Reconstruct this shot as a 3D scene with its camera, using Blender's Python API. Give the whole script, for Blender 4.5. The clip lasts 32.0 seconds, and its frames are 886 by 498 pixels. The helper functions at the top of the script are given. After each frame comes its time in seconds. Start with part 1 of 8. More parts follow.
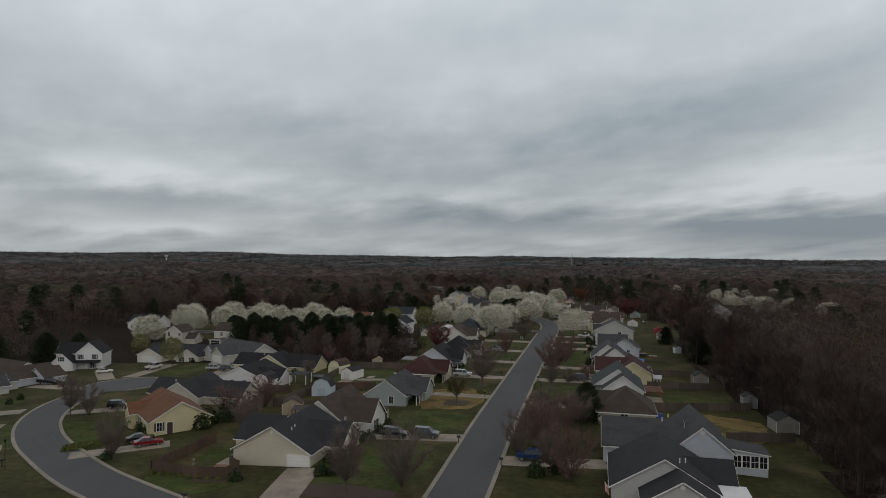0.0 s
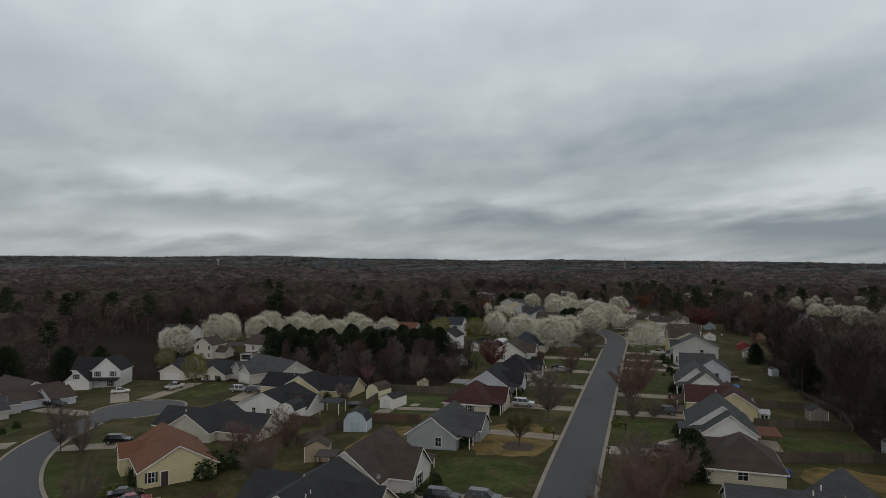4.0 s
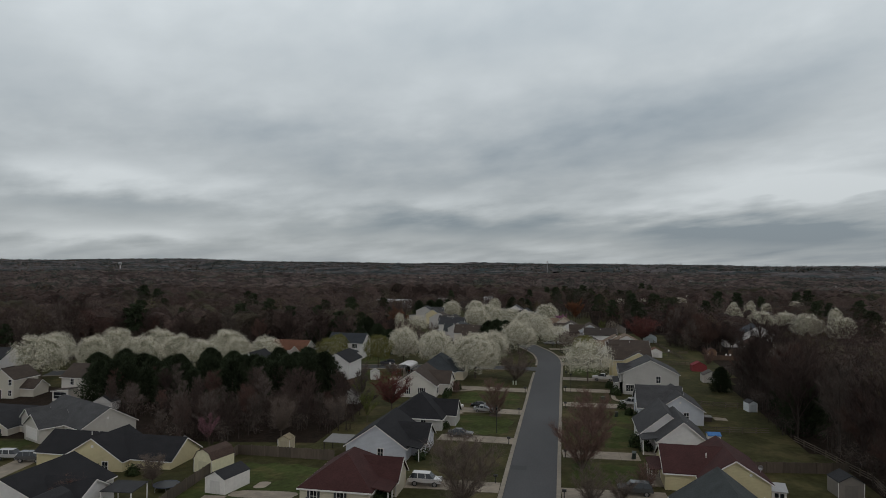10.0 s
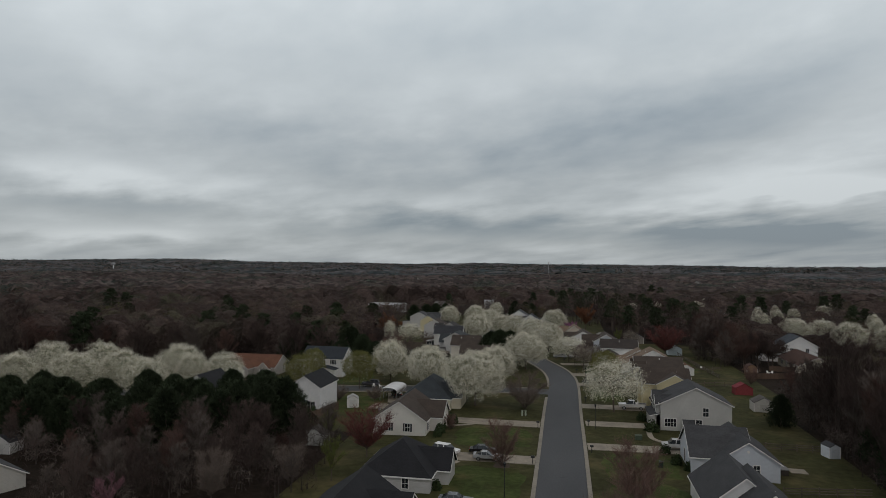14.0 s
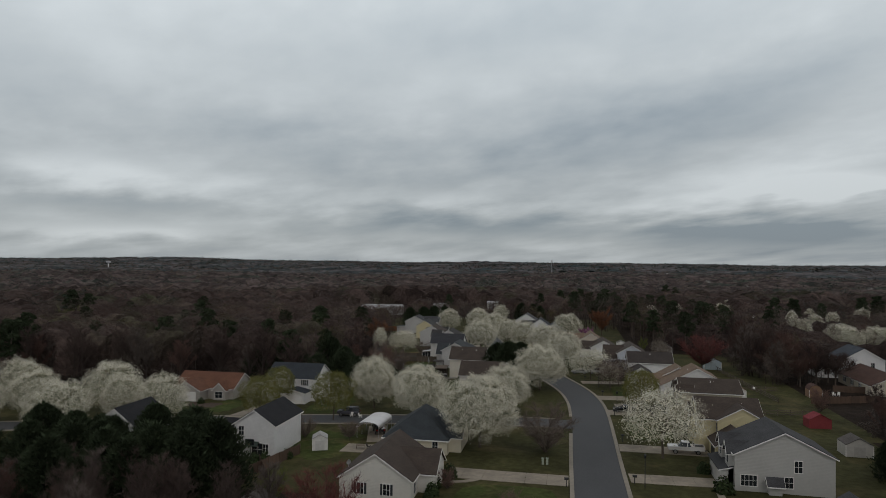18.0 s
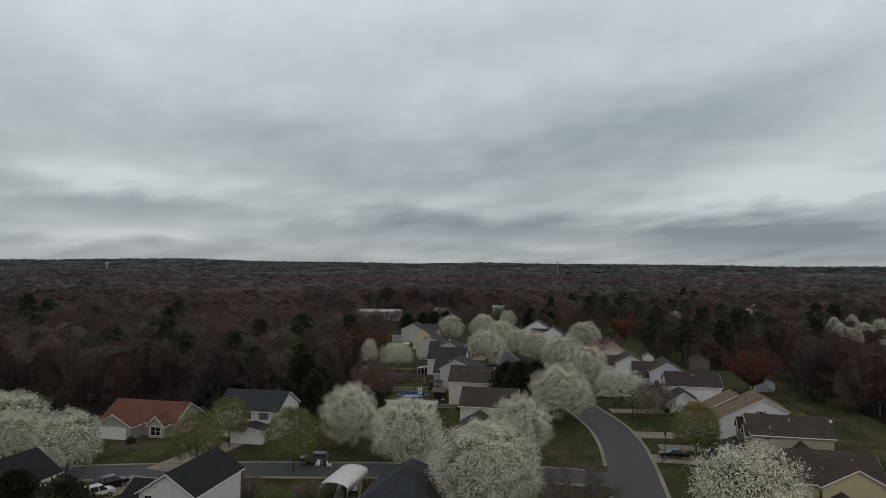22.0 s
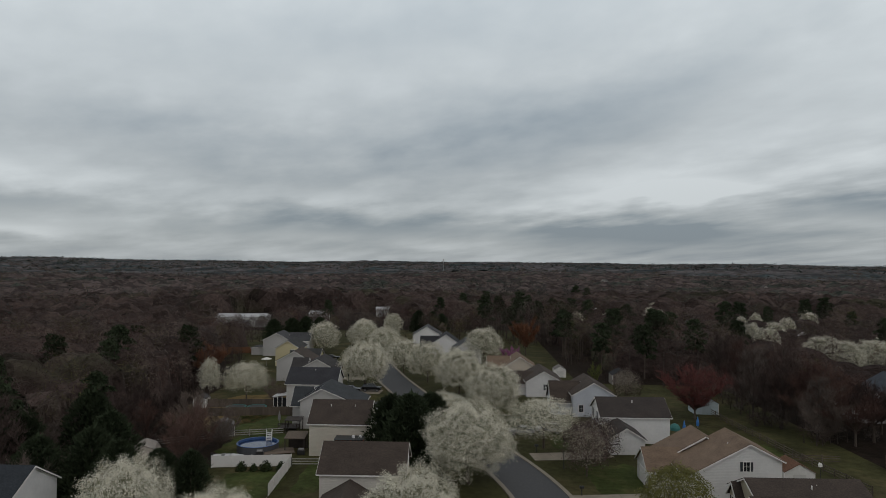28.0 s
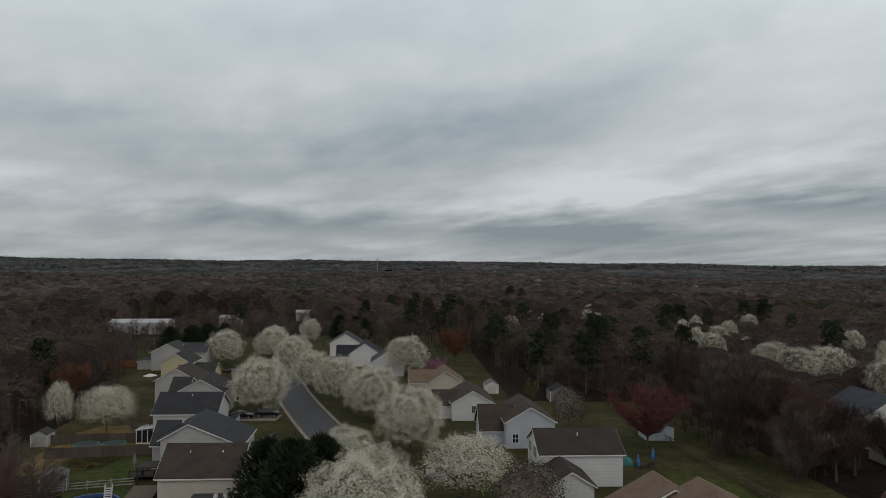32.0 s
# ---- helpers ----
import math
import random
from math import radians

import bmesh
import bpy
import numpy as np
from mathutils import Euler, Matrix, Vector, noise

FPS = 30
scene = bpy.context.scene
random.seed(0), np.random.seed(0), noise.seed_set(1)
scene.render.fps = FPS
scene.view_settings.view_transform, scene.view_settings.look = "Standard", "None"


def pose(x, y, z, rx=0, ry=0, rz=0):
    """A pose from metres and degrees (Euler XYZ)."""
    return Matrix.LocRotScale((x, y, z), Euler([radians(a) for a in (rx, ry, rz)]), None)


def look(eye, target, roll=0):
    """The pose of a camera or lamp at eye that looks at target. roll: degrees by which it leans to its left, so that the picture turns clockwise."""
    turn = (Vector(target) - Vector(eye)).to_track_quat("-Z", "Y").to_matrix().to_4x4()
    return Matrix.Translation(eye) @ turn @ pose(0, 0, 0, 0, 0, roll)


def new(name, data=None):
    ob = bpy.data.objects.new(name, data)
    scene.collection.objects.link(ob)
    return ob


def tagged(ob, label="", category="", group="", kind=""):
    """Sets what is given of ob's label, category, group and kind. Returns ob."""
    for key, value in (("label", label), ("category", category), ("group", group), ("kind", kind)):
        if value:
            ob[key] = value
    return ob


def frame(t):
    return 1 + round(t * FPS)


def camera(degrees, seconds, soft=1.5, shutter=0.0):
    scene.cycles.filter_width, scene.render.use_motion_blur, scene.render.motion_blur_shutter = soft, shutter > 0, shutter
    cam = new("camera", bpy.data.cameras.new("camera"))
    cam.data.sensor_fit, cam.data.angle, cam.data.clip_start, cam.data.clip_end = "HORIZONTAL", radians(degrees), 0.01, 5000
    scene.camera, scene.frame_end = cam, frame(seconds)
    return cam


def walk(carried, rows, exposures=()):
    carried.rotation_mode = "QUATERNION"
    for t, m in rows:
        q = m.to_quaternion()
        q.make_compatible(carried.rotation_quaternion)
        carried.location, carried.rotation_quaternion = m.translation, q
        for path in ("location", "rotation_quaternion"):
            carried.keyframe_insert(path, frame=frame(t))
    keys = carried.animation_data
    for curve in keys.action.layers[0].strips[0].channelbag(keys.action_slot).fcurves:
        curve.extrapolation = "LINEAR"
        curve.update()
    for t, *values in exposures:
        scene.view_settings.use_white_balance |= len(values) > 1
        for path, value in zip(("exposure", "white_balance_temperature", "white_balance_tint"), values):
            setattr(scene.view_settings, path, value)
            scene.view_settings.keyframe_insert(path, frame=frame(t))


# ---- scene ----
cam = camera(66.77, 32.0, soft=0.8)


def eye(x, y, z, yaw, pitch, roll):
    """A camera pose: degrees to the left of north, up, and leaning left."""
    a, b = radians(yaw), radians(pitch)
    ahead = Vector((-math.sin(a) * math.cos(b), math.cos(a) * math.cos(b), math.sin(b)))
    at = Vector((x, y, z))
    return look(at, at + ahead * 10, roll)


PATH = [
    (0, eye(15.70, 0.00, 31.52, 13.13, 0.50, 0.61)),
    (0.5, eye(14.83, 2.00, 31.61, 16.64, 0.47, 0.60)),
    (1, eye(13.81, 4.22, 31.74, 18.56, 0.46, 0.60)),
    (1.5, eye(12.85, 6.79, 31.88, 19.76, 0.48, 0.58)),
    (2, eye(12.01, 9.91, 31.99, 20.38, 0.54, 0.56)),
    (2.5, eye(11.17, 13.37, 32.08, 20.40, 0.57, 0.53)),
    (4.5, eye(7.10, 30.14, 32.32, 15.62, 0.82, 0.51)),
    (5, eye(6.86, 34.40, 32.36, 14.28, 0.87, 0.50)),
    (5.5, eye(6.59, 38.61, 32.37, 13.44, 0.91, 0.50)),
    (6, eye(6.12, 42.67, 32.42, 12.78, 0.93, 0.48)),
    (6.5, eye(5.60, 47.22, 32.41, 12.31, 1.00, 0.48)),
    (7, eye(5.15, 51.45, 32.43, 11.96, 1.03, 0.48)),
    (7.5, eye(4.49, 55.76, 32.42, 11.64, 1.05, 0.50)),
    (8, eye(3.85, 60.04, 32.42, 11.36, 1.04, 0.49)),
    (8.5, eye(3.21, 64.15, 32.39, 11.07, 1.06, 0.48)),
    (9, eye(2.67, 68.25, 32.37, 10.90, 1.03, 0.48)),
    (9.5, eye(2.00, 72.38, 32.28, 10.76, 1.05, 0.51)),
    (10, eye(1.58, 76.19, 32.25, 10.76, 1.07, 0.54)),
    (10.5, eye(1.04, 80.28, 32.24, 10.74, 1.10, 0.54)),
    (11, eye(0.45, 84.41, 32.24, 10.73, 1.11, 0.56)),
    (11.5, eye(-0.02, 88.58, 32.26, 10.76, 1.11, 0.58)),
    (12, eye(-0.60, 92.61, 32.36, 10.74, 1.12, 0.59)),
    (12.5, eye(-1.29, 96.70, 32.50, 10.69, 1.10, 0.59)),
    (13, eye(-2.05, 101.15, 32.62, 10.67, 1.06, 0.59)),
    (13.5, eye(-2.65, 105.42, 32.59, 10.70, 1.09, 0.59)),
    (14, eye(-3.22, 109.67, 32.53, 10.74, 1.11, 0.59)),
    (14.5, eye(-3.94, 114.03, 32.47, 10.73, 1.11, 0.59)),
    (16.5, eye(-6.91, 132.16, 32.50, 10.77, 1.01, 0.62)),
    (17, eye(-7.40, 136.73, 32.49, 10.87, 0.99, 0.61)),
    (17.5, eye(-8.15, 140.84, 32.50, 10.81, 0.97, 0.61)),
    (18, eye(-8.74, 145.05, 32.45, 10.87, 0.97, 0.61)),
    (18.5, eye(-9.23, 149.33, 32.42, 10.95, 0.94, 0.59)),
    (19, eye(-10.07, 153.46, 32.45, 10.90, 0.93, 0.59)),
    (19.5, eye(-10.62, 157.72, 32.43, 10.97, 0.93, 0.59)),
    (20, eye(-11.23, 161.75, 32.39, 11.02, 1.00, 0.59)),
    (20.5, eye(-11.76, 165.81, 32.41, 11.10, 1.02, 0.58)),
    (21, eye(-12.42, 169.95, 32.40, 11.11, 1.04, 0.57)),
    (21.5, eye(-12.90, 173.95, 32.37, 11.20, 1.07, 0.56)),
    (22, eye(-13.49, 178.06, 32.35, 11.24, 1.07, 0.57)),
    (22.5, eye(-14.30, 182.33, 32.28, 11.22, 1.06, 0.58)),
    (23, eye(-14.67, 186.78, 32.24, 11.36, 1.05, 0.56)),
    (23.5, eye(-15.28, 190.92, 32.19, 11.39, 1.05, 0.56)),
    (24, eye(-15.79, 195.00, 32.12, 11.49, 1.07, 0.57)),
    (24.5, eye(-16.33, 199.10, 32.10, 11.56, 1.03, 0.58)),
    (26.5, eye(-17.67, 214.08, 31.85, 11.32, 1.07, 0.54)),
    (27, eye(-17.88, 216.38, 31.74, 10.28, 1.04, 0.54)),
    (27.5, eye(-17.77, 218.61, 31.58, 8.56, 1.00, 0.54)),
    (28, eye(-17.78, 221.35, 31.44, 1.49, 1.01, 0.50)),
    (28.5, eye(-17.31, 224.52, 31.37, -2.03, 1.01, 0.46)),
    (29, eye(-16.45, 228.19, 31.34, -4.18, 1.03, 0.46)),
    (29.5, eye(-15.56, 231.91, 31.38, -5.14, 1.05, 0.47)),
    (30, eye(-14.87, 235.46, 31.48, -6.00, 1.11, 0.49)),
    (30.5, eye(-14.09, 238.53, 31.65, -8.00, 1.10, 0.52)),
    (31, eye(-13.71, 240.92, 31.77, -8.89, 1.09, 0.56)),
    (31.5, eye(-13.53, 243.19, 31.79, -7.33, 1.03, 0.58)),
    (32, eye(-13.45, 246.03, 31.63, -3.95, 0.98, 0.58)),
]
walk(cam, PATH)

# ---- world and light ----
world = bpy.data.worlds.new("overcast")
scene.world = world
world.use_nodes = True
wt = world.node_tree
wt.nodes.clear()


def build_world():
    """Overcast: a soft sky with streaked stratocumulus, brightest above the horizon and dimmed overhead out of view."""
    link = wt.links.new
    out, bg = wt.nodes.new("ShaderNodeOutputWorld"), wt.nodes.new("ShaderNodeBackground")
    sky = wt.nodes.new("ShaderNodeTexSky")
    sky.sky_type, sky.sun_disc = "NISHITA", False
    sky.sun_elevation, sky.sun_rotation = radians(45), radians(150)
    co = wt.nodes.new("ShaderNodeTexCoord")
    sep = wt.nodes.new("ShaderNodeSeparateXYZ")
    link(co.outputs["Generated"], sep.inputs[0])
    # the direction laid out on a flat cloud deck: x / (z + c), y / (z + c)
    lift = wt.nodes.new("ShaderNodeMath")
    lift.operation = "MAXIMUM"
    link(sep.outputs["Z"], lift.inputs[0])
    lift.inputs[1].default_value = 0.0
    add = wt.nodes.new("ShaderNodeMath")
    add.operation = "ADD"
    link(lift.outputs[0], add.inputs[0])
    add.inputs[1].default_value = 0.17
    deck = wt.nodes.new("ShaderNodeCombineXYZ")
    for n, axis in enumerate("XY"):
        d = wt.nodes.new("ShaderNodeMath")
        d.operation = "DIVIDE"
        link(sep.outputs[axis], d.inputs[0])
        link(add.outputs[0], d.inputs[1])
        link(d.outputs[0], deck.inputs[n])

    def clouds(scale, stretch, detail, turn, rough=0.55):
        m = wt.nodes.new("ShaderNodeMapping")
        m.vector_type = "TEXTURE"
        m.inputs["Scale"].default_value = stretch
        m.inputs["Rotation"].default_value = (0, 0, radians(turn))
        m.inputs["Location"].default_value = (3.7, 1.9, 0)
        link(deck.outputs[0], m.inputs[0])
        t = wt.nodes.new("ShaderNodeTexNoise")
        t.inputs["Scale"].default_value, t.inputs["Detail"].default_value = scale, detail
        t.inputs["Roughness"].default_value, t.inputs["Distortion"].default_value = rough, 0.25
        link(m.outputs[0], t.inputs["Vector"])
        return t

    def math_(op, a, b=None, c=None):
        n = wt.nodes.new("ShaderNodeMath")
        n.operation = op
        for k, v in enumerate((a, b, c)):
            if v is None:
                continue
            if isinstance(v, (int, float)):
                n.inputs[k].default_value = v
            else:
                link(v, n.inputs[k])
        return n.outputs[0]

    big, fine = clouds(0.62, (1.0, 1.4, 1), 2, 60, 0.4), clouds(1.5, (1.0, 1.35, 1), 6, 66, 0.52)
    up_ = math_("MULTIPLY", math_("ARCSINE", sep.outputs["Z"]), 57.2958)
    round_ = math_("MULTIPLY", math_("ARCTAN2", sep.outputs["X"], sep.outputs["Y"]), 57.2958)
    puff_at = wt.nodes.new("ShaderNodeCombineXYZ")
    tilt_ = math_("MULTIPLY_ADD", round_, -0.10, up_)
    link(math_("MULTIPLY", round_, 0.115), puff_at.inputs[0])
    link(math_("MULTIPLY", math_("LOGARITHM", math_("MAXIMUM", math_("ADD", tilt_, 6.0), 1.0), 2.0), 3.4), puff_at.inputs[1])
    rolls = wt.nodes.new("ShaderNodeTexNoise")
    rolls.inputs["Scale"].default_value, rolls.inputs["Detail"].default_value = 1.6, 7
    rolls.inputs["Roughness"].default_value, rolls.inputs["Distortion"].default_value = 0.5, 0.0
    link(puff_at.outputs[0], rolls.inputs["Vector"])
    # compass bearing and height above the horizon, in degrees, frayed by the cloud noise
    fray = math_("SUBTRACT", fine.outputs["Fac"], 0.5)
    fray2 = math_("SUBTRACT", rolls.outputs["Fac"], 0.5)
    bearing = math_("MULTIPLY", math_("ARCTAN2", sep.outputs["X"], sep.outputs["Y"]), 57.2958)
    bearing = math_("MULTIPLY_ADD", fray, 10.0, bearing)
    height = math_("MULTIPLY", math_("ARCSINE", sep.outputs["Z"]), 57.2958)
    height = math_("MULTIPLY_ADD", fray2, 2.0, math_("MULTIPLY_ADD", fray, 1.0, height))
    # the cloud banks: bearing, height, half length, half depth, slant, and how much lighter or darker
    banks = ((18.5, 5.8, 4.2, 0.8, 3, 0.30), (12, 5.8, 14, 1.7, 17, 0.16), (4, 10.5, 15, 3.0, 14, -0.13), (14, 2.6, 10, 1.1, 0, -0.24), (-37, 6.5, 6, 1.2, -3, 0.17),
             (-38, 4.3, 9, 0.8, 0, -0.16), (-36, 1.9, 7, 0.6, 0, 0.20), (-25, 9.5, 9, 2.4, -4, -0.11), (-14, 5.0, 9, 0.8, 2, 0.10), (18, 13.5, 9, 2.2, 15, -0.08),
             (31, 8.5, 9, 2.4, 12, 0.15), (33, 4.4, 8, 1.0, 0, -0.22), (-8, 3.0, 14, 1.0, 0, -0.14), (-3, 15.5, 16, 2.5, 8, 0.05))
    total = None
    for a0, h0, sx, sy, slant, amount in banks:
        c, k = math.cos(radians(slant)), math.sin(radians(slant))
        da, dh = math_("SUBTRACT", bearing, a0), math_("SUBTRACT", height, h0)
        u = math_("MULTIPLY_ADD", dh, k / sx, math_("MULTIPLY", da, c / sx))
        v = math_("MULTIPLY_ADD", dh, c / sy, math_("MULTIPLY", da, -k / sy))
        r2 = math_("MULTIPLY_ADD", u, u, math_("MULTIPLY", v, v))
        total = math_("MULTIPLY_ADD", math_("EXPONENT", math_("MULTIPLY", r2, -1.0)), amount, total if total is not None else 0.0)
    amp = wt.nodes.new("ShaderNodeMapRange")
    amp.inputs["From Min"].default_value, amp.inputs["From Max"].default_value = 0.03, 0.30
    amp.inputs["To Min"].default_value, amp.inputs["To Max"].default_value = 0.16, 0.13
    link(sep.outputs["Z"], amp.inputs["Value"])
    puffs = wt.nodes.new("ShaderNodeMapRange")
    puffs.inputs["From Min"].default_value, puffs.inputs["From Max"].default_value = 5.0, 14.0
    puffs.inputs["To Min"].default_value, puffs.inputs["To Max"].default_value = 0.44, 0.13
    link(up_, puffs.inputs["Value"])
    soft_ = math_("MULTIPLY_ADD", fray, amp.outputs[0], math_("MULTIPLY_ADD", fray2, puffs.outputs[0], total))
    mix_ = math_("ADD", math_("MULTIPLY_ADD", big.outputs["Fac"], 0.5, 0.478), soft_)
    ramp = wt.nodes.new("ShaderNodeValToRGB")
    el = ramp.color_ramp.elements
    el[0].position, el[0].color = 0.50, (0.265, 0.312, 0.350, 1)
    el[1].position, el[1].color = 0.94, (0.68, 0.725, 0.745, 1)
    mid = el.new(0.70)
    mid.color = (0.44, 0.478, 0.498, 1)
    link(mix_, ramp.inputs[0])
    # darker at the horizon, bright above it; dimmed overhead, unseen, to lower the ground's light
    zen = wt.nodes.new("ShaderNodeValToRGB")
    zr = zen.color_ramp.elements
    zr[0].position, zr[0].color = 0.0, (0.72, 0.74, 0.76, 1)
    zr[1].position, zr[1].color = 1.0, (0.70, 0.70, 0.70, 1)
    for at, k in ((0.12, 0.86), (0.36, 1.34), (0.62, 0.95)):
        zr.new(at).color = (k, k, k, 1)
    link(sep.outputs["Z"], zen.inputs[0])
    tone = wt.nodes.new("ShaderNodeVectorMath")
    tone.operation = "SCALE"
    link(ramp.outputs[0], tone.inputs[0])
    link(zen.outputs[0], tone.inputs["Scale"])
    faint = wt.nodes.new("ShaderNodeVectorMath")
    faint.operation = "MULTIPLY_ADD"
    link(sky.outputs[0], faint.inputs[0])
    faint.inputs[1].default_value = (0.004, 0.004, 0.004)
    link(tone.outputs[0], faint.inputs[2])
    link(faint.outputs[0], bg.inputs["Color"])
    bg.inputs["Strength"].default_value = 1.0
    link(bg.outputs[0], out.inputs[0])


build_world()
sun = new("sun", bpy.data.lights.new("sun", "SUN"))
sun.data.energy, sun.data.angle, sun.data.color = 0.34, radians(25), (1.0, 0.96, 0.9)
sun.matrix_world = pose(0, 0, 200, 45, 0, 30)

# ---- materials ----
def material(name, colour, rough=0.8, metal=0.0, grain=0.0, scale=1.0, stains=0.0, stain_scale=0.1, bump=0.0, bump_scale=8.0,
             lines=0.0, tint=None, per_object=0.0, per_island=0.0, squash=(1, 1, 1), sheen=0.5, thin=0.0, cells=0.0, cell_scale=0.1):
    """A surface with grain and stains at two scales, laid out in world metres."""
    m = bpy.data.materials.new(name)
    m.use_nodes = True
    nt = m.node_tree
    link, node = nt.links.new, nt.nodes.new
    b = nt.nodes["Principled BSDF"]
    b.inputs["Roughness"].default_value, b.inputs["Metallic"].default_value = rough, metal
    b.inputs["Specular IOR Level"].default_value = sheen
    geo = node("ShaderNodeNewGeometry")
    mp = node("ShaderNodeMapping")
    mp.inputs["Scale"].default_value = squash
    link(geo.outputs["Position"], mp.inputs[0])
    rgb = node("ShaderNodeRGB")
    rgb.outputs[0].default_value = (colour[0] * 1.045, colour[1] * 0.98, colour[2] * 0.955, 1)
    last = rgb.outputs[0]

    def vary(fac, low, high):
        nonlocal last
        r = node("ShaderNodeMapRange")
        r.inputs["From Min"].default_value, r.inputs["From Max"].default_value = 0.25, 0.75
        r.inputs["To Min"].default_value, r.inputs["To Max"].default_value = low, high
        link(fac, r.inputs["Value"])
        s = node("ShaderNodeVectorMath")
        s.operation = "SCALE"
        link(last, s.inputs[0])
        link(r.outputs[0], s.inputs["Scale"])
        last = s.outputs[0]

    if tint is not None:
        t = node("ShaderNodeTexNoise")
        t.inputs["Scale"].default_value, t.inputs["Detail"].default_value = tint[1], 4
        link(mp.outputs[0], t.inputs["Vector"])
        r = node("ShaderNodeMapRange")
        r.inputs["From Min"].default_value, r.inputs["From Max"].default_value = tint[2], tint[3]
        link(t.outputs["Fac"], r.inputs["Value"])
        x = node("ShaderNodeMix")
        x.data_type = "RGBA"
        link(r.outputs[0], x.inputs["Factor"])
        link(last, x.inputs["A"])
        x.inputs["B"].default_value = (*tint[0], 1)
        last = x.outputs["Result"]
    for amount, size, detail in ((grain, scale, 3), (stains, stain_scale, 4)):
        if amount:
            t = node("ShaderNodeTexNoise")
            t.inputs["Scale"].default_value, t.inputs["Detail"].default_value = size, detail
            link(mp.outputs[0], t.inputs["Vector"])
            vary(t.outputs["Fac"], 1 - amount, 1 + amount)
    if cells:
        # one tone for each cell, as from crown to crown
        vo = node("ShaderNodeTexVoronoi")
        vo.inputs["Scale"].default_value = cell_scale
        link(mp.outputs[0], vo.inputs["Vector"])
        tone = node("ShaderNodeSeparateColor")
        link(vo.outputs["Color"], tone.inputs[0])
        vary(tone.outputs[0], 1 - cells, 1 + cells)
    if per_object:
        info = node("ShaderNodeObjectInfo")
        vary(info.outputs["Random"], 1 - per_object, 1 + per_object)
    if per_island:
        vary(geo.outputs["Random Per Island"], 1 - per_island, 1 + per_island)
    link(last, b.inputs["Base Color"])
    height = None
    if lines:
        sep = node("ShaderNodeSeparateXYZ")
        link(geo.outputs["Position"], sep.inputs[0])
        k = node("ShaderNodeMath")
        k.operation = "DIVIDE"
        link(sep.outputs["Z"], k.inputs[0])
        k.inputs[1].default_value = lines
        f = node("ShaderNodeMath")
        f.operation = "FRACT"
        link(k.outputs[0], f.inputs[0])
        height = f.outputs[0]
        dist = 0.05
    elif bump:
        t = node("ShaderNodeTexNoise")
        t.inputs["Scale"].default_value, t.inputs["Detail"].default_value = bump_scale, 3
        link(mp.outputs[0], t.inputs["Vector"])
        height, dist = t.outputs["Fac"], bump
    if height is not None:
        bp = node("ShaderNodeBump")
        bp.inputs["Distance"].default_value, bp.inputs["Strength"].default_value = dist, 0.8
        link(height, bp.inputs["Height"])
        link(bp.outputs[0], b.inputs["Normal"])
    if thin:
        tr = node("ShaderNodeBsdfTranslucent")
        link(last, tr.inputs["Color"])
        mx = node("ShaderNodeMixShader")
        mx.inputs[0].default_value = thin
        link(b.outputs[0], mx.inputs[1])
        link(tr.outputs[0], mx.inputs[2])
        link(mx.outputs[0], nt.nodes["Material Output"].inputs["Surface"])
    return m


_made = {}


def siding(colour):
    if ("s", colour) not in _made:
        _made["s", colour] = material("vinyl_siding", colour, 0.55, grain=0.04, scale=2.5, stains=0.07, stain_scale=0.35, lines=0.2)
    return _made["s", colour]


def shingle(colour):
    if ("r", colour) not in _made:
        _made["r", colour] = material("asphalt_shingles", tuple(c * 0.84 for c in colour), 0.85, grain=0.30, scale=5.0, stains=0.20, stain_scale=0.45, bump=0.03, bump_scale=7, sheen=0.2, squash=(1, 1, 2.2))
    return _made["r", colour]


WHITE_PAINT = material("white_paint", (0.74, 0.74, 0.72), 0.5, grain=0.04, scale=2)
ASPHALT = material("asphalt", (0.060, 0.061, 0.065), 0.85, grain=0.10, scale=4, stains=0.16, stain_scale=0.12, bump=0.01, bump_scale=20, squash=(1, 0.35, 1))
PATCH = material("newer_asphalt", (0.042, 0.043, 0.046), 0.85, grain=0.1, scale=5)
SEAM = material("crack_sealant", (0.032, 0.032, 0.034), 0.6)
CONCRETE = material("concrete", (0.245, 0.213, 0.168), 0.85, grain=0.14, scale=1.4, stains=0.30, stain_scale=0.3)
KERB = material("kerb_concrete", (0.235, 0.21, 0.17), 0.85, grain=0.12, scale=1.2, stains=0.2, stain_scale=0.15)
GRASS = material("lawn", (0.046, 0.046, 0.018), 0.95, grain=0.30, scale=0.9, stains=0.35, stain_scale=0.12, bump=0.06, bump_scale=5,
                 tint=((0.085, 0.069, 0.031), 0.11, 0.50, 0.68), sheen=0.1)
GRASS_GREEN = material("green_lawn", (0.046, 0.060, 0.017), 0.95, grain=0.32, scale=1.1, stains=0.35, stain_scale=0.2, bump=0.06, bump_scale=5,
                       tint=((0.082, 0.072, 0.027), 0.22, 0.50, 0.72), sheen=0.1)
GRASS_DRY = material("dry_lawn", (0.165, 0.120, 0.050), 0.95, grain=0.25, scale=1.1, stains=0.3, stain_scale=0.18, bump=0.05, bump_scale=6,
                     tint=((0.055, 0.055, 0.02), 0.3, 0.52, 0.72), sheen=0.1)
MULCH = material("mulch", (0.055, 0.034, 0.022), 0.95, grain=0.3, scale=4, bump=0.03)
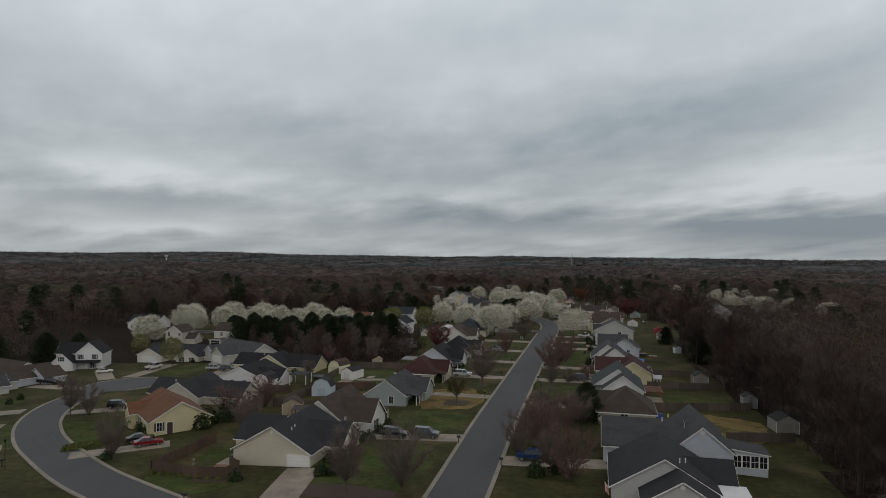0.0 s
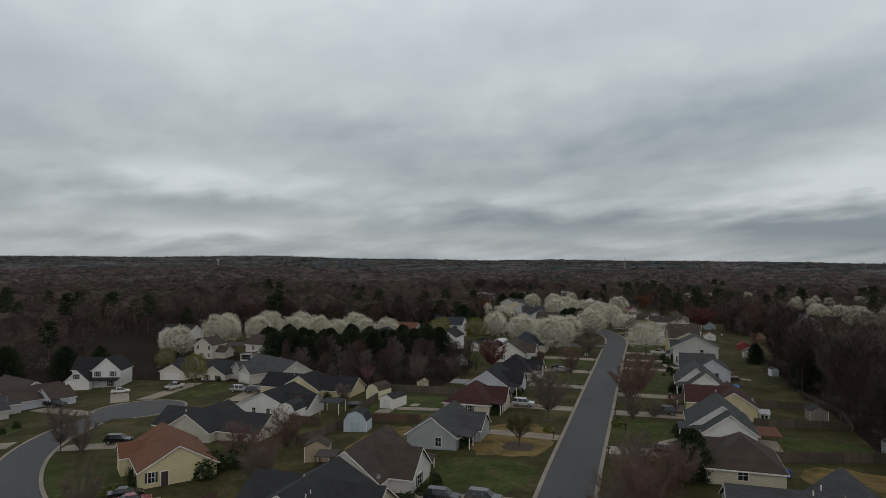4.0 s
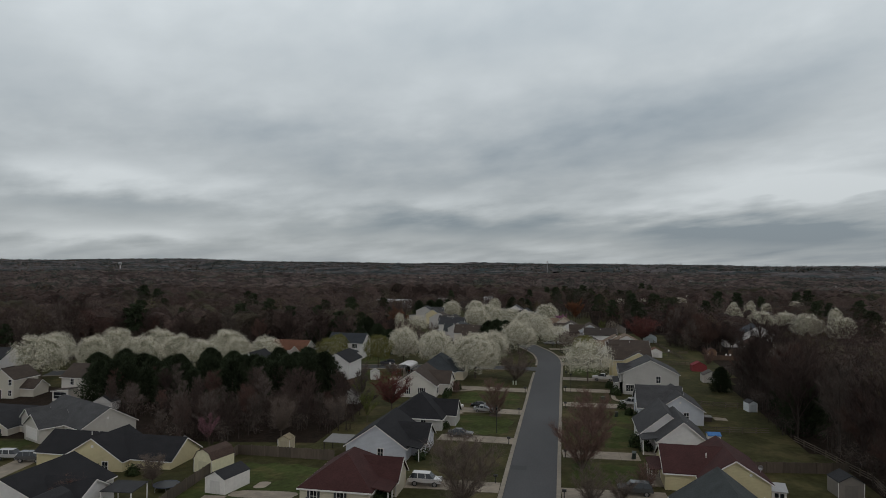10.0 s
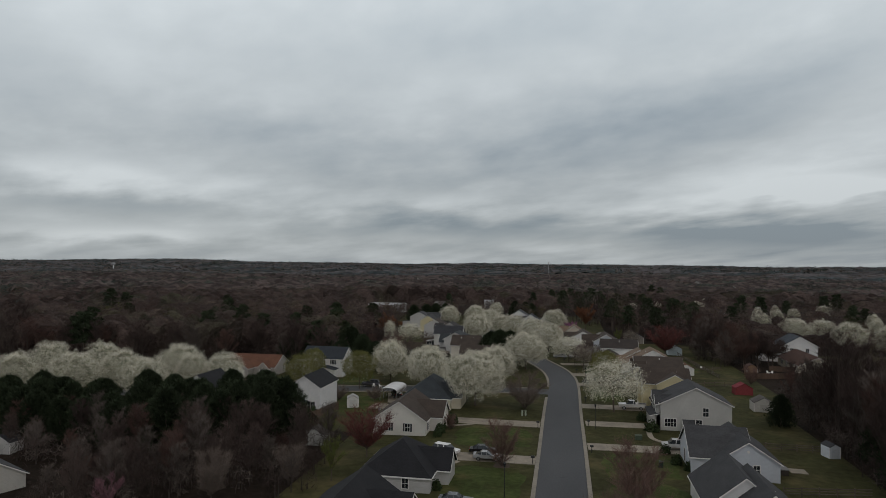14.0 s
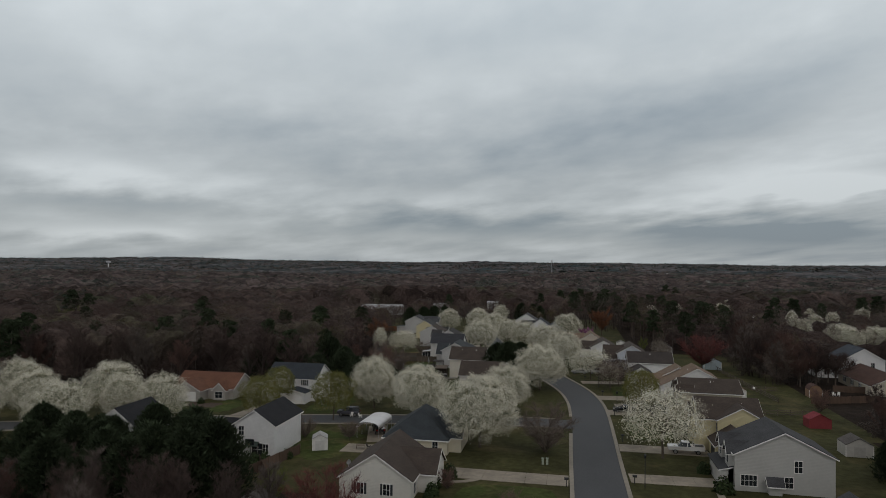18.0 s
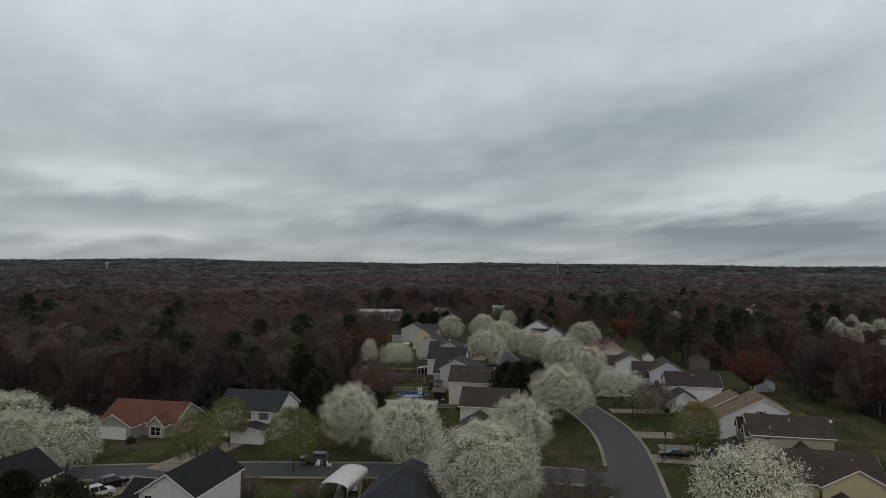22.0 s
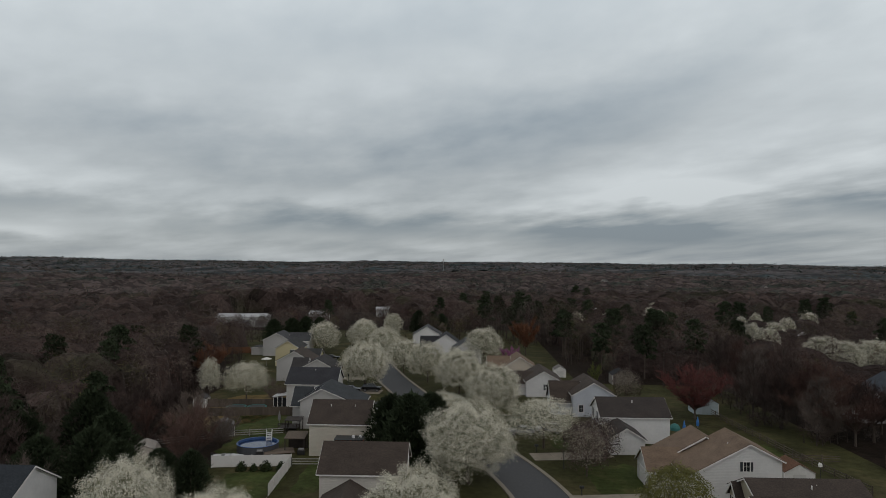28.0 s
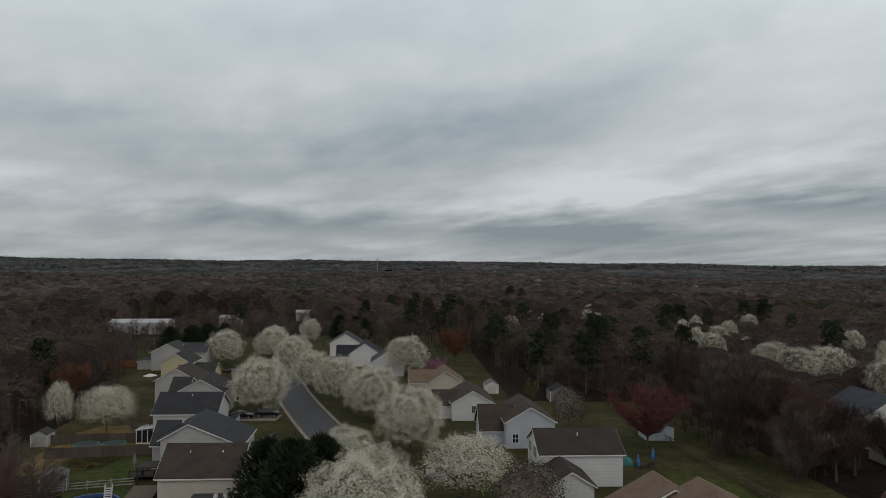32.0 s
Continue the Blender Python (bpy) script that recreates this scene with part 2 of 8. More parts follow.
LITTER = material("leaf_litter", (0.023, 0.017, 0.013), 0.95, grain=0.35, scale=0.8, stains=0.3, stain_scale=0.05, bump=0.1, bump_scale=3, sheen=0.05)
GLASS = material("window_glass", (0.018, 0.021, 0.025), 0.08, grain=0.1, scale=0.5)
DARK_DOOR = material("dark_painted_door", (0.05, 0.03, 0.03), 0.5)
WORN_WHITE = material("worn_white_rail", (0.30, 0.29, 0.27), 0.85, grain=0.25, scale=4, stains=0.35, stain_scale=0.5)
WOOD_FENCE = material("weathered_fence_wood", (0.088, 0.070, 0.053), 0.85, grain=0.2, scale=3, stains=0.2, stain_scale=0.4, per_object=0.18, squash=(1, 1, 0.2))
WOOD_BROWN = material("stained_fence_wood", (0.085, 0.052, 0.034), 0.8, grain=0.2, scale=3, per_object=0.15, squash=(1, 1, 0.2))
WOOD_ORANGE = material("new_fence_wood", (0.175, 0.078, 0.032), 0.8, grain=0.2, scale=3, per_object=0.15, squash=(1, 1, 0.2))
BARK = material("bark", (0.085, 0.066, 0.052), 0.9, grain=0.25, scale=6, bump=0.03)
PEAR_BLOOM = material("pear_blossom", (0.60, 0.59, 0.49), 0.75, stains=0.14, stain_scale=0.5, per_island=0.18, sheen=0.1)
PEAR_FADED = material("fading_pear_blossom", (0.36, 0.33, 0.27), 0.8, per_island=0.18, sheen=0.1, thin=0.4)
PEAR_LEAF = material("young_pear_leaves", (0.175, 0.175, 0.062), 0.7, stains=0.2, stain_scale=0.4, per_island=0.18, sheen=0.1, thin=0.4)
TWIG = material("bare_twigs", (0.066, 0.049, 0.044), 0.9, per_object=0.2, per_island=0.12, grain=0.35, scale=0.13, stains=0.42, stain_scale=0.03, sheen=0.1)
TWIG_RED = material("reddish_buds", (0.088, 0.054, 0.046), 0.9, per_object=0.15, per_island=0.12, stains=0.2, stain_scale=0.1, sheen=0.1)
MAPLE_RED = material("red_maple_buds", (0.130, 0.050, 0.046), 0.9, per_island=0.3, sheen=0.1)
PINK = material("pink_blossom", (0.17, 0.082, 0.10), 0.85, per_island=0.3)
REDBUD = material("redbud_blossom", (0.27, 0.10, 0.21), 0.85, per_island=0.3)
CEDAR = material("dark_conifer_needles", (0.034, 0.046, 0.026), 0.95, per_island=0.18, per_object=0.15, stains=0.2, stain_scale=0.3, sheen=0.06)
SHRUB = material("shrub_leaves", (0.028, 0.042, 0.015), 0.85, per_island=0.35, sheen=0.2)
BUDDING = material("budding_leaves", (0.095, 0.110, 0.030), 0.85, per_island=0.3, sheen=0.2)
RUBBER = material("tyre_rubber", (0.02, 0.02, 0.02), 0.8)
RIM = material("wheel_alloy", (0.35, 0.35, 0.36), 0.35, metal=0.8)
LAMP_RED = material("tail_lamp", (0.30, 0.01, 0.01), 0.2)
LAMP_CLEAR = material("head_lamp", (0.7, 0.7, 0.7), 0.1)
BLACK_METAL = material("black_painted_metal", (0.02, 0.02, 0.02), 0.5)
GREY_METAL = material("galvanised_metal", (0.38, 0.39, 0.40), 0.4, metal=0.6, grain=0.06, scale=2)


def car_paint(colour):
    if ("c", colour) not in _made:
        _made["c", colour] = material("car_paint", colour, 0.22, metal=0.2, sheen=0.6)
    return _made["c", colour]


def plain(name, colour, rough=0.7):
    if (name, colour) not in _made:
        _made[name, colour] = material(name, colour, rough, grain=0.08, scale=2)
    return _made[name, colour]


# ---- building blocks ----
class Geo:
    """Corners and faces, gathered before they become one mesh."""

    def __init__(self):
        self.v, self.f = [], []

    def poly(self, *pts):
        n = len(self.v)
        self.v += [tuple(p) for p in pts]
        self.f.append(tuple(range(n, n + len(pts))))
        return self

    def prism(self, ring, off):
        """A closed slab: the ring of points, and the same ring moved by off."""
        ring, off = [Vector(p) for p in ring], Vector(off)
        n, k = len(self.v), len(ring)
        self.v += [tuple(p) for p in ring] + [tuple(p + off) for p in ring]
        self.f += [tuple(range(n, n + k))[::-1], tuple(range(n + k, n + 2 * k))]
        self.f += [(n + i, n + (i + 1) % k, n + k + (i + 1) % k, n + k + i) for i in range(k)]
        return self

    def box(self, x0, y0, z0, x1, y1, z1):
        return self.prism([(x0, y0, z0), (x1, y0, z0), (x1, y1, z0), (x0, y1, z0)], (0, 0, z1 - z0))

    def bar(self, a, b, w=0.1, h=0.1):
        """A squared bar from a to b."""
        a, b = Vector(a), Vector(b)
        d = (b - a).normalized()
        side = d.cross(Vector((0, 0, 1)))
        side = side.normalized() if side.length > 1e-3 else Vector((1, 0, 0))
        up = side.cross(d)
        ring = [a + side * (sx * w / 2) + up * (sz * h / 2) for sx, sz in ((-1, -1), (1, -1), (1, 1), (-1, 1))]
        return self.prism(ring, b - a)

    def tube(self, a, b, r0, r1, n=6):
        a, b = Vector(a), Vector(b)
        d = (b - a).normalized()
        side = d.cross(Vector((0.31, 0.17, 0.93))).normalized()
        up = side.cross(d)
        k = len(self.v)
        for p, r in ((a, r0), (b, r1)):
            self.v += [tuple(p + (side * math.cos(t) + up * math.sin(t)) * r) for t in (2 * math.pi * i / n for i in range(n))]
        self.f += [(k + i, k + (i + 1) % n, k + n + (i + 1) % n, k + n + i) for i in range(n)]
        self.f += [tuple(range(k, k + n))[::-1], tuple(range(k + n, k + 2 * n))]
        return self

    def mesh(self, name, mat):
        me = bpy.data.meshes.new(name)
        me.from_pydata(self.v, [], self.f)
        me.materials.append(mat)
        me.update()
        return me


def part(name, geo, mat, parent, label="", smooth=False):
    """Links a Geo, or a ready mesh, as ONE mesh object under a thing or a part."""
    me = geo.mesh(name, mat) if isinstance(geo, Geo) else geo
    if smooth:
        me.polygons.foreach_set("use_smooth", [True] * len(me.polygons))
    ob = new(name, me)
    ob.parent = parent
    if label:
        ob["label"] = label
    return ob


def thing(name, m, label, category, group="", kind=""):
    ob = new(name)
    ob.matrix_world = m
    ob.empty_display_size = 0.5
    return tagged(ob, label, category, group, kind)


def solid(name, geo, mat, label, category, group="", kind=""):
    me = geo.mesh(name, mat) if isinstance(geo, Geo) else geo
    return tagged(new(name, me), label, category, group, kind)


def step(a, b, x):
    u = min(max((x - a) / (b - a), 0.0), 1.0)
    return u * u * (3 - 2 * u)


def ground(x, y):
    """The lie of the land: it falls gently away on both sides of the street, and far out towards the horizon."""
    s = 1 - 0.72 * step(185, 260, y)
    l = min(max(-x - 14, 0), 140)
    l = l * l / 28 if l < 14 else l - 7
    r = min(max(x - 16, 0), 40)
    r = r * r / 16 if r < 8 else r - 4
    far = max(math.hypot(x, y - 250) - 420, 0)
    return -0.047 * l * s - 0.045 * r * (1 - 0.6 * step(190, 240, y)) - 0.0045 * min(far, 3000)


EDGE = ((60, 51), (108, 51), (131, 52.5), (150, 49.5), (166, 47.5), (203, 46), (215, 43), (232, 43.5), (262, 42.5), (276, 47), (295, 51), (340, 50))


def wood_edge(y):
    """Where the eastern gardens end and the wood begins."""
    return float(np.interp(y, [p[0] for p in EDGE], [p[1] for p in EDGE]))


def build_ground():
    def spread(lo, hi, fine, limit_lo, limit_hi):
        xs = list(np.arange(lo, hi + 0.1, fine))
        st, x = fine, lo
        while x > limit_lo:
            st *= 1.3
            x -= st
            xs.insert(0, x)
        st, x = fine, hi
        while x < limit_hi:
            st *= 1.3
            x += st
            xs.append(x)
        return xs

    xs, ys = spread(-170, 110, 3, -4300, 4300), spread(40, 460, 3, -900, 4600)
    verts = [(x, y, ground(x, y)) for y in ys for x in xs]
    w = len(xs)
    faces = [(j * w + i, j * w + i + 1, (j + 1) * w + i + 1, (j + 1) * w + i) for j in range(len(ys) - 1) for i in range(w - 1)]
    g = Geo()
    g.v, g.f = verts, faces
    ob = solid("ground", g, GRASS, "patchy early spring lawn, green and straw coloured", "ground", kind="structure")
    me = ob.data
    me.materials.append(LITTER)
    for p in me.polygons:
        x, y = p.center.x, p.center.y
        wood = (x > wood_edge(y) - 1 and not (x > 84 and 350 < y < 380)) or x < -160 or y > 520 or (x < -45 and 192 < y < 236) or (y > 305 and x < -76 - max(0, y - 385) * 0.3) or (x < -56 and 312 < y < 340) or (x < -60 and 312 < y < 350) or (x > 14 and y > 396)
        p.material_index = 1 if wood else 0
    me.polygons.foreach_set("use_smooth", [True] * len(me.polygons))


build_ground()


def smooth_line(pts, every=2.0):
    """Points along a rounded line through pts."""
    p = [Vector((*q, 0)) for q in pts]
    p = [2 * p[0] - p[1]] + p + [2 * p[-1] - p[-2]]
    out = []
    for a, b, c, d in zip(p, p[1:], p[2:], p[3:]):
        n = max(int((c - b).length / every), 1)
        for i in range(n):
            t = i / n
            out.append(0.5 * (2 * b + (c - a) * t + (2 * a - 5 * b + 4 * c - d) * t * t + (3 * b - a - 3 * c + d) * t**3))
    return out + [p[-2]]


def ribbon(line, left, right, lift, thick=0.0, across=3):
    """A strip that lies on the ground along a line, from left to right metres off it."""
    g = Geo()
    rows = []
    for i, p in enumerate(line):
        d = (line[min(i + 1, len(line) - 1)] - line[max(i - 1, 0)]).normalized()
        n = Vector((d.y, -d.x, 0))
        row = []
        for k in range(across + 1):
            q = p + n * (left + (right - left) * k / across)
            row.append(len(g.v))
            g.v.append((q.x, q.y, ground(q.x, q.y) + lift))
        rows.append(row)
    for a, b in zip(rows, rows[1:]):
        for k in range(across):
            g.f.append((a[k], a[k + 1], b[k + 1], b[k]))
    if thick:
        n = len(g.v)
        g.v += [(x, y, z - thick) for x, y, z in g.v]
        for a, b in zip(rows, rows[1:]):
            g.f.append((a[0], b[0], b[0] + n, a[0] + n))
            g.f.append((b[-1], a[-1], a[-1] + n, b[-1] + n))
        for r in (rows[0], rows[-1]):
            for k in range(across):
                g.f.append((r[k], r[k + 1], r[k + 1] + n, r[k] + n))
    return g


MAIN = smooth_line([(-1.5, 40), (-2.2, 85), (-3.3, 126), (-3.7, 161), (-4.1, 196), (-4.4, 231), (-4.7, 258), (-4.9, 292), (-6.1, 308),
                    (-8.6, 320), (-13.2, 334), (-21.0, 356), (-30.5, 384), (-38.5, 411), (-45, 440), (-50, 475)])
RING = smooth_line([(-6, 62), (-22, 67), (-36, 73.5), (-47, 79), (-58, 85), (-70, 93), (-84, 103.5), (-96, 116), (-104.5, 130), (-109, 145), (-108.5, 153)])
SIDE = smooth_line([(-8, 282), (-20, 282), (-36, 280.5), (-52, 278), (-66, 275.5), (-80, 272), (-100, 266), (-125, 258), (-150, 250)])


def build_roads():
    for name, line, half, label in (("road_main", MAIN, 3.65, "worn grey asphalt street with faint patches"),
                                    ("road_ring", RING, 3.65, "worn grey asphalt street curving to a turning circle"),
                                    ("road_side", SIDE, 3.5, "grey asphalt side street under the pear trees")):
        solid(name, ribbon(line, -half, half, 0.05 if name == "road_main" else 0.045, across=4), ASPHALT, label, "road", kind="structure")
        for side in (-1, 1):
            segs = [line]
            if name == "road_main" and side == -1:
                segs = [[p for p in line if p.y < 276 and p.y > 67], [p for p in line if p.y > 288.5]]
            if name == "road_ring":
                segs = [[p for p in line if p.x < -12 and p.y < 143]]
            if name == "road_side":
                segs = [[p for p in line if p.x < -10.5]]
            for seg in segs:
                a, b = (half, half + 0.62) if side > 0 else (-half - 0.62, -half)
                solid("kerb", ribbon(seg, a, b, 0.14, 0.2, across=2), KERB, "pale concrete kerb and gutter along the street", "kerb", kind="structure")
    g = Geo()
    c, r = (-107.5, 156.5), 10.2
    ring = [(c[0] + r * math.cos(a), c[1] + r * math.sin(a)) for a in (2 * math.pi * i / 40 for i in range(40))]
    g.v = [(*c, ground(*c) + 0.06)] + [(x, y, ground(x, y) + 0.06) for x, y in ring]
    g.f = [(0, 1 + i, 1 + (i + 1) % 40) for i in range(40)]
    solid("road_turning_circle", g, ASPHALT, "asphalt turning circle at the street's end", "road", kind="structure")
    arc = [Vector((c[0] + (r + 0.3) * math.cos(a), c[1] + (r + 0.3) * math.sin(a), 0)) for a in (math.radians(-55 + 8 * i) for i in range(37))]
    solid("kerb", ribbon(arc, -0.3, 0.3, 0.14, 0.2, across=2), KERB, "pale concrete kerb round the turning circle", "kerb", kind="structure")


build_roads()


# ---- houses ----
def facade(house, wall, side, u, z, w, h, kind, o):
    """A window, door or garage door on one side (S, E, W, N) of a wing's wall, u metres along it."""
    x0, y0, x1, y1 = o
    inside = {"S": ((x0 + u, y0, z), (1, 0, 0), (0, -1, 0)), "N": ((x1 - u, y1, z), (-1, 0, 0), (0, 1, 0)),
              "W": ((x0, y1 - u, z), (0, -1, 0), (-1, 0, 0)), "E": ((x1, y0 + u, z), (0, 1, 0), (1, 0, 0))}[side]
    p, right, out = (Vector(q) for q in inside)
    up = Vector((0, 0, 1))

    def slab(g, a, b, c, d, depth, back=0.0):
        ring = [p + right * a + up * b + out * back, p + right * c + up * b + out * back, p + right * c + up * d + out * back, p + right * a + up * d + out * back]
        return g.prism(ring, out * depth)

    def around(m, depth, owner):
        """A plain casing up both sides and over the top."""
        ring = [(-m, 0), (0, 0), (0, h), (w, h), (w, 0), (w + m, 0), (w + m, h + m), (-m, h + m)]
        part("door_frame", Geo().prism([p + right * q + up * s for q, s in ring], out * depth), WHITE_PAINT, owner)

    if kind in ("win", "winsh", "bay"):
        f = Geo()
        rects = [(-0.09, -0.1, w + 0.09, h + 0.1), (0, 0, w, h)]
        for back in (0.0, 0.09):
            for a, b, c, d in rects:
                f.v += [tuple(p + right * q + up * s + out * back) for q, s in ((a, b), (c, b), (c, d), (a, d))]
        for i in range(4):
            j = (i + 1) % 4
            f.f += [(i, j, 4 + j, 4 + i), (8 + j, 8 + i, 12 + i, 12 + j), (j, i, 8 + i, 8 + j), (4 + i, 4 + j, 12 + j, 12 + i)]
        win = part("window", f, WHITE_PAINT, house)
        m = 0.025
        cross = [(0, h / 2 - m), (w / 2 - m, h / 2 - m), (w / 2 - m, 0), (w / 2 + m, 0), (w / 2 + m, h / 2 - m), (w, h / 2 - m), (w, h / 2 + m), (w / 2 + m, h / 2 + m), (w / 2 + m, h), (w / 2 - m, h), (w / 2 - m, h / 2 + m), (0, h / 2 + m)]
        part("glazing_bar", Geo().prism([p + right * q + up * s for q, s in cross], out * 0.05), WHITE_PAINT, win)
        part("pane", slab(Geo(), 0, 0, w, h, 0.03, 0.004), GLASS, win)
        if kind == "winsh":
            for a in (-0.42, w + 0.1):
                part("shutter", slab(Geo(), a, 0, a + 0.32, h, 0.06), house_shutter, win, "dark louvred shutter")
    elif kind == "garage":
        g = Geo()
        rows = 4
        slab(g, 0, 0, w, h, 0.03)
        gd = part("garage_door", g, WHITE_PAINT, house, "white panelled garage door")
        for i in range(rows):
            part("panel", slab(Geo(), 0.02, i * h / rows + 0.02, w - 0.02, (i + 1) * h / rows - 0.02, 0.05, 0.03), WHITE_PAINT, gd)
        around(0.14, 0.10, gd)
    elif kind == "open":
        # no hollow behind: a flat black sheet paints the shade inside the bay
        part("garage_opening", slab(Geo(), 0, 0, w, h, 0.02), BLACK_METAL, house, "black sheet painted as the shade in an open garage bay")
    elif kind == "door":
        d = part("door", slab(Geo(), 0, 0, w, h, 0.06), DARK_DOOR, house, "dark front door")
        around(0.1, 0.09, d)
    elif kind == "vent":
        n = 12
        ring = [p + right * (w / 2 * math.cos(t)) + up * (w / 2 * math.sin(t)) for t in (2 * math.pi * i / n for i in range(n))]
        part("gable_vent", Geo().prism(ring, out * 0.05), WHITE_PAINT, house, "round white gable vent")


house_shutter = material("dark_shutters", (0.03, 0.035, 0.04), 0.6)


def house(x, y, rot, wings, wall, roof, label, extras=(), shutter=None, z=None, name="house", porches=(), pipes=()):
    """One house. wings: (x0, y0, x1, y1, eave, ridge, run) in its own metres, run 'x' or 'y' (gable roofs), 'hip' or 'shed' with (eave, ridge) as the
    heights of its west and east edge; a gable may take an eighth number, the place of its ridge across it. extras: (wing, side, u, z, w, h, kind)."""
    gz = ground(x, y) if z is None else z
    top = thing(name, pose(x, y, gz, 0, 0, rot), label, "house", "houses of the street")
    wm, rm = siding(wall), shingle(roof)
    over, thick = 0.32, 0.16
    for wing in wings:
        x0, y0, x1, y1, e, r, run = wing[:7]
        g, rg, tg = Geo(), Geo(), Geo()
        base = -1.6
        ring = [(x0, y0), (x1, y0), (x1, y1), (x0, y1)]

        def rake(pts, w=0.06):
            for a, b in zip(pts, pts[1:]):
                tg.bar(a, b, w, 0.15)

        if run in ("x", "y"):
            swap = run == "x"
            c0, c1, l0, l1 = (y0, y1, x0, x1) if swap else (x0, x1, y0, y1)
            cr = wing[7] if len(wing) > 7 else (c0 + c1) / 2
            ez1 = wing[8] if len(wing) > 8 else e
            at = (lambda c, l, zz: (l, c, zz)) if swap else (lambda c, l, zz: (c, l, zz))
            prof = [(c0, base), (c1, base), (c1, ez1), (cr, r), (c0, e)]
            g.prism([at(c, l0, zz) for c, zz in prof], Vector(at(0, l1 - l0, 0)))
            for ca, za, side in ((c0, e, -1), (c1, ez1, 1)):
                sl = (r - za) / abs(cr - ca)
                co, zo = ca + side * over, za - sl * over
                slab = [at(co, l0 - over, zo + 0.04), at(cr, l0 - over, r + 0.04), at(cr, l1 + over, r + 0.04), at(co, l1 + over, zo + 0.04)]
                rg.prism(slab, (0, 0, thick))
                rake([at(co, l0 - over - 0.03, zo), at(cr, l0 - over - 0.03, r + 0.02)])
                rake([at(co, l1 + over + 0.03, zo), at(cr, l1 + over + 0.03, r + 0.02)])
                rake([at(co + side * 0.05, l0 - over, zo + 0.02), at(co + side * 0.05, l1 + over, zo + 0.02)])
        elif run == "hip":
            g.prism([(a, b, base) for a, b in ring], (0, 0, e - base))
            w, d = x1 - x0, y1 - y0
            half = min(w, d) / 2
            if w >= d:
                ra, rb = (x0 + half, (y0 + y1) / 2), (x1 - half, (y0 + y1) / 2)
            else:
                ra, rb = ((x0 + x1) / 2, y0 + half), ((x0 + x1) / 2, y1 - half)
            o = over
            zo = e - (r - e) / half * o
            q = [(x0 - o, y0 - o, zo), (x1 + o, y0 - o, zo), (x1 + o, y1 + o, zo), (x0 - o, y1 + o, zo)]
            A, B = (*ra, r), (*rb, r)
            planes = ([q[0], q[1], B, A], [q[1], q[2], B], [q[2], q[3], A, B], [q[3], q[0], A]) if w >= d else ([q[0], q[1], A], [q[1], q[2], B, A], [q[2], q[3], B], [q[3], q[0], A, B])
            for pl in planes:
                rg.prism(pl, (0, 0, thick))
            for a, b in zip(q, q[1:] + q[:1]):
                tg.bar((a[0], a[1], a[2] + 0.02), (b[0], b[1], b[2] + 0.02), 0.1, 0.2)
            tb = Geo()
        elif run == "shed":
            g.prism([(x0, y0, base), (x1, y0, base), (x1, y0, r), (x0, y0, e)], (0, y1 - y0, 0))
            o = over
            sl = (r - e) / (x1 - x0)
            rg.prism([(x0 - o, y0 - o, e - sl * o + 0.04), (x1 + o, y0 - o, r + sl * o + 0.04), (x1 + o, y1 + o, r + sl * o + 0.04), (x0 - o, y1 + o, e - sl * o + 0.04)], (0, 0, 0.12))
            rake([(x0 - o, y0 - o, e - sl * o), (x1 + o, y0 - o, r + sl * o)])
        part("wall", g, wm, top)
        rp = part("roof", rg, rm, top)
        part("trim", tg, WHITE_PAINT, rp, "white fascia boards")
    for k, side, u, zz, w, h, kind in extras:
        facade(top, None, side, u, zz, w, h, kind, wings[k][:4])
    for x0, y0, x1, y1, zlow, zhigh, low in porches:
        # an open porch: posts under a lean roof whose low edge faces low (W, E, S)
        pg = Geo()
        zs = {"W": (zlow, zhigh, zhigh, zlow), "E": (zhigh, zlow, zlow, zhigh), "S": (zlow, zlow, zhigh, zhigh), "N": (zhigh, zhigh, zlow, zlow)}[low]
        pg.prism([(x0 - 0.2, y0 - 0.2, zs[0]), (x1 + 0.2, y0 - 0.2, zs[1]), (x1 + 0.2, y1 + 0.2, zs[2]), (x0 - 0.2, y1 + 0.2, zs[3])], (0, 0, 0.14))
        pr = part("porch_roof", pg, rm, top)
        edge = {"W": [(x0 + 0.1, y0), (x0 + 0.1, (y0 + y1) / 2), (x0 + 0.1, y1)], "E": [(x1 - 0.1, y0), (x1 - 0.1, (y0 + y1) / 2), (x1 - 0.1, y1)],
                "S": [(x0, y0 + 0.1), ((x0 + x1) / 2, y0 + 0.1), (x1, y0 + 0.1)], "N": [(x0, y1), (x1, y1)]}[low]
        for px, py in edge:
            part("porch_post", Geo().box(px - 0.07, py - 0.07, -0.4, px + 0.07, py + 0.07, zlow + 0.05), WHITE_PAINT, pr, "white porch post")
        part("porch_floor", Geo().box(x0, y0, -0.6, x1, y1, 0.12), CONCRETE, top)
    for px, py, pz, ph in pipes:
        part("vent_pipe", Geo().tube((px, py, pz), (px, py, pz + ph), 0.07, 0.07, 8), WHITE_PAINT, top, "white roof vent pipe")
    return top


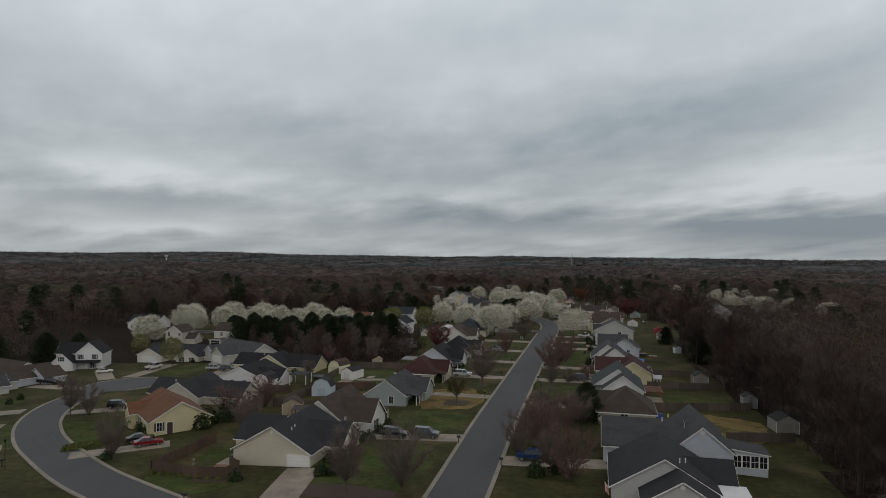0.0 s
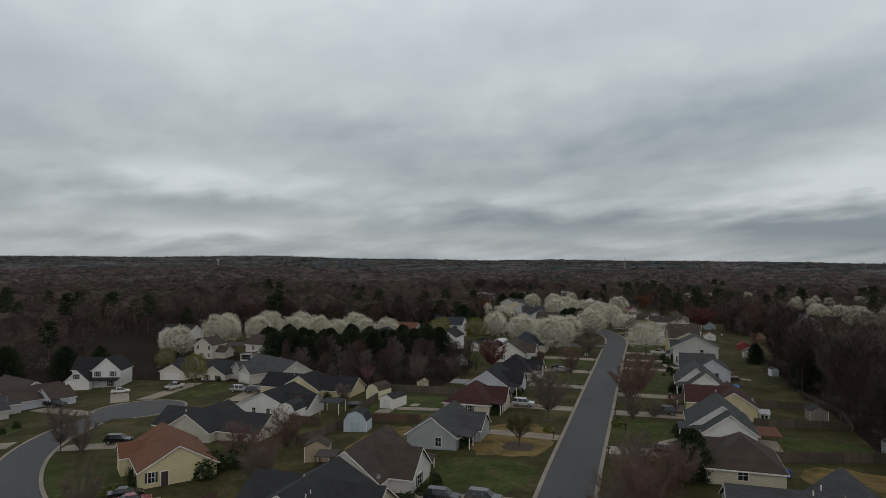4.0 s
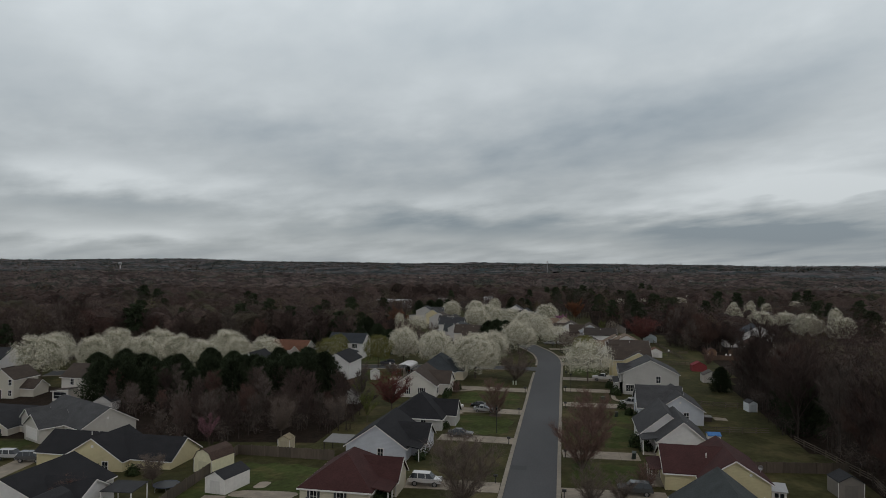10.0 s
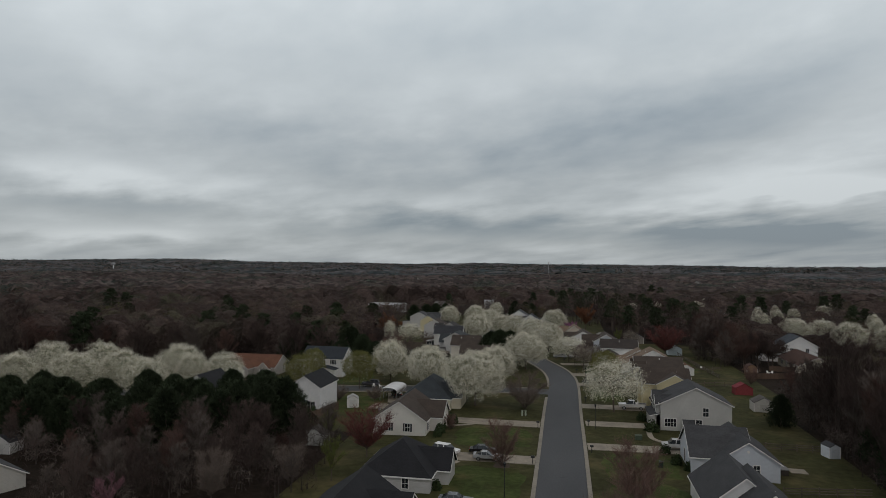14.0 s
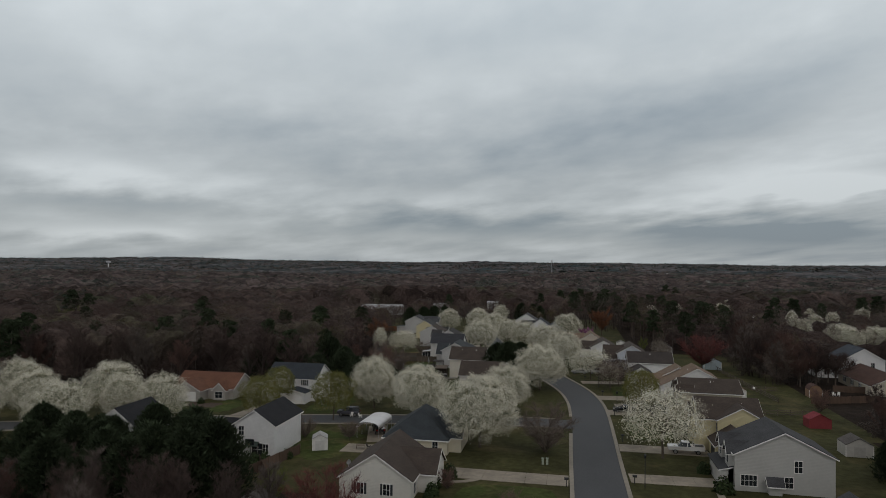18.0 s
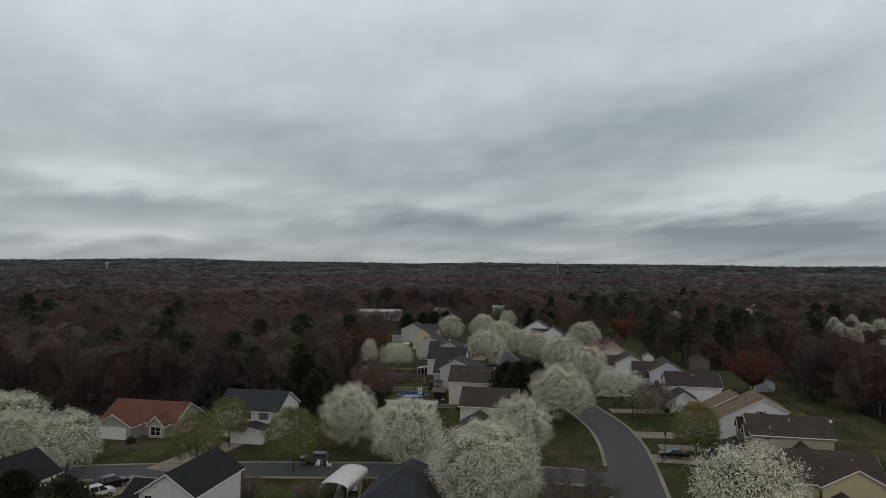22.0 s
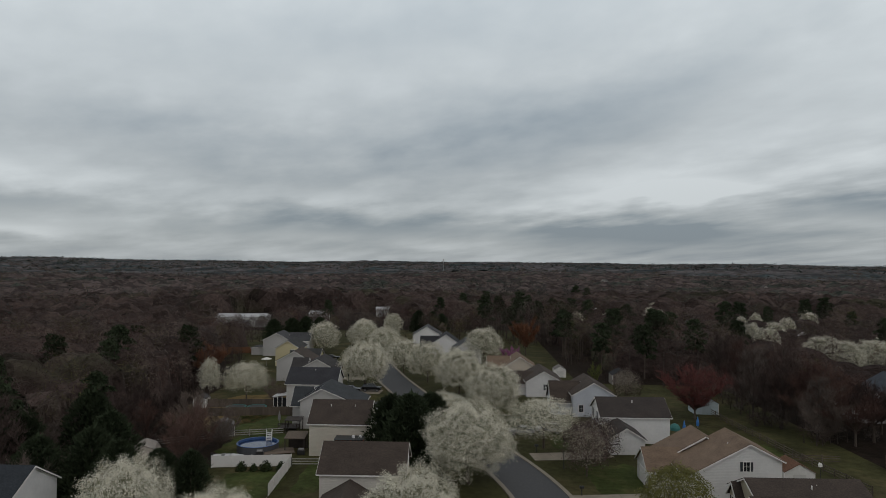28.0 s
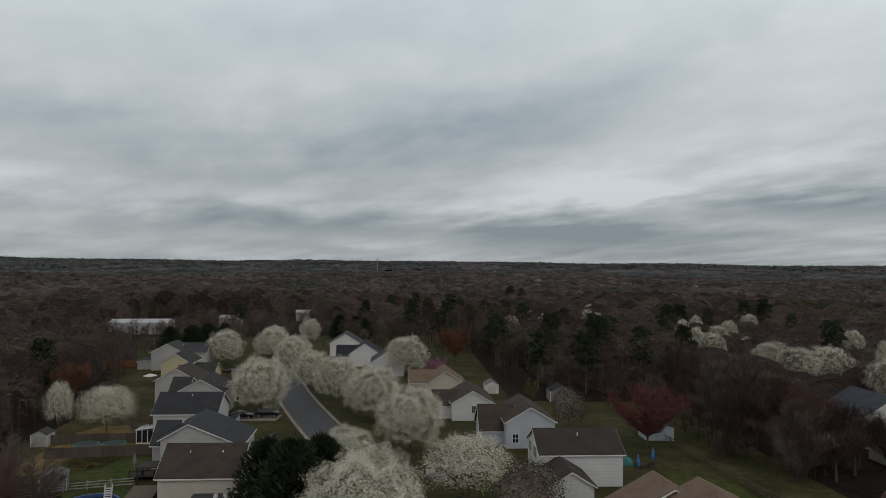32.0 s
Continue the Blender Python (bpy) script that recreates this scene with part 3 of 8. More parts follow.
GREY_ROOF, DARK_ROOF, BLACK_ROOF = (0.065, 0.066, 0.070), (0.036, 0.037, 0.041), (0.022, 0.022, 0.025)
BROWN_ROOF, TAN_ROOF, RED_ROOF, ORANGE_ROOF = (0.070, 0.055, 0.046), (0.20, 0.145, 0.105), (0.062, 0.026, 0.025), (0.165, 0.078, 0.046)
TEAL_ROOF = (0.055, 0.064, 0.066)
LILAC, WHITE_W, CREAM, YELLOW, TEAL_W, GREYW = (0.56, 0.60, 0.66), (0.76, 0.77, 0.77), (0.62, 0.58, 0.46), (0.64, 0.58, 0.36), (0.36, 0.41, 0.41), (0.52, 0.52, 0.51)



def gables(x0, y0, x1, y1, e, r, *more):
    return [(x0, y0, x1, y1, e, r, "y"), *more]


# the eastern row, south to north; each is laid out from its own south-west corner
house(17.4, 84, 0, [(0, 5, 13, 19, 2.3, 6.1, "y"), (3.6, 0, 12.6, 6, 2.3, 5.0, "y"), (9, 9, 15.6, 16, 2.3, 4.4, "x")], GREYW, DARK_ROOF, "grey house with a dark shingle roof and crossed gables",
      [(1, "S", 3, 0.9, 1.2, 1.4, "win"), (1, "S", 4.5, 4.4, 0.6, 0.6, "vent")], pipes=[(8.5, 7, 5.2, 0.6), (9.3, 8, 5.0, 0.6)])
house(16.5, 107.6, 0, [(10, -1.4, 18.6, 14, 2.8, 6.3, "y"), (0, -1, 12, 11, 2.6, 5.6, "x"), (18.7, 0.3, 23.7, 5.5, 3.0, 2.4, "shed")], LILAC, GREY_ROOF,
      "pale lilac house with a grey roof and screened porch", [*((2, "S", 0.25 + i * 1.2, 0.4, 1.0, 1.7, "win") for i in range(4)), *((2, "E", 0.25 + i * 1.25, 0.4, 1.05, 1.6, "win") for i in range(4)), (0, "S", 4.3, 5.6, 0.7, 0.7, "vent"), (0, "S", 1, 1.0, 1.1, 1.5, "win")], pipes=[(9, 4, 5.6, 0.6), (10, 5, 6, 0.6)])
house(15.6, 130.6, 0, [(0, 0, 10.5, 12.4, 2.4, 6.0, "hip"), (-2.0, 4, 4, 10.5, 2.4, 4.8, "x")], CREAM, BROWN_ROOF, "cream house with a brown hipped shingle roof",
      [(0, "S", 4.2, 0.9, 1.3, 1.4, "win")])
house(14.5, 150, 0, [(2, 0, 10.6, 12, 2.8, 5.9, "y"), (-0.2, 4, 10.6, 16, 2.7, 6.6, "y", 5.4)], WHITE_W, TEAL_ROOF, "white house with a blue-grey shingle roof and twin front gables",
      [(1, "W", 9, 0.2, 1.0, 2.1, "door")], porches=[(-1.8, 2, 2, 7, 2.5, 2.9, "W")], pipes=[(8.5, 5, 5.6, 0.5), (9, 9, 5.2, 0.5)])
house(15, 175, 0, [(4.5, 0, 13.6, 13, 2.4, 5.2, "y"), (0, 2, 9, 12, 2.5, 5.1, "x")], YELLOW, RED_ROOF, "pale yellow house with a dark red shingle roof",
      [(1, "W", 4, 0.2, 1.0, 2.1, "door"), (0, "S", 6.5, 3.4, 0.4, 0.4, "vent")], porches=[(-1.8, 3, 0, 9, 2.4, 2.7, "W")], pipes=[(6, 4.5, 4.2, 0.7)])
house(13.7, 193.4, 0, [(2.3, 0, 10.5, 12, 2.7, 6.0, "y"), (0, 5, 9, 17, 2.7, 6.3, "y")], WHITE_W, GREY_ROOF, "white house with a grey shingle roof and two gables",
      [(1, "W", 9, 0.2, 1.0, 2.1, "door")], porches=[(0, 1, 2.3, 5, 2.5, 2.9, "W")], pipes=[(7.5, 4, 4.8, 0.5)])
house(15.5, 219, 0, [(3.5, 0, 12.5, 13, 2.7, 5.6, "y"), (0, 1.5, 9, 12, 2.7, 6.2, "x")], LILAC, GREY_ROOF, "pale grey house with a grey shingle roof",
      [(0, "S", 5.2, 0.9, 0.9, 1.3, "win"), (0, "S", 4.5, 4.2, 0.4, 0.4, "vent"), (1, "W", 4, 0.2, 1.0, 2.1, "door")], pipes=[(8.2, 4, 4.6, 0.5)])
house(14.4, 248, 0, [(0, 0, 13.2, 9.5, 5.3, 8.5, "y"), (-1.8, 1, 0.2, 8.5, 2.6, 3.1, "shed"), (-0.7, 1.0, 3.0, 3.2, 5.2, 6.5, "x"), (-0.7, 5.6, 3.0, 7.8, 5.2, 6.5, "x"), (4.3, -1.1, 6.0, 0.1, 1.5, 2.2, "x")], (0.50, 0.50, 0.48), GREY_ROOF, "two-storey grey house with a side gable",
      [(0, "S", 0.8, 0.8, 1.0, 1.5, "win"), (0, "S", 1.9, 0.8, 1.0, 1.5, "win"), (0, "S", 6.6, 0.8, 1.1, 1.5, "win"), (0, "S", 7.9, 3.05, 1.0, 1.6, "win"), (2, "W", 0.65, 3.6, 0.9, 1.4, "winsh"),
       (3, "W", 0.65, 3.6, 0.9, 1.4, "winsh")])
house(13.2, 268.6, 0, [(0, 0, 10.3, 8.8, 5.6, 8.4, "x"), (2.8, -0.9, 10.7, 4.4, 5.6, 7.7, "y"), (1.5, -6.5, 8.3, -0.9, 2.6, 4.8, "y"), (-0.6, 5.0, 3.0, 7.6, 5.4, 7.0, "x")], YELLOW, BROWN_ROOF,
      "two-storey pale yellow house with a brown shingle roof", [(1, "W", 3.6, 3.4, 0.9, 1.5, "winsh"), (2, "W", 1.2, 0.05, 3.0, 2.2, "open"), (3, "W", 0.9, 3.6, 0.9, 1.4, "winsh"), (0, "W", 5.6, 3.6, 0.9, 1.4, "winsh")], pipes=[(7.6, 3.2, 7.4, 0.5)])
house(13.7, 291.5, 0, [(0, 0, 11.8, 9, 5.8, 7.9, "x"), (-0.7, 0.4, 2.5, 2.6, 5.6, 6.9, "x"), (-0.7, 5.2, 2.5, 7.4, 5.6, 6.9, "x"), (-2.4, 0.3, 0, 8.2, 2.6, 3.4, "shed"), (4.5, -4.5, 9.5, 0.2, 2.6, 5.0, "y")], (0.47, 0.43, 0.33), BROWN_ROOF, "two-storey tan house with a dark brown shingle roof",
      [(1, "W", 0.65, 3.8, 0.9, 1.5, "winsh"), (2, "W", 0.65, 3.8, 0.9, 1.5, "winsh"), (3, "W", 2, 0.05, 3.6, 2.2, "garage")], pipes=[(6.2, 3, 7.1, 0.7), (7, 3.6, 7.3, 0.4)])
house(12, 310.6, 0, [(0.2, 0, 12.4, 8, 3.6, 7.8, "y", 8.2, 5.7), (-1, 7.6, 10.5, 13.5, 3.4, 6.8, "y", 5.2, 3.6), (-3.5, 5, 3, 11, 2.7, 5.0, "x")], WHITE_W, TAN_ROOF, "white house with a tan shingle roof and a long gable",
      [(0, "S", 7.2, 4.3, 0.8, 1.2, "winsh"), (2, "W", 1.5, 0.05, 3.0, 2.1, "garage")], pipes=[(6.5, 3, 6.8, 0.5)])
house(7, 339.5, 0, [(0, 0, 11.8, 9, 4.6, 7.0, "x"), (-0.4, -7, 5.6, 0.5, 2.5, 4.3, "y")], WHITE_W, (0.055, 0.046, 0.042), "two-storey white house with a dark brown roof and a garage wing",
      [(0, "W", 1.2, 3.2, 0.9, 1.5, "winsh"), (0, "W", 4.8, 3.2, 0.9, 1.5, "winsh"), (0, "W", 5, 0.6, 1.6, 1.6, "winsh")], pipes=[(6, 3, 6.4, 0.5)])
house(5.3, 359, 0, [(0, 0, 8.4, 11, 4.5, 6.9, "y"), (-4, 2, 2, 9, 2.7, 6.2, "x")], LILAC, BROWN_ROOF, "pale blue-grey house with a brown roof",
      [(0, "S", 1.2, 1.0, 0.9, 1.4, "win")])
house(-2.2, 378.7, 0, [(0, 0, 8.2, 11, 3.6, 5.9, "y"), (-3.5, 2, 2, 9, 2.7, 5.0, "x")], WHITE_W, BROWN_ROOF, "white house with a brown roof beyond the pears",
      [(0, "S", 4.4, 1.6, 0.9, 1.3, "winsh")])
# the western row
house(-38.5, 93, 0, [(0, 0, 12.6, 15, 2.6, 6.2, "y"), (-2.5, 5, 4, 14, 2.6, 5.4, "x"), (8, 5, 15.5, 13, 2.6, 5.2, "x")], CREAM, DARK_ROOF,
      "cream house with a dark roof and a gable garage", [(0, "S", 9.0, 0.05, 3.4, 2.1, "garage"), (0, "S", 6.3, 5.4, 0.5, 0.5, "vent"), (2, "E", 2, 0.8, 1.2, 1.4, "winsh")],
      pipes=[(8.2, 4, 5.2, 0.5), (8.4, 2.5, 5.2, 0.5)])
house(-37, 110, 0, [(0, 0, 10, 15, 2.7, 6.5, "y"), (5, 3, 13.5, 11, 2.7, 5.8, "x")], (0.7, 0.7, 0.68), BROWN_ROOF, "white house with a dark brown shingle roof and a front gable",
      [(1, "E", 2.5, 0.9, 1.8, 1.5, "winsh")], porches=[(10, 11, 13, 15, 2.5, 2.9, "E")])
house(-32.3, 135, 0, [(0, 0, 8.9, 14, 2.6, 5.6, "y"), (4, 6, 11.5, 13, 2.6, 4.8, "x")], TEAL_W, GREY_ROOF, "blue-grey house with a grey shingle roof",
      [(0, "S", 5.2, 0.8, 1.0, 1.5, "win")], porches=[(8.9, 1, 11, 6, 2.4, 2.8, "E")])
house(-33.7, 161.2, 0, [(0, 0, 9.8, 13, 2.7, 6.0, "hip"), (6, 5, 12, 10.5, 2.7, 5.0, "x")], CREAM, RED_ROOF, "cream house with a dark red hipped roof",
      [(0, "S", 1.5, 0.9, 0.9, 1.4, "winsh"), (0, "S", 5.2, 0.9, 0.9, 1.4, "winsh")], porches=[(9.8, 1, 12, 5, 2.5, 2.9, "E")])
house(-34.5, 182.3, 0, [(0, 0, 10.1, 13, 2.7, 6.1, "y"), (6, 4, 12.5, 11, 2.7, 5.0, "x")], LILAC, BLACK_ROOF, "pale blue-grey house with a black shingle roof",
      [(0, "S", 5.4, 1.0, 0.9, 1.4, "win")], porches=[(10.1, 0.6, 12.2, 4, 2.5, 2.9, "E")])
house(-33, 203, 0, [(0, 0, 10.5, 12, 2.7, 6.4, "hip"), (6, 4, 12.5, 9.5, 2.7, 5.0, "x")], GREYW, BLACK_ROOF, "grey house with a black hipped roof",
      [(0, "S", 6.5, 0.9, 0.9, 1.4, "win")])
house(-39.4, 232.8, 0, [(-0.6, 1, 9.6, 14, 3.1, 6.4, "y"), (5, 5, 12, 12, 3.0, 5.4, "x")], (0.72, 0.71, 0.66), BROWN_ROOF, "white house with a brown shingle roof",
      [(0, "S", 2.6, 0.9, 0.9, 1.5, "winsh"), (0, "S", 6.3, 0.9, 0.9, 1.5, "winsh"), (0, "E", 2, 0.9, 0.9, 1.4, "winsh")])
house(-40, 256, 0, [(0, 0, 11, 14, 2.7, 6.6, "hip"), (8, 2, 13, 10, 2.7, 5.0, "x")], CREAM, (0.045, 0.052, 0.058), "cream house with a slate blue hipped roof", [(0, "S", 8.5, 0.9, 0.9, 1.4, "win")])
house(-64, 249.5, 0, [(0, 0, 7.2, 11, 5.5, 7.8, "y"), (-5, 3, 0.5, 10, 2.7, 4.6, "x"), (-6, -2, 0, 3, 2.3, 2.8, "shed")], WHITE_W, BLACK_ROOF, "two-storey white house with a black roof",
      [(0, "S", 0.8, 3.6, 0.9, 1.5, "win"), (0, "S", 0.8, 0.9, 0.9, 1.5, "win"), (0, "S", 3.2, 0.4, 1.9, 2.0, "win"), (0, "S", 5.2, 0.9, 0.9, 1.4, "win")])
house(-88, 246.4, 0, [(0, 0, 7.6, 9.6, 5.2, 7.9, "y"), (2.5, 9.6, 7.0, 12.4, 2.6, 4.2, "y")], WHITE_W, BLACK_ROOF, "two-storey white house with a black roof behind conifers",
      [(0, "S", 0.8, 3.5, 0.9, 1.4, "win"), (0, "S", 4.8, 3.5, 0.9, 1.4, "win"), (0, "E", 3, 3.5, 0.9, 1.4, "win")])
# along the side street and round the turning circle
house(-79.2, 293.5, 0, [(0, 0, 12.2, 9.5, 5.3, 8.0, "x"), (4.8, -3.5, 10.9, 0.3, 2.6, 3.3, "y")], WHITE_W, (0.036, 0.042, 0.05), "two-storey white house with a slate roof and shutters",
      [(0, "S", 5.6, 3.7, 0.9, 1.4, "winsh"), (0, "S", 9.0, 3.7, 0.9, 1.4, "winsh"), (1, "S", 0.9, 0.05, 4.4, 2.1, "garage"), (0, "S", 3.2, 0.1, 1, 2.1, "door")])
house(-102.6, 290, 0, [(0.3, 2, 15.6, 12, 2.7, 5.5, "x"), (2.0, -1.6, 9.2, 4, 2.6, 4.6, "y"), (11.2, 0.6, 14.4, 4, 2.6, 4.2, "y")], (0.40, 0.38, 0.35), (0.145, 0.068, 0.043), "grey house with a rust brown roof and white garage",
      [(1, "S", 1.0, 0.05, 5.0, 2.1, "garage"), (2, "S", 0.6, 0.7, 1.9, 1.5, "win"), (0, "E", 6, 1.1, 0.8, 1.3, "win")])
house(-79, 153, 0, [(0, 0, 14, 13, 2.6, 5.6, "y"), (10, 1, 17, 9, 2.6, 4.8, "x")], WHITE_W, BLACK_ROOF, "white house with a black shingle roof",
      [(0, "S", 4.5, 0.9, 0.8, 1.4, "win"), (0, "S", 8, 0.9, 0.8, 1.4, "win"), (0, "S", 11, 0.9, 0.8, 1.4, "win")])
house(-63.4, 106.8, 48.7, [(0, 0, 11, 15.5, 2.6, 5.7, "y"), (-1.5, 9, 4, 14, 2.6, 4.2, "x")], YELLOW, ORANGE_ROOF, "cream house with a rust brown shingle roof and a corner porch",
      [(0, "W", 7, 0.9, 0.9, 1.4, "winsh"), (0, "W", 4, 0.9, 0.9, 1.4, "winsh"), (0, "S", 1.2, 0.8, 0.9, 1.5, "winsh"), (0, "S", 3, 0.1, 1, 2.1, "door")])
house(-84, 132, 0, [(0, 2, 23, 10.5, 2.6, 5.2, "x"), (4, 0, 14, 13, 2.6, 5.6, "y")], (0.55, 0.53, 0.46), DARK_ROOF, "beige house with a long dark grey roof", [(0, "S", 19, 0.9, 0.9, 1.4, "win")], pipes=[(5, 5, 4.6, 0.6)])
house(-87, 174, 0, [(6.5, 0, 17.5, 9, 2.6, 5.9, "y"), (0, 1.8, 25, 10.5, 2.6, 5.2, "x")], YELLOW, BLACK_ROOF, "pale yellow house with a black shingle roof", [(0, "S", 7.4, 0.9, 1.0, 1.4, "win"), (0, "S", 5.5, 4.6, 0.5, 0.5, "vent")],
      pipes=[(8, 5, 5.0, 0.6), (8.6, 6, 4.8, 0.6)])
house(-97, 200, -27, [(-10, -5.5, 10, 5.5, 2.7, 5.9, "x"), (-4, -10, 3, -4, 2.6, 4.8, "y"), (-11, -8, -6, -4, 2.6, 4.4, "y")], (0.55, 0.54, 0.50), (0.07, 0.072, 0.076), "grey house with a broad grey roof and small front gables",
      [(1, "S", 1, 0.05, 4.8, 2.1, "garage"), (0, "E", 5.2, 4.0, 0.5, 0.5, "vent")], pipes=[(6, 2, 4.8, 0.6), (7, 1.5, 5.0, 0.6)])
house(-133, 194.8, 0, [(0, 3, 27, 12.5, 2.6, 5.4, "x"), (14, 0, 22.2, 6, 2.6, 4.9, "y"), (0, -0.8, 9, 5, 2.6, 4.8, "y")], (0.70, 0.68, 0.60), DARK_ROOF, "ivory house with a dark roof, green shutters and a garage",
      [(1, "S", 1.5, 0.8, 1.0, 1.5, "winsh"), (1, "S", 5.2, 0.8, 1.0, 1.5, "winsh"), (2, "S", 1.8, 0.05, 4.9, 2.1, "garage")])
house(-143.5, 223.5, 0, [(0, 0, 7.0, 8, 5.0, 7.4, "y"), (7.0, 2, 11, 7, 2.6, 4.4, "x")], (0.60, 0.58, 0.50), BROWN_ROOF, "two-storey beige house with a low side wing",
      [(0, "S", 1, 3.5, 0.9, 1.4, "win"), (0, "S", 5.5, 3.5, 0.9, 1.4, "win"), (0, "S", 5.5, 0.9, 0.9, 1.3, "win"), (0, "S", 2.5, 0.1, 1.0, 2.1, "door")])
house(-124, 225, 0, [(0, 0, 11, 9, 5.3, 8.0, "x"), (0, -3, 4.5, 0, 2.3, 2.8, "shed")], (0.64, 0.63, 0.58), BROWN_ROOF, "two-storey pale house with a screened porch", [(0, "S", 2.6, 3.5, 0.9, 1.4, "win"), (1, "S", 0.4, 0.5, 3.6, 1.6, "win")])
house(-184, 254, 0, [(0, 0, 14, 10, 2.7, 5.6, "x"), (3, -3, 10, 2, 2.7, 5.2, "y")], WHITE_W, DARK_ROOF, "white house with a gabled front porch", [(1, "S", 1, 0.5, 1.4, 1.5, "win"), (1, "S", 4, 0.5, 1.4, 1.5, "win")])
house(-147, 151, -16, [(0, 0, 9.5, 14, 2.6, 5.2, "y"), (-14, 4, 2, 15, 2.6, 5.6, "x"), (5, 8, 13, 14, 2.6, 4.8, "y")], LILAC, BROWN_ROOF, "pale blue house with a brown roof and garage gable",
      [(0, "S", 2, 0.05, 4.8, 2.1, "garage"), (2, "S", 3, 0.9, 1, 1.4, "winsh")])
house(-142, 138, -24, [(0, 0, 7.2, 9, 2.6, 5.0, "y"), (-15, 2, 2, 13, 2.6, 5.8, "hip")], GREYW, GREY_ROOF, "grey house with a hipped roof and garage gable", [(0, "S", 1.0, 0.05, 5, 2.1, "garage")])
house(-134, 115, -10, [(0, 0, 12, 13, 2.6, 5.4, "y")], (0.68, 0.64, 0.5), DARK_ROOF, "cream house with a dark roof and white garage", [(0, "S", 6.5, 0.05, 4.6, 2.1, "garage")])
house(-148, 178.5, 22, [(3.6, 0.6, 11.4, 9.5, 5.2, 8.6, "y"), (-3, 3, 8, 11, 5.0, 7.8, "x"), (-2.5, -2.5, 4, 4, 2.6, 5.6, "y")], WHITE_W, BLACK_ROOF, "two-storey white house with a black roof and black shutters",
      [(0, "S", 1, 3.4, 0.9, 1.4, "winsh"), (0, "S", 5.2, 3.4, 0.9, 1.4, "winsh"), (0, "S", 4.6, 0.6, 0.9, 1.5, "winsh"), (2, "S", 2.6, 3.2, 0.9, 1.3, "winsh"), (2, "S", 0.8, 0.05, 4.8, 2.1, "garage")],
      porches=[(4, -1.4, 11, 0.6, 2.5, 3.0, "S")])
# west of the main street, north of the side street
house(-35, 304.5, 0, [(0, 0, 10.5, 8, 5.3, 8.0, "x"), (0.7, -7.8, 7, 0.5, 2.6, 4.4, "y")], (0.66, 0.64, 0.60), BROWN_ROOF, "two-storey pale house with a brown roof and an open garage",
      [(1, "S", 1.6, 0.05, 3.0, 2.2, "open"), (0, "S", 8.5, 3.8, 0.5, 0.5, "vent")])
house(-42, 330, 0, [(0, 0, 9.6, 8.6, 5.3, 8.1, "x")], (0.62, 0.60, 0.52), BROWN_ROOF, "two-storey cream house with a brown roof", [(0, "W", 3, 3.6, 0.9, 1.4, "win")], pipes=[(3, 3, 7.2, 0.5), (7, 3, 7.2, 0.5)])
house(-47.7, 347.7, 0, [(0, 0, 11.6, 9.5, 5.3, 7.5, "y", 4.0, 4.4), (-2.2, 3, 1, 9, 3.8, 6.6, "x"), (11.6, 3, 15, 8, 2.6, 4.0, "shed")], GREYW, (0.05, 0.055, 0.06), "grey house with a dark blue-grey roof",
      [(0, "S", 5.6, 2.2, 0.9, 1.4, "win")])
house(-54.8, 365, 0, [(0, 0, 10.6, 8.6, 5.3, 8.0, "x"), (10, 1, 13, 7, 2.6, 3.6, "shed")], (0.62, 0.62, 0.60), (0.045, 0.046, 0.052), "two-storey pale grey house with a dark roof", [(0, "W", 3, 3.6, 0.9, 1.4, "win")], pipes=[(5.5, 3.5, 7.4, 0.5)])
house(-57, 385, 0, [(0, 0, 9, 9, 5.2, 7.6, "y"), (-2.5, 3, 1, 9, 4.8, 7.0, "x")], GREYW, (0.055, 0.052, 0.052), "two-storey grey house with a grey roof")
house(-66, 398, 0, [(0, 0, 9.2, 9, 5.3, 7.8, "y")], GREYW, BROWN_ROOF, "two-storey grey house with a brown roof")
house(-73.4, 423.6, 0, [(0, 0, 7.4, 9, 5.3, 7.6, "y"), (7, 1, 13, 8, 2.7, 4.6, "x")], YELLOW, (0.05, 0.05, 0.05), "two-storey pale yellow house with a dark roof", [(0, "S", 4.8, 3.6, 0.9, 1.3, "winsh")])
house(-83.5, 445, 0, [(0, 0, 9, 9, 5.3, 7.6, "y"), (8, 2, 15, 9, 5.0, 7.2, "x"), (-4.5, 2, 0, 8, 2.4, 2.8, "shed")], GREYW, GREY_ROOF, "two-storey grey house with a glazed porch")
# farther up the street on the east side
house(-6, 404, 0, [(0, 0, 9, 10, 2.7, 5.6, "y"), (-4, 2, 2, 9, 2.7, 5.0, "x")], (0.58, 0.52, 0.44), TAN_ROOF, "tan roofed house beyond the redbud tree")
house(-20, 430, 0, [(0, 0, 9, 10, 3.8, 6.8, "y")], WHITE_W, GREY_ROOF, "white gabled house behind the pear row")
house(-27, 447, 0, [(0, 0, 9, 10, 3.8, 6.8, "y"), (-4, 2, 2, 9, 2.7, 5.6, "x")], WHITE_W, DARK_ROOF, "white gabled house behind the pear row")
house(-35, 470, 0, [(0, 0, 10, 10, 4.2, 7.2, "y")], WHITE_W, GREY_ROOF, "white gabled house behind the pear row")
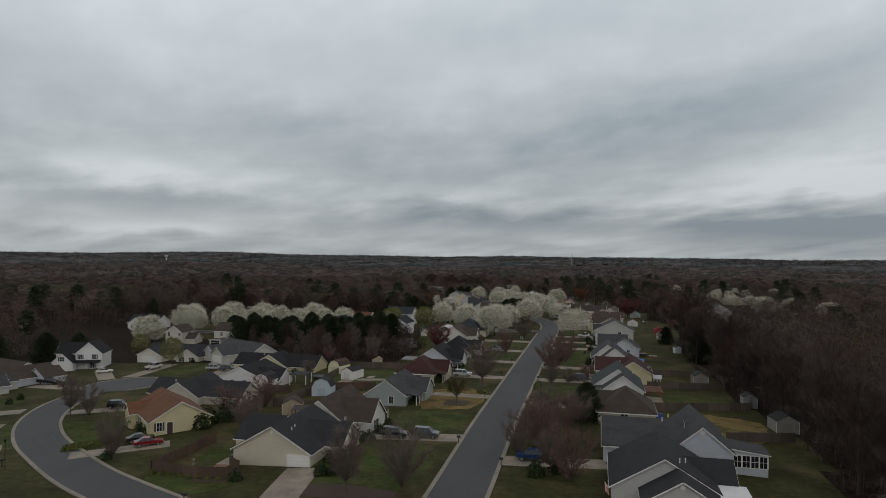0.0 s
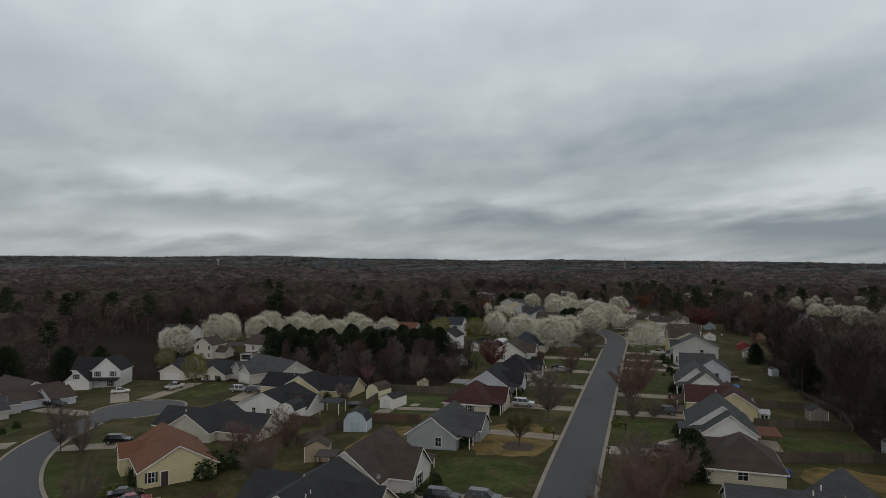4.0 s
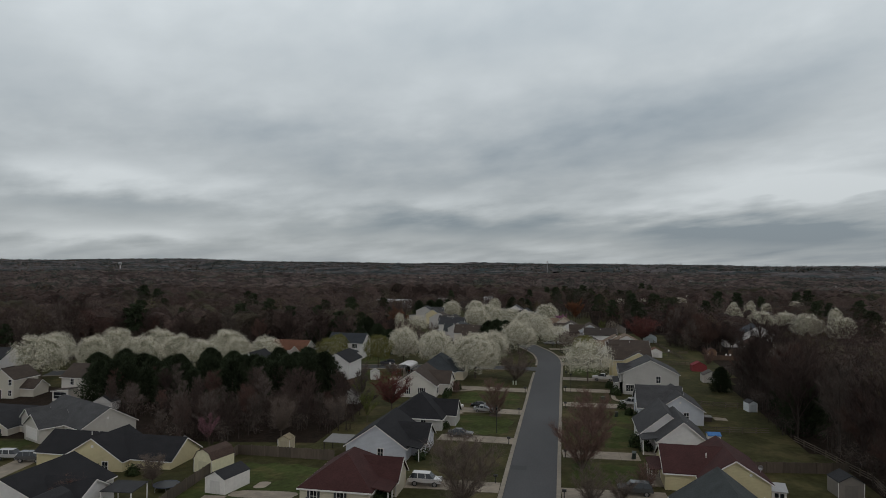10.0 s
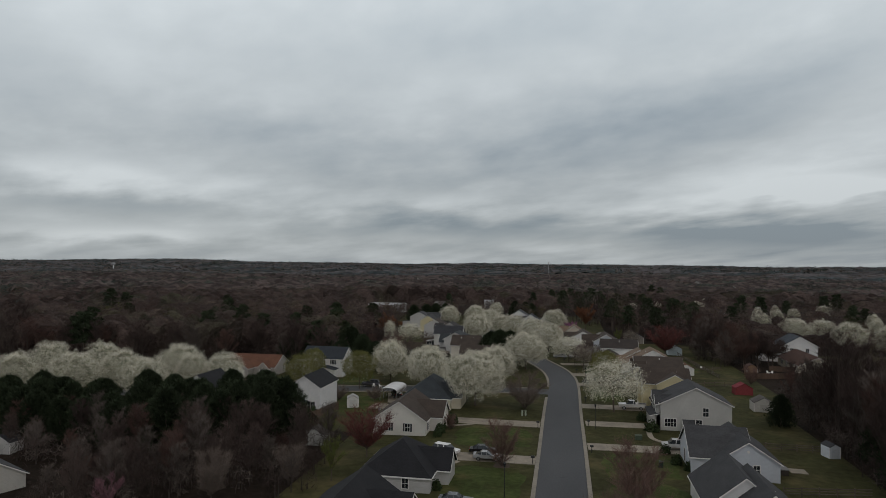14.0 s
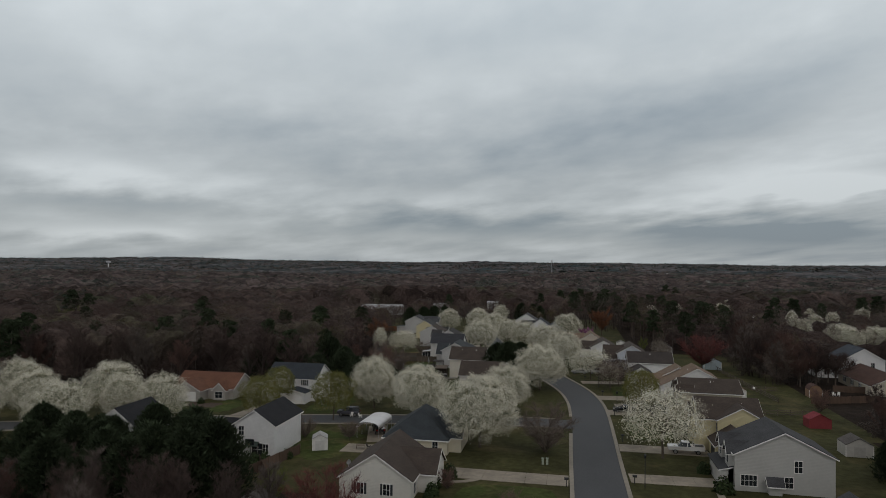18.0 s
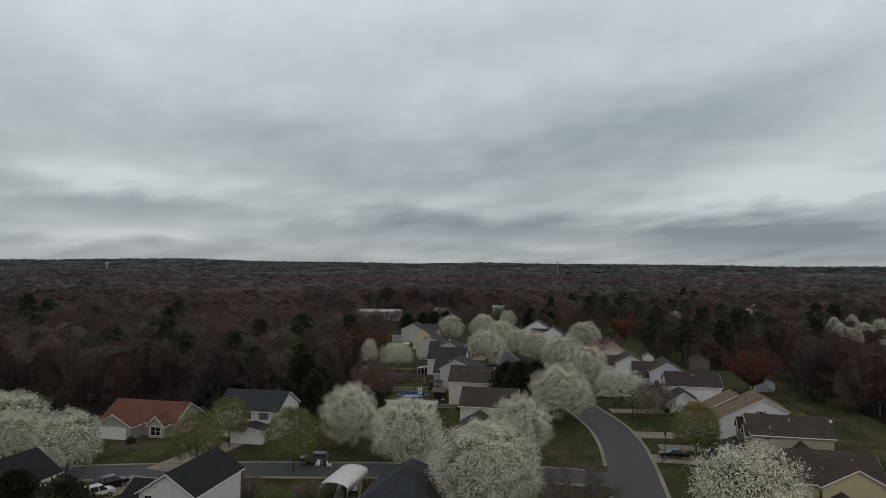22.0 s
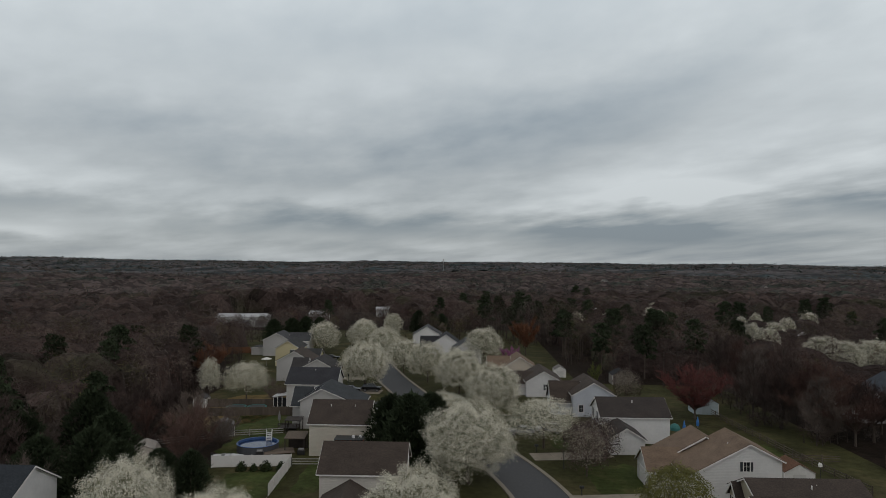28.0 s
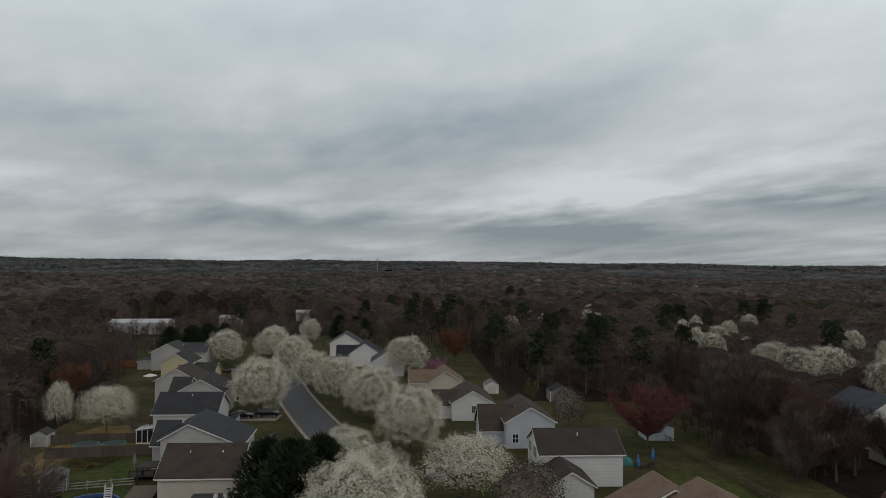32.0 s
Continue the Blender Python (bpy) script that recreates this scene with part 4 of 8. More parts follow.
# the next street to the east, glimpsed through the trees
house(68.6, 359, 0, [(0, 0, 11.2, 11, 5.6, 8.8, "y"), (-6.5, 1, 1, 9, 3.0, 5.0, "x")], WHITE_W, (0.06, 0.07, 0.085), "two-storey white house with a blue-grey roof", [(0, "S", 2.4, 3.4, 1.0, 1.4, "win"), (0, "S", 7.4, 3.4, 1.0, 1.4, "win"), (1, "S", 2.0, 0.9, 1.2, 1.2, "win")])
house(65.5, 332.5, 0, [(0, 0, 11.5, 21, 2.6, 5.2, "y")], (0.60, 0.56, 0.46), (0.085, 0.045, 0.034), "cream house with a red-brown roof", [(0, "W", 4, 0.9, 0.9, 1.2, "winsh"), (0, "W", 9, 0.9, 0.9, 1.2, "winsh"), (0, "W", 14, 0.9, 0.9, 1.2, "winsh")])
house(104, 474, 0, [(0, 0, 10, 10, 4, 7, "y"), (-9, 1, 2, 9, 4, 6.8, "x")], WHITE_W, BROWN_ROOF, "white house among distant trees", [(0, "S", 4, 2.5, 1, 1.3, "winsh")])
house(45, 560, 0, [(0, 0, 10, 10, 5, 9, "y"), (-7, 1, 2, 9, 5, 8, "x")], WHITE_W, DARK_ROOF, "white gabled house among distant trees", [(0, "S", 4, 4, 1.6, 1.6, "win")])
house(66, 505, 0, [(0, 0, 12, 9, 3, 6, "x")], WHITE_W, GREY_ROOF, "white house among distant trees")
house(78, 515, 0, [(0, 0, 10, 9, 3, 6.5, "y")], WHITE_W, GREY_ROOF, "white house among distant trees")
# ---- trees ----
def quads_mesh(name, centres, along, across, mat, tri=False):
    """One mesh of many loose quads (or triangles): centre, half length vector and half width vector of each."""
    n = len(centres)
    if tri:
        v = np.stack([centres - along - across, centres - along + across, centres + along], 1).reshape(-1, 3)
        k = 3
    else:
        v = np.stack([centres - along - across, centres + along - across, centres + along + across, centres - along + across], 1).reshape(-1, 3)
        k = 4
    me = bpy.data.meshes.new(name)
    me.vertices.add(len(v))
    me.vertices.foreach_set("co", v.astype(np.float32).ravel())
    me.loops.add(n * k)
    me.loops.foreach_set("vertex_index", np.arange(n * k, dtype=np.int32))
    me.polygons.add(n)
    me.polygons.foreach_set("loop_start", np.arange(0, n * k, k, dtype=np.int32))
    me.materials.append(mat)
    me.update()
    me.validate()
    return me


def unit(rng, n):
    d = rng.normal(size=(n, 3))
    return d / np.linalg.norm(d, axis=1, keepdims=True)


def flecks(rng, pts, size, out=None, loose=0.8):
    """Leaf-like quads at the points, facing roughly outwards where out is given, else anyhow."""
    n = len(pts)
    face = unit(rng, n) if out is None else out + loose * unit(rng, n)
    a = np.cross(face, unit(rng, n))
    a /= np.linalg.norm(a, axis=1, keepdims=True) + 1e-9
    b = np.cross(face, a)
    b /= np.linalg.norm(b, axis=1, keepdims=True) + 1e-9
    s = size * rng.uniform(0.55, 1.25, (n, 1))
    return pts, a * s, b * s * rng.uniform(0.5, 0.9, (n, 1))


def limbs(rng, height, crown_low, spread, n_limbs, trunk_r, lean=0.55, subs=3, straight=0.0):
    """A tapered trunk with forked limbs. Returns its Geo and the limb lines."""
    g, lines = Geo(), []
    split = crown_low + (height - crown_low) * 0.28
    p = Vector((0, 0, -0.4))
    bend = Vector((rng.normal(0, 0.15), rng.normal(0, 0.15), 0))
    top = Vector((bend.x, bend.y, split if not straight else height * straight))
    g.tube(p, top, trunk_r, trunk_r * (0.72 if not straight else 0.3), 7)
    lines.append((p, top))
    for i in range(n_limbs):
        f = i / max(n_limbs - 1, 1)
        a = 2 * math.pi * (i * 0.618 + rng.uniform(0, 0.1))
        z0 = crown_low + (top.z - crown_low) * (0.25 + 0.75 * f) if not straight else crown_low + (top.z - crown_low) * f * 0.95
        start = p + (top - p) * ((z0 - p.z) / (top.z - p.z))
        reach = spread * rng.uniform(0.65, 0.95) * (1 - 0.35 * f if not straight else 1 - 0.6 * f)
        rise = (height - z0) * rng.uniform(0.6, 0.92) * (0.5 + 0.5 * f if not straight else 0.6)
        mid = start + Vector((math.cos(a) * reach * 0.45, math.sin(a) * reach * 0.45, rise * lean))
        end = start + Vector((math.cos(a) * reach, math.sin(a) * reach, rise))
        r = trunk_r * 0.42 * (1 - 0.4 * f)
        g.tube(start, mid, r, r * 0.6, 5)
        g.tube(mid, end, r * 0.6, r * 0.15, 4)
        lines += [(start, mid), (mid, end)]
        for _ in range(subs):
            b = mid + (end - mid) * rng.uniform(0.0, 0.8)
            d = Vector((math.cos(a + rng.normal(0, 0.9)), math.sin(a + rng.normal(0, 0.9)), rng.uniform(0.3, 1.3))).normalized()
            e = b + d * reach * rng.uniform(0.3, 0.6)
            g.tube(b, e, r * 0.35, r * 0.08, 3)
            lines.append((b, e))
    return g, lines


def blossom_tree(seed, width, height, low, mat, n=12000, size=0.085, extra=None, lumps=90, ragged=0.05, tri=False):
    """A street pear in flower: a broad egg-shaped crown, built of many small rounded sprays of blossom over forked limbs."""
    rng = np.random.default_rng(seed)
    g, lines = limbs(rng, height * 0.86, low + 0.6, width * 0.40, 9, 0.2 * width / 12, 0.6)
    a, rz = width / 2, (height - low) / 2
    mid = np.array([0, 0, low + rz])
    # spray centres spread evenly over the crown
    k = np.arange(lumps) + 0.5
    cz, ct = 1 - 2 * k / lumps, np.pi * (1 + 5 ** 0.5) * k
    seeds = np.stack([np.sqrt(1 - cz**2) * np.cos(ct), np.sqrt(1 - cz**2) * np.sin(ct), cz], 1) + 0.10 * rng.normal(size=(lumps, 3))
    seeds /= np.linalg.norm(seeds, axis=1, keepdims=True)
    proud = rng.uniform(0.86, 1.04, lumps)
    wide = 1.9 / math.sqrt(lumps)

    def crown_radius(d):
        near = d @ seeds.T
        ang = np.arccos(np.clip(near, -1, 1)) / wide
        dome = proud[None, :] * (0.86 + 0.14 * np.sqrt(np.clip(1 - ang**2, 0, 1)))
        return np.max(np.where(ang < 1, dome, 0.80), axis=1, keepdims=True)

    def spread(m, inner, outer):
        d = unit(rng, m)
        d[:, 2] = np.where(d[:, 2] < -0.8, -d[:, 2], d[:, 2])
        turn = np.arctan2(d[:, 1], d[:, 0])[:, None]
        shape = 1 + 0.05 * np.sin(2 * turn + seed) + 0.04 * np.sin(3 * turn + 2 * seed + 3 * d[:, 2:3])
        z = d[:, 2:3]
        egg = np.where(z > 0, 1 - 0.05 * z**2, 1 + 0.05 * np.abs(z))
        r = crown_radius(d) * shape * egg * rng.uniform(inner, outer, (m, 1)) * (1 + ragged * rng.normal(size=(m, 1)))
        return d, d * r * np.array([a, a, rz]) + mid

    d, pts = spread(n, 0.86, 1.0)
    crown = quads_mesh("crown", *flecks(rng, pts, size, d * 0.8 + np.array([0, 0, 0.35]), 0.7), mat, tri=tri)
    more = None
    # inner flecks; in the flowering pears a darker colour paints the crown's shade
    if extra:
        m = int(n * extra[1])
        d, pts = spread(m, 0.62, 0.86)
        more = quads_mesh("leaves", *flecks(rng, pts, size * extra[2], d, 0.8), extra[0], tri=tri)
    return g.mesh("trunk", BARK), crown, more


def bare_tree(seed, height, spread, mat, twigs=2200, length=0.75, wide=0.022, low=0.3, n_limbs=11, bark=None, trunk=0.22):
    """A leafless tree: trunk, limbs, and a haze of fine twigs along them."""
    rng = np.random.default_rng(seed)
    g, lines = limbs(rng, height, height * low, spread, n_limbs, trunk, 0.5, 4, straight=0.82 if height > 12 else 0.0)
    lines = lines[1:]
    w = np.array([(b - a).length for a, b in lines])
    pick = rng.choice(len(lines), twigs, p=w / w.sum())
    A = np.array([tuple(lines[i][0]) for i in pick])
    B = np.array([tuple(lines[i][1]) for i in pick])
    base = A + (B - A) * rng.uniform(0.15, 1.08, (twigs, 1)) + rng.normal(0, 0.045 * spread, (twigs, 3))
    d = unit(rng, twigs)
    d[:, 2] = np.abs(d[:, 2]) * 0.9 + 0.25
    d += 0.6 * (B - A) / (np.linalg.norm(B - A, axis=1, keepdims=True) + 1e-6)
    d /= np.linalg.norm(d, axis=1, keepdims=True)
    s = length * rng.uniform(0.5, 1.3, (twigs, 1))
    c = np.cross(d, unit(rng, twigs))
    c /= np.linalg.norm(c, axis=1, keepdims=True) + 1e-9
    return g.mesh("trunk", bark or BARK), quads_mesh("crown", base + d * s, d * s, c * wide, mat, tri=True)


def multi_stem(seed, height, spread, mat, n=6, one=False, twigs=4600, length=0.7, wide=0.013):
    """A leafless garden tree: several upswept stems, each forked again and again into fine twigs."""
    rng = np.random.default_rng(seed)
    g, fine = Geo(), []
    foot = Vector((0, 0, height * 0.16 if one else 0.0))
    if one:
        g.tube((0, 0, -0.4), foot, 0.15, 0.12, 7)
    for i in range(n):
        a = 2 * math.pi * (i / n) + rng.normal(0, 0.25)
        lean = spread * math.sqrt(rng.uniform(0.03, 1.0))
        tall = (height - foot.z) * (1 - 0.45 * (lean / spread) ** 2) * rng.uniform(0.9, 1.0)
        p, r = foot + Vector((0, 0, 0 if one else -0.3)), 0.055
        for k in range(1, 5):
            s = k / 4
            q = foot + Vector((math.cos(a) * lean * s, math.sin(a) * lean * s, tall * s)) + Vector(rng.normal(0, 0.10, 3))
            g.tube(p, q, r, r * 0.72, 5)
            for _ in range(5):
                b = p + (q - p) * rng.uniform(0.2, 1)
                t = a + rng.normal(0, 1.1)
                e = b + Vector((math.cos(t), math.sin(t), rng.uniform(0.3, 1.2))).normalized() * height * rng.uniform(0.14, 0.30) * (1.15 - 0.4 * s)
                g.tube(b, e, r * 0.45, r * 0.14, 3)
                fine.append((b, e))
            fine.append((p, q))
            p, r = q, r * 0.72
    fine = [f for f in fine if f[1].z > height * 0.2]
    pick = rng.choice(len(fine), twigs)
    A, B = np.array([tuple(fine[i][0]) for i in pick]), np.array([tuple(fine[i][1]) for i in pick])
    base = A + (B - A) * rng.uniform(0.2, 1.0, (twigs, 1)) + rng.normal(0, 0.06, (twigs, 3))
    d = unit(rng, twigs) * 0.8 + np.array([0, 0, 0.55]) + 0.5 * (B - A) / (np.linalg.norm(B - A, axis=1, keepdims=True) + 1e-6)
    d /= np.linalg.norm(d, axis=1, keepdims=True)
    s = length * rng.uniform(0.4, 1.3, (twigs, 1))
    c = np.cross(d, unit(rng, twigs))
    c /= np.linalg.norm(c, axis=1, keepdims=True) + 1e-9
    return g.mesh("trunk", BARK), quads_mesh("crown", base + d * s * 0.9, d * s, c * wide, mat, tri=True)


def conifer(seed, height, width, mat, n=5200, size=0.24, low=0.2, inner=400):
    """A dense conifer: feathery upswept sprays round a trunk in ragged tiers, with dark inner foliage."""
    rng = np.random.default_rng(seed)
    z = rng.uniform(0, 1, n) ** 0.85
    a = rng.uniform(0, 2 * np.pi, n)
    lobes = 1 + 0.16 * np.sin(5 * a + 9 * z + seed) + 0.13 * np.sin(8 * a - 23 * z) + 0.08 * np.sin(31 * z + 2 * a) + 0.10 * rng.normal(size=n)
    prof = (1 - z) ** 0.44 * np.minimum(0.78 + 1.1 * z, 1)
    r = width / 2 * prof * lobes * rng.uniform(0.5, 1, n) ** 0.35
    r[:inner] = width / 2 * prof[:inner] * 0.6
    pts = np.stack([r * np.cos(a), r * np.sin(a), low + (height - low) * z], 1)
    out = np.stack([np.cos(a) * 0.8, np.sin(a) * 0.8, rng.uniform(0.4, 1.5, n)], 1) + 0.35 * rng.normal(size=(n, 3))
    out /= np.linalg.norm(out, axis=1, keepdims=True)
    c = np.cross(out, unit(rng, n))
    c[:inner] = np.stack([-np.sin(a[:inner]), np.cos(a[:inner]), 0 * a[:inner]], 1)
    c /= np.linalg.norm(c, axis=1, keepdims=True) + 1e-9
    s = size * rng.uniform(0.6, 1.6, (n, 1))
    s[:inner] *= 3.0
    g = Geo().tube((0, 0, -0.4), (0, 0, height * 0.9), 0.16 + height * 0.008, 0.03, 6)
    return g.mesh("trunk", BARK), quads_mesh("crown", pts, out * s, c * s * 0.42, mat, tri=True)


def pine(seed, height, width, mat, clumps=16, per=130, size=0.42):
    """A tall pine: a bare trunk under a broad crown of rounded needle clumps."""
    rng = np.random.default_rng(seed)
    g = Geo().tube((0, 0, -0.4), (0, 0, height * 0.92), 0.26, 0.06, 7)
    pts = []
    for i in range(clumps):
        f = (i + 0.5) / clumps
        a = 2.4 * i + rng.uniform(-0.4, 0.4)
        reach = width / 2 * (1 - 0.75 * f**2) * rng.uniform(0.35, 0.8)
        p = Vector((math.cos(a) * reach, math.sin(a) * reach, height * (0.42 + 0.54 * f)))
        g.tube((0, 0, p.z - height * 0.07), p, 0.09, 0.03, 4)
        d = unit(rng, per)
        d[:, 2] = np.where(d[:, 2] < -0.3, -d[:, 2], d[:, 2])
        pts.append(np.array(tuple(p)) + d * rng.uniform(0.5, 1.0, (per, 1)) * np.array([width * 0.21, width * 0.21, width * 0.13]) * rng.uniform(0.8, 1.2))
    pts = np.concatenate(pts)
    n = len(pts)
    out = unit(rng, n) + np.array([0, 0, 0.6])
    out /= np.linalg.norm(out, axis=1, keepdims=True)
    c = np.cross(out, unit(rng, n))
    c /= np.linalg.norm(c, axis=1, keepdims=True) + 1e-9
    s = size * rng.uniform(0.6, 1.4, (n, 1))
    return g.mesh("trunk", BARK), quads_mesh("crown", pts, out * s, c * s * 0.5, mat, tri=True)


def plant(name, meshes, x, y, scale, turn, label, category, group="", tall=1.0, z=None):
    """Sets a tree made of shared meshes on the ground."""
    top = thing(name, pose(x, y, (ground(x, y) if z is None else z) - 0.05, 0, 0, turn) @ Matrix.Diagonal((scale, scale, scale * tall, 1)), label, category, group)
    for me in meshes:
        if me is not None:
            ob = new(me.name.split(".")[0], me)
            ob.parent = top
    return top


# dull inner blossom and leaf, its shade put into the base colour
PEAR_CORE_SHADE = material("shaded_blossom_and_leaf", (0.23, 0.23, 0.155), 0.85, per_island=0.3, sheen=0.1)
PEARS = [blossom_tree(s, 12, 11.5, 0.9, PEAR_BLOOM, 46000, 0.072, (PEAR_CORE_SHADE, 0.24, 2.0), 130, tri=True) for s in (1, 2, 3, 4)]
PEARS_BACK = [blossom_tree(s, 12, 11.5, 0.8, PEAR_BLOOM, 12500, 0.108, (PEAR_CORE_SHADE, 0.30, 1.7), 80, tri=True) for s in (5, 6, 7)]
PEARS_FAR = [blossom_tree(s, 12, 11.5, 1.0, PEAR_BLOOM, 1800, 0.27, (PEAR_CORE_SHADE, 0.3, 1.7), 40, tri=True) for s in (8, 9)]
PEARS_LEAFING = [blossom_tree(s, 8, 8.2, 1.2, PEAR_LEAF, 12000, 0.066, (PEAR_BLOOM, 0.22, 0.8), 70, 0.05) for s in (11, 12)]
PEARS_THIN = [blossom_tree(s, 12, 10.5, 1.8, PEAR_BLOOM, 10000, 0.080, (PEAR_CORE_SHADE, 0.12, 1.3), 60, 0.10) for s in (21, 22)]
PEAR_FADING = [blossom_tree(s, 9, 8.5, 1.0, TWIG, 3800, 0.085, (PEAR_FADED, 0.65, 1.0), 60, 0.09) for s in (31, 32)]


BLOOMS = [(138, 526, 7.5), (73, 546, 6), (73, 531, 4.5), (95.5, 496, 5.2), (99, 474, 6.5), (137, 458, 6.5), (126, 428, 6), (88, 467, 5), (87, 587, 6.5), (110, 516, 5), (113, 494, 6), (47, 519, 4.5), (32, 508, 5.5), (149, 551, 6)]
NEXT_STREET = [(86, 452, 10, 11), (92.7, 429, 12.5, 10.6), (90, 414, 12, 11), (101, 417, 14, 11), (103, 394, 15.5, 12), (113, 385, 13, 11.5), (133, 391, 13, 10), (121, 404, 12, 10)]


OPENINGS = [(74, 362, 13), (88, 384, 10), (73, 342, 16), (105, 479, 13), (50, 565, 9), (72, 510, 9), (83, 520, 9)]


def near_bloom(x, y, r=6.5):
    return any((x - a) ** 2 + (y - b - r * 0.4) ** 2 < r * r or (abs(x - a) < 5 and -14 < y - b < 0) for a, b in [q[:2] for q in BLOOMS + NEXT_STREET])


def build_pears():
    full = ([(-24.3, 262, 14.8, 13.3), (-22.3, 289.5, 11.5, 10.8), (-16.4, 317, 14.4, 12.0), (-51.5, 289, 11.4, 11.8), (-39.2, 279.8, 12.6, 11.9), (-41, 387, 13.5, 12),
             (-10.9, 357.5, 12, 11), (-17.8, 381, 13, 10.9), (-26, 396, 11.5, 10.8), (-33.4, 410.5, 11, 10.2), (-41.1, 432, 11.6, 10.5), (-52.6, 463, 12.3, 10.4), (-64.9, 454, 12.3, 11),
             (-46, 505, 9, 9.8), (-10.3, 430, 13, 11.3), (-20.3, 343, 10, 8), (-43.4, 450, 11, 9.5), (-54, 478, 10.5, 9.8)]
        + [(-153, 226, 14, 11.3), (-147, 244, 15.5, 13), (-137, 253, 12, 11.4), (-124, 257, 13.5, 11.2), (-104.6, 257.4, 13.2, 10.4), (-98.5, 268, 9.5, 9.8), (-90, 268.6, 11.6, 10.2),
           (-157, 262, 11.5, 11), (-143.7, 272, 12.6, 11.6), (-131.5, 277.5, 11.4, 11.2), (-119, 268, 12, 10.6), (-106, 274.6, 13.4, 11.4)]
        + [*NEXT_STREET, *((a, b, w + 1.2, 11.2) for a, b, w in BLOOMS)])
    rng = random.Random(5)
    for i, (x, y, w, hgt) in enumerate(full):
        near = i < 8
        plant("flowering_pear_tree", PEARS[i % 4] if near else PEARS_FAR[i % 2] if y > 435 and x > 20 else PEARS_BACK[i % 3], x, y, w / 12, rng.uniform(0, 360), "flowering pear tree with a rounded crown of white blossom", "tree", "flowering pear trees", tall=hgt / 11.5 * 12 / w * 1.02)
    for x, y, w, hgt in ((6.3, 262, 13.8, 11.8), (-3.5, 335.7, 12, 8.8), (-66.6, 375.0, 10.6, 8.8), (-75, 374.6, 5.0, 9.8)):
        plant("flowering_pear_tree", PEARS_THIN[int(x < 0)], x, y, w / 12, 40, "open flowering pear tree with white blossom and visible limbs", "tree", "flowering pear trees", tall=hgt / 10.5 * 12 / w)
    for i, (x, y, w, hgt) in enumerate(((-56.5, 276.5, 8.2, 9.2), (-73.2, 287.4, 6.4, 8.3), (-71.5, 274.5, 7.6, 8.3), (6.1, 296, 7.8, 8.6), (-114, 185.5, 6.5, 8.6), (-50, 470, 6, 6), (-140, 205, 6, 7))):
        plant("leafing_pear_tree", PEARS_LEAFING[i % 2], x, y, w / 8 * 1.14, rng.uniform(0, 360), "small pear tree with fresh green leaves and fading blossom", "tree", "leafing pear trees", tall=hgt / 8.2 * 8 / w)
    for i, (x, y, w, hgt) in enumerate(((1.0, 321, 8.6, 8.4), (3.5, 328, 8.8, 7.6), (18.9, 370, 7, 9), (8, 305, 6.5, 6.5), (-94, 367, 4, 7), (-104, 352, 6, 8))):
        plant("fading_pear_tree", PEAR_FADING[i % 2], x, y, w / 9, rng.uniform(0, 360), "thin pear tree past its bloom with brownish twigs", "tree", "fading pear trees", tall=hgt / 8.5 * 9 / w)


build_pears()

FAR_GREY = material("grey_twigs", (0.105, 0.088, 0.078), 0.9, per_island=0.12, grain=0.35, scale=0.13, stains=0.35, stain_scale=0.03, sheen=0.1)
FAR_PALE = material("pale_twigs", (0.122, 0.098, 0.083), 0.9, per_island=0.12, grain=0.35, scale=0.13, stains=0.35, stain_scale=0.03, sheen=0.1)
TWIG_DARK = material("dark_twigs", (0.050, 0.037, 0.032), 0.9, per_island=0.12, grain=0.35, scale=0.13, stains=0.35, stain_scale=0.03, sheen=0.1)
PINE_FAR = material("far_pine_needles", (0.034, 0.045, 0.038), 0.9, per_island=0.2, stains=0.2, stain_scale=0.05, sheen=0.1)
BUD_ORANGE = material("orange_buds", (0.15, 0.070, 0.040), 0.9, per_island=0.25, sheen=0.1)
FAR_OLIVE = material("olive_buds", (0.088, 0.080, 0.038), 0.9, per_island=0.12, sheen=0.1)
WOOD_BARK = material("woodland_bark", (0.050, 0.039, 0.032), 0.9, grain=0.25, scale=6, bump=0.03)
WOODS = [bare_tree(s, 15 + s % 4, 4.4, m, 2500, 0.75, 0.032, low=0.12, n_limbs=18, bark=WOOD_BARK) for s, m in ((41, TWIG), (42, FAR_GREY), (43, TWIG), (44, TWIG_RED), (45, TWIG))]
YARD_RED = material("fine_reddish_twigs", (0.155, 0.100, 0.085), 0.9, per_island=0.2, sheen=0.1)
YARD_GREY = material("fine_grey_twigs", (0.150, 0.122, 0.105), 0.9, per_island=0.2, sheen=0.1)
YARD = [multi_stem(s, 8.5, 3.6, m, n, one, 6000) for s, m, n, one in ((46, YARD_GREY, 9, True), (47, YARD_GREY, 9, False), (48, YARD_RED, 10, False))]
PINES = [pine(s, 17, 8.5, CEDAR) for s in (61, 62, 63)]
CEDARS = [conifer(s, 10.5, 9.0, CEDAR) for s in (71, 72, 73)]


